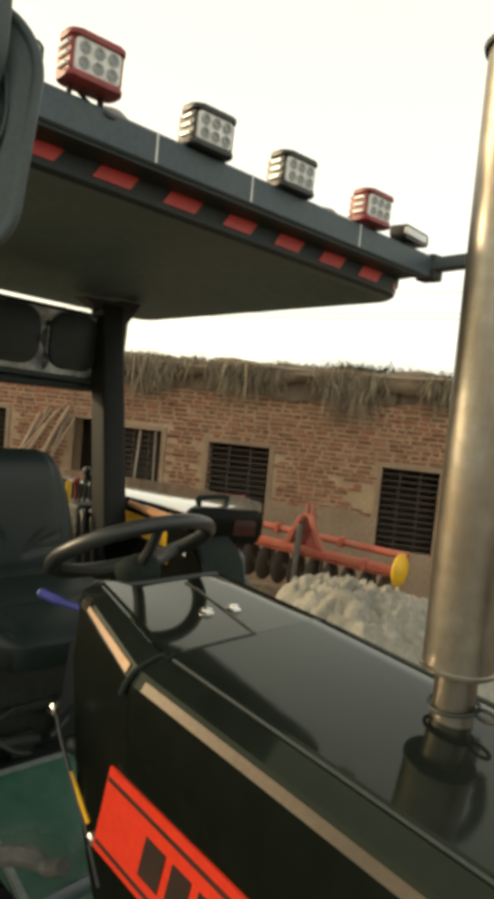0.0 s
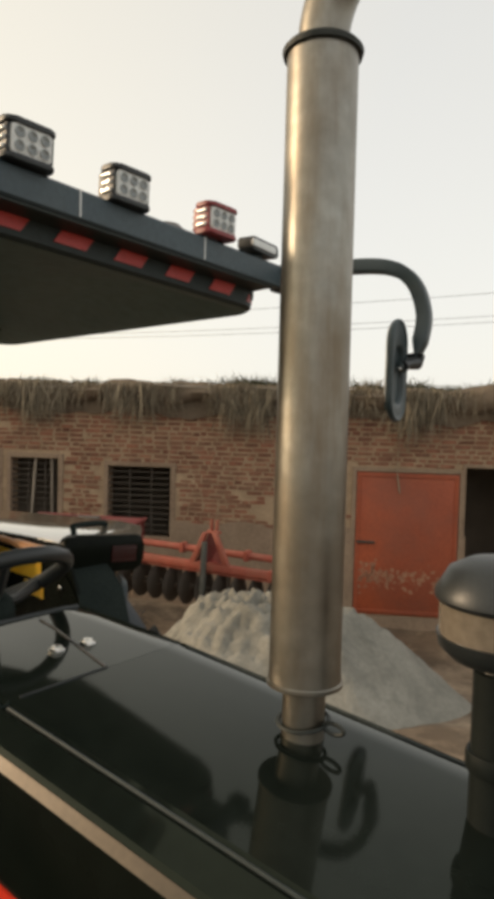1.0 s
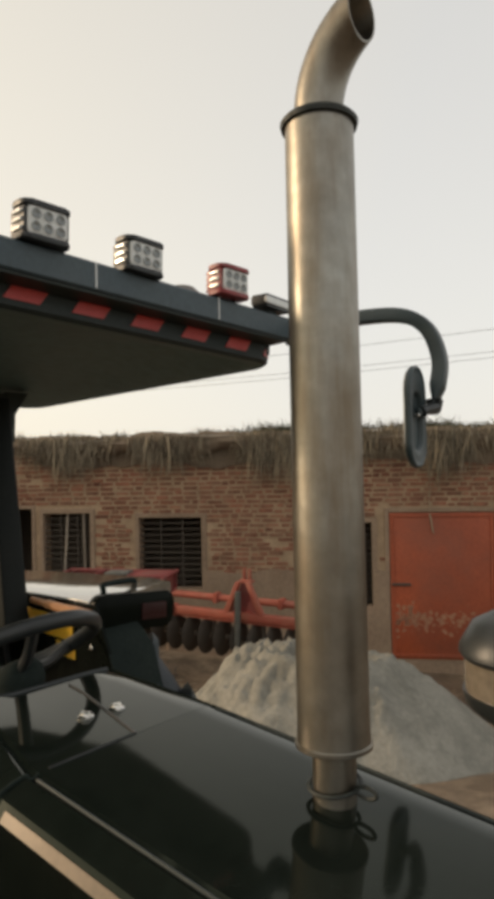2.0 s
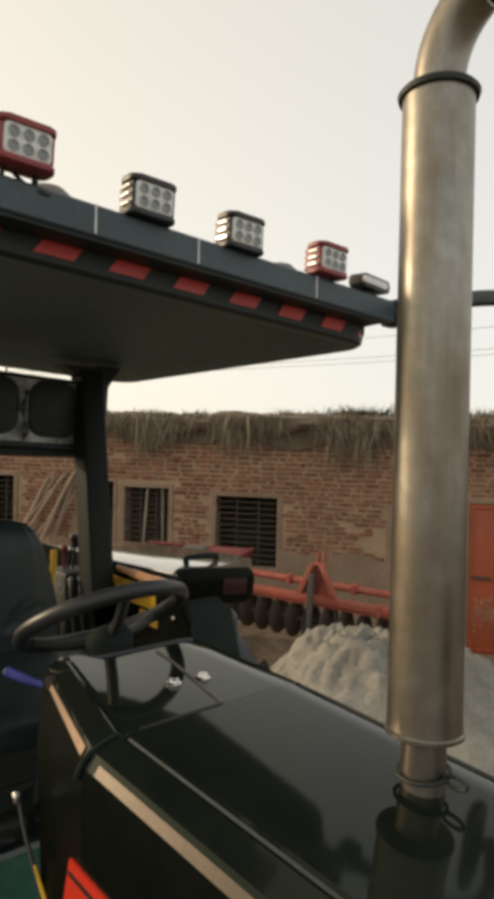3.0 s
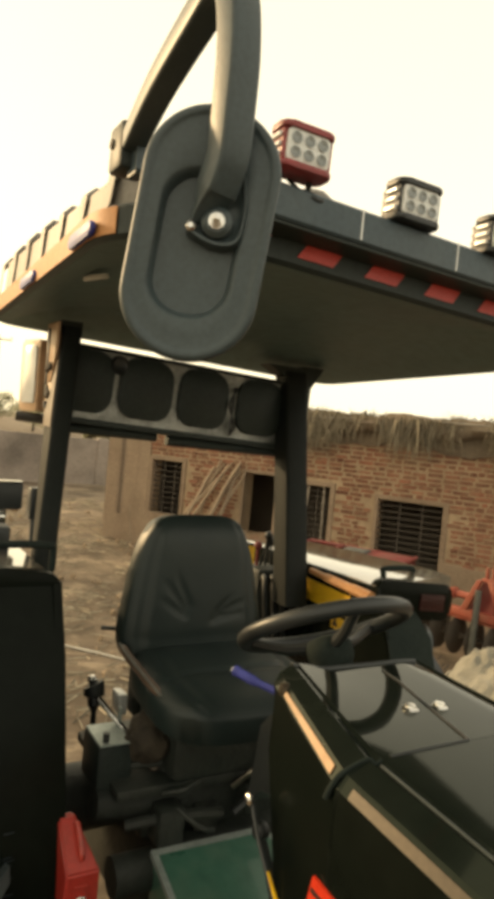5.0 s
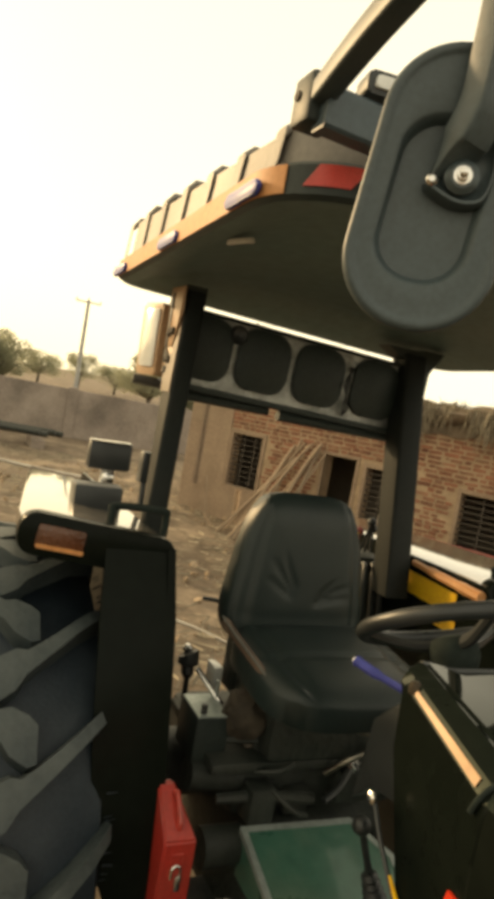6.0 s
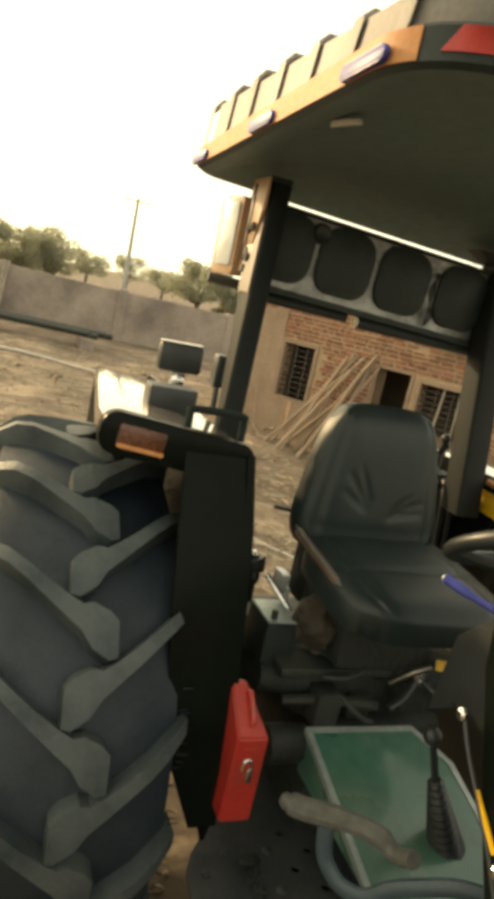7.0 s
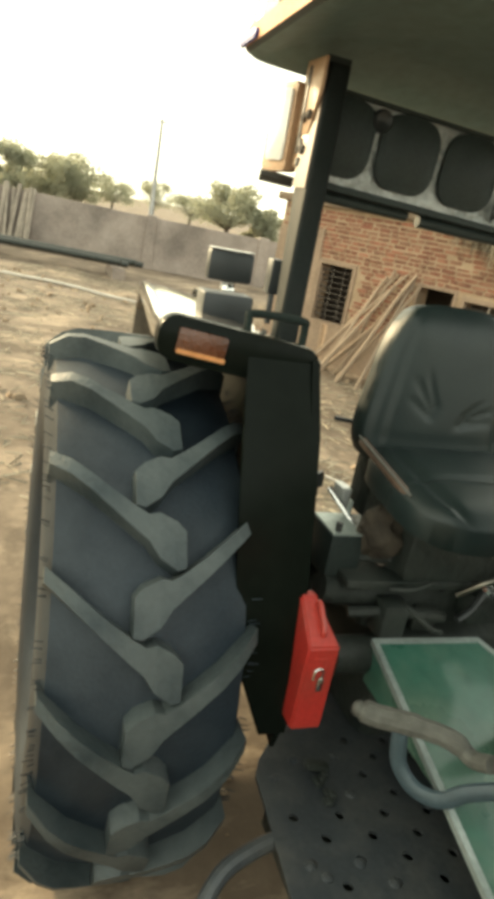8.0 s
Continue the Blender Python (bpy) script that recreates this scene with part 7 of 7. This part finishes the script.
def build_logs():
    rng = random.Random(4)
    for i in range(4):
        a, b = Vector((-18.4 + 0.28 * i, -5.2, 0.34 + 0.04 * (i % 2))), Vector((-15.75 + 0.25 * i, 1.55 - 0.22 * i, 0.33 + 0.05 * (i % 2)))
        bm = B()
        tube(bm, [Vector(), b - a], 0.075, 8)
        ob = new("steel_beam", mesh_of("steel_beam", bm, GRIME))
        ob.matrix_basis = Matrix.Translation(a)
        tagged(ob, "long dark beam lying on low supports by the wall", "beam", "beams by the wall")
    for x, y in ((-16.0, 0.9), (-17.5, -2.8)):
        bm = B()
        box(bm, -0.75, 0.75, -0.16, 0.16, -0.03, 0.27, bev=0.02, seg=1)
        ob = new("support_block", mesh_of("support_block", bm, CONCRETE))
        ob.matrix_basis = Matrix.Translation((x + 0.1, y, ground_z(x, y)))
        tagged(ob, "low rough block carrying the beams", "block", "blocks under the beams")
    for i in range(13):
        y = -2.45 + 0.10 * i + rng.gauss(0, 0.03)
        x = -19.85 + 0.106 * (y + 3) + 0.45
        lean = 0.30 + 0.15 * rng.random()
        bm = B()
        tube(bm, [Vector((0, 0, 0)), Vector((-lean, rng.gauss(0, 0.12), 1.50 + 0.25 * rng.random()))], 0.035 + 0.02 * rng.random(), 6)
        ob = new("upright_pole", mesh_of("upright_pole", bm, GREY_WOOD))
        ob.matrix_basis = Matrix.Translation((x, y, ground_z(x, y) - 0.03))
        tagged(ob, "grey wooden pole propped against the boundary wall", "pole", "poles on the boundary wall")
    for a, b, r in (((-14.6, -5.2), (-11.55, 1.4), 0.035), ((-5.0, -0.25), (-2.7, 2.15), 0.014)):
        pts = []
        for k in range(13):
            x, y = a[0] + (b[0] - a[0]) * k / 12, a[1] + (b[1] - a[1]) * k / 12
            pts.append(Vector((x + 0.02 * noise.noise(Vector((k * 0.7, 0, 0))), y, ground_z(x, y) + r)))
        o = pts[0].copy()
        bm = B()
        tube(bm, [p - o for p in pts], r, 8)
        ob = new("pipe", mesh_of("pipe", bm, PIPE))
        ob.matrix_basis = Matrix.Translation(o)
        tagged(ob, "pale pipe lying straight across the yard", "pipe")
    # short straws trodden into the yard
    verts, faces = [], []
    for i in range(9000):
        x, y = -2.2 - 13 * rng.random(), -4.6 + 9.5 * rng.random()
        if noise.noise(Vector((x * 0.8, y * 0.8, 2))) < -0.05 and rng.random() < 0.75:
            continue
        a, ln, w = rng.random() * 3.14, 0.03 + 0.10 * rng.random(), 0.003 + 0.006 * rng.random()
        c, d = Vector((math.cos(a), math.sin(a), 0)) * ln, Vector((-math.sin(a), math.cos(a), 0)) * w
        o = Vector((x, y, ground_z(x, y) + 0.008 + 0.010 * rng.random()))
        k = len(verts)
        verts += [o - c - d, o + c - d, o + c + d + Vector((0, 0, 0.01)), o - c + d + Vector((0, 0, 0.006))]
        faces.append((k, k + 1, k + 2, k + 3))
    me = bpy.data.meshes.new("straw_litter")
    me.from_pydata(verts, [], faces)
    me.materials.append(STRAW)
    tagged(new("straw_litter", me), "short dry straws trodden into the yard", "straw", kind="stuff")
    # loose clods and trash on the earth
    bm = B()
    for i in range(520):
        a = rng.random()
        x, y = (-3.0 - 11 * rng.random(), -4.0 + 8.5 * rng.random()) if a < 0.8 else (rng.uniform(-1, 1.3), rng.uniform(-1.4, -0.2))
        r = (0.02 + 0.07 * rng.random() ** 3) * (1 if a < 0.8 else 0.35)
        mm = Matrix.Translation((x, y, ground_z(x, y) + r * 0.2)) @ pose(0, 0, 0, rng.random() * 360, rng.random() * 360, rng.random() * 360) @ Matrix.Diagonal((r, r * 0.8, r * 0.55, 1))
        bmesh.ops.create_icosphere(bm, subdivisions=1, radius=1.0, matrix=mm)
    ob = new("clods", mesh_of("clods", bm, mat("earth_clods", (0.36, 0.27, 0.18), (0.24, 0.17, 0.11), rough=0.95, scale=3, bump=0.6, vary=0.3)))
    tagged(ob, "loose clods and straw scattered on the yard", "clods", kind="stuff")


build_logs()


def build_tree(name, at, height, width, seed, label):
    rng = random.Random(seed)
    tree = thing(name, label, "tree", Matrix.Translation(at))
    bm = B()
    trunk_h = height * 0.38
    tube(bm, bend([(0, 0, -0.3), (0.05, 0.03, trunk_h * 0.5), (0.0, 0.08, trunk_h)], 4), [0.17 - 0.008 * k for k in range(9)], 8)
    tips = []
    for i in range(9):
        a = 2 * math.pi * i / 9 + rng.random()
        r = width * (0.2 + 0.25 * rng.random())
        e = Vector((r * math.cos(a), r * math.sin(a), trunk_h + (height - trunk_h) * (0.25 + 0.55 * rng.random())))
        tube(bm, bend([(0, 0.06, trunk_h * 0.85), e * 0.5 + Vector((0, 0, trunk_h * 0.35)), e], 3), [0.07 - 0.009 * k for k in range(7)], 6)
        tips.append(e)
    part("trunk", bm, BARK, tree)
    verts, faces = [], []
    lumps = [(t, width * (0.16 + 0.12 * rng.random())) for t in tips] + [(Vector((rng.gauss(0, width * 0.22), rng.gauss(0, width * 0.22), rng.uniform(trunk_h * 0.9, height * 0.92))), width * (0.12 + 0.12 * rng.random())) for _ in range(16)]
    for c, r in lumps:
        for k in range(210):
            v = Vector((rng.gauss(0, 1), rng.gauss(0, 1), rng.gauss(0, 1))).normalized() * r * (0.45 + 0.6 * rng.random())
            p = c + Vector((v.x, v.y, v.z * 0.75))
            s = 0.05 + 0.06 * rng.random()
            a = Vector((rng.gauss(0, 1), rng.gauss(0, 1), rng.gauss(0, 1))).normalized() * s
            b = a.orthogonal().normalized() * s * 0.55
            o = len(verts)
            verts += [p - a, p + b, p + a, p - b]
            faces.append((o, o + 1, o + 2, o + 3))
    me = bpy.data.meshes.new("crown")
    me.from_pydata(verts, [], faces)
    me.materials.append(LEAF)
    part("crown", me, LEAF, tree)


EYE = Vector((1.95, -1.28, 0))
for i, (dx, dy, dist, h, w, lab) in enumerate((
    (-0.9990, -0.028, 36, 3.4, 2.3, "tall thin-leaved tree beyond the boundary wall"),
    (-0.9985, 0.022, 38, 3.25, 3.0, "dusty round-crowned tree beyond the boundary wall"),
    (-0.9980, 0.055, 39, 3.4, 3.0, "dusty spreading tree beyond the boundary wall"),
    (-0.9865, 0.163, 88, 4.2, 4.0, "small dusty tree beyond the boundary wall"),
    (-0.9640, 0.262, 36, 3.6, 3.2, "dusty round-crowned tree beyond the boundary wall"),
    (-0.9480, 0.310, 37, 2.7, 2.0, "bare scrubby tree beyond the boundary wall"),
    (-0.9935, 0.108, 75, 3.2, 5.0, "low far tree in the haze"),
    (-0.9770, 0.213, 80, 3.0, 5.0, "low far tree in the haze"),
)):
    p = EYE + Vector((dx, dy, 0)) * dist
    build_tree("tree", (p.x, p.y, 0), h, w, 40 + i, lab)


def build_utility_pole():
    p = EYE + Vector((-0.9865, 0.1605, 0)) * 60
    up = thing("utility_pole", "slim concrete utility pole with a crossarm", "utility pole", Matrix.Translation((p.x, p.y, 0)))
    bm = B()
    tube(bm, [(0, 0, -0.3), (0, 0, 8.0)], [0.21, 0.12], 10)
    part("pole_shaft", bm, POLE, up)
    bm = B()
    box(bm, -0.05, 0.05, -1.05, 1.05, 7.76, 7.87)
    part("crossarm", bm, POLE, up)
    for y in (-1.0, 0.0, 1.0):
        bm = B()
        lathe(bm, [(0.05, 0), (0.08, 0.05), (0.05, 0.1), (0.07, 0.15), (0.03, 0.22)], 8, Matrix.Translation((0, y, 7.87 if y else 8.0)))
        part("insulator", bm, LEDGLASS, up)
    for (x, y), top in (((-62, 26), 9.9), ((38, 47), 12.0)):
        far = thing("utility_pole", "slim concrete utility pole with a crossarm", "utility pole", Matrix.Translation((x, y, 0)))
        bm = B()
        tube(bm, [(0, 0, -1.2), (0, 0, top)], [0.17, 0.11], 10)
        part("pole_shaft", bm, POLE, far)
        bm = B()
        box(bm, -0.06, 0.06, -0.2, 1.4, top - 1.62, top - 1.50)
        part("crossarm", bm, IRON, far)
    for h, off in ((11.2, 0.0), (10.0, 0.3), (9.8, 1.2)):
        a, b = Vector((-62, 26 + off, h - 1.5)), Vector((38, 47 + off, h + 0.6))
        o = (a + b) / 2
        pts = [a + (b - a) * t / 24 - o - Vector((0, 0, 1.6 * (1 - (t / 12 - 1) ** 2))) for t in range(25)]
        bm = B()
        tube(bm, pts, 0.014, 5)
        ob = new("power_cable", mesh_of("power_cable", bm, IRON))
        ob.matrix_basis = Matrix.Translation(o)
        tagged(ob, "thin overhead power cable beyond the shed", "cable", "overhead cables")


build_utility_pole()


# ---------- bricks, last ----------
def lay_bricks():
    """Single bricks on the stretch that the camera passes nearest, the rest of the front joined."""
    rng = random.Random(3)
    bricks = brick_layout()
    near = [b for b in bricks if -0.66 < b[0] < 0.80 and 0.42 < b[1] < 1.86]
    near = near[:300]
    rest = [b for b in bricks if b not in set(near)]
    shapes = []
    for i in range(5):
        bm = B()
        vs = box(bm, 0, 1, 0, 1, -0.03, 0.0)
        for v in vs:
            v.co += Vector((rng.gauss(0, 0.014), rng.gauss(0, 0.04), rng.gauss(0, 0.002) if v.co.z > -0.01 else 0))
        me = mesh_of("brick", bm, BRICK)
        me.shade_flat()
        shapes.append(me)
    wall = next(o for o in SHED.children if o.name == "wall")
    for a, z, ln, h, d in near:
        part("brick", rng.choice(shapes), BRICK, wall, at=SHED_INV @ Matrix.Translation((a, z, d + 0.003)) @ Matrix.Diagonal((ln, h, 1, 1)))
    verts, faces = [], []
    for a, z, ln, h, d in rest:
        o = len(verts)
        j = lambda s: rng.gauss(0, s)
        d += 0.003
        for x, y in ((a, z), (a + ln, z), (a + ln, z + h), (a, z + h)):
            verts.append(SHED_INV @ Vector((x + j(0.003), y + j(0.0025), d + j(0.002))))
        for x, y in ((a, z), (a + ln, z), (a + ln, z + h), (a, z + h)):
            verts.append(SHED_INV @ Vector((x, y, -0.03)))
        faces += [(o, o + 1, o + 2, o + 3), (o, o + 4, o + 5, o + 1), (o + 1, o + 5, o + 6, o + 2), (o + 2, o + 6, o + 7, o + 3), (o + 3, o + 7, o + 4, o)]
    me = bpy.data.meshes.new("brickwork")
    me.from_pydata(verts, [], faces)
    me.materials.append(BRICK)
    ob = new("brickwork", me)
    ob.parent = SHED
    ob["kind"] = "stuff"


lay_bricks()
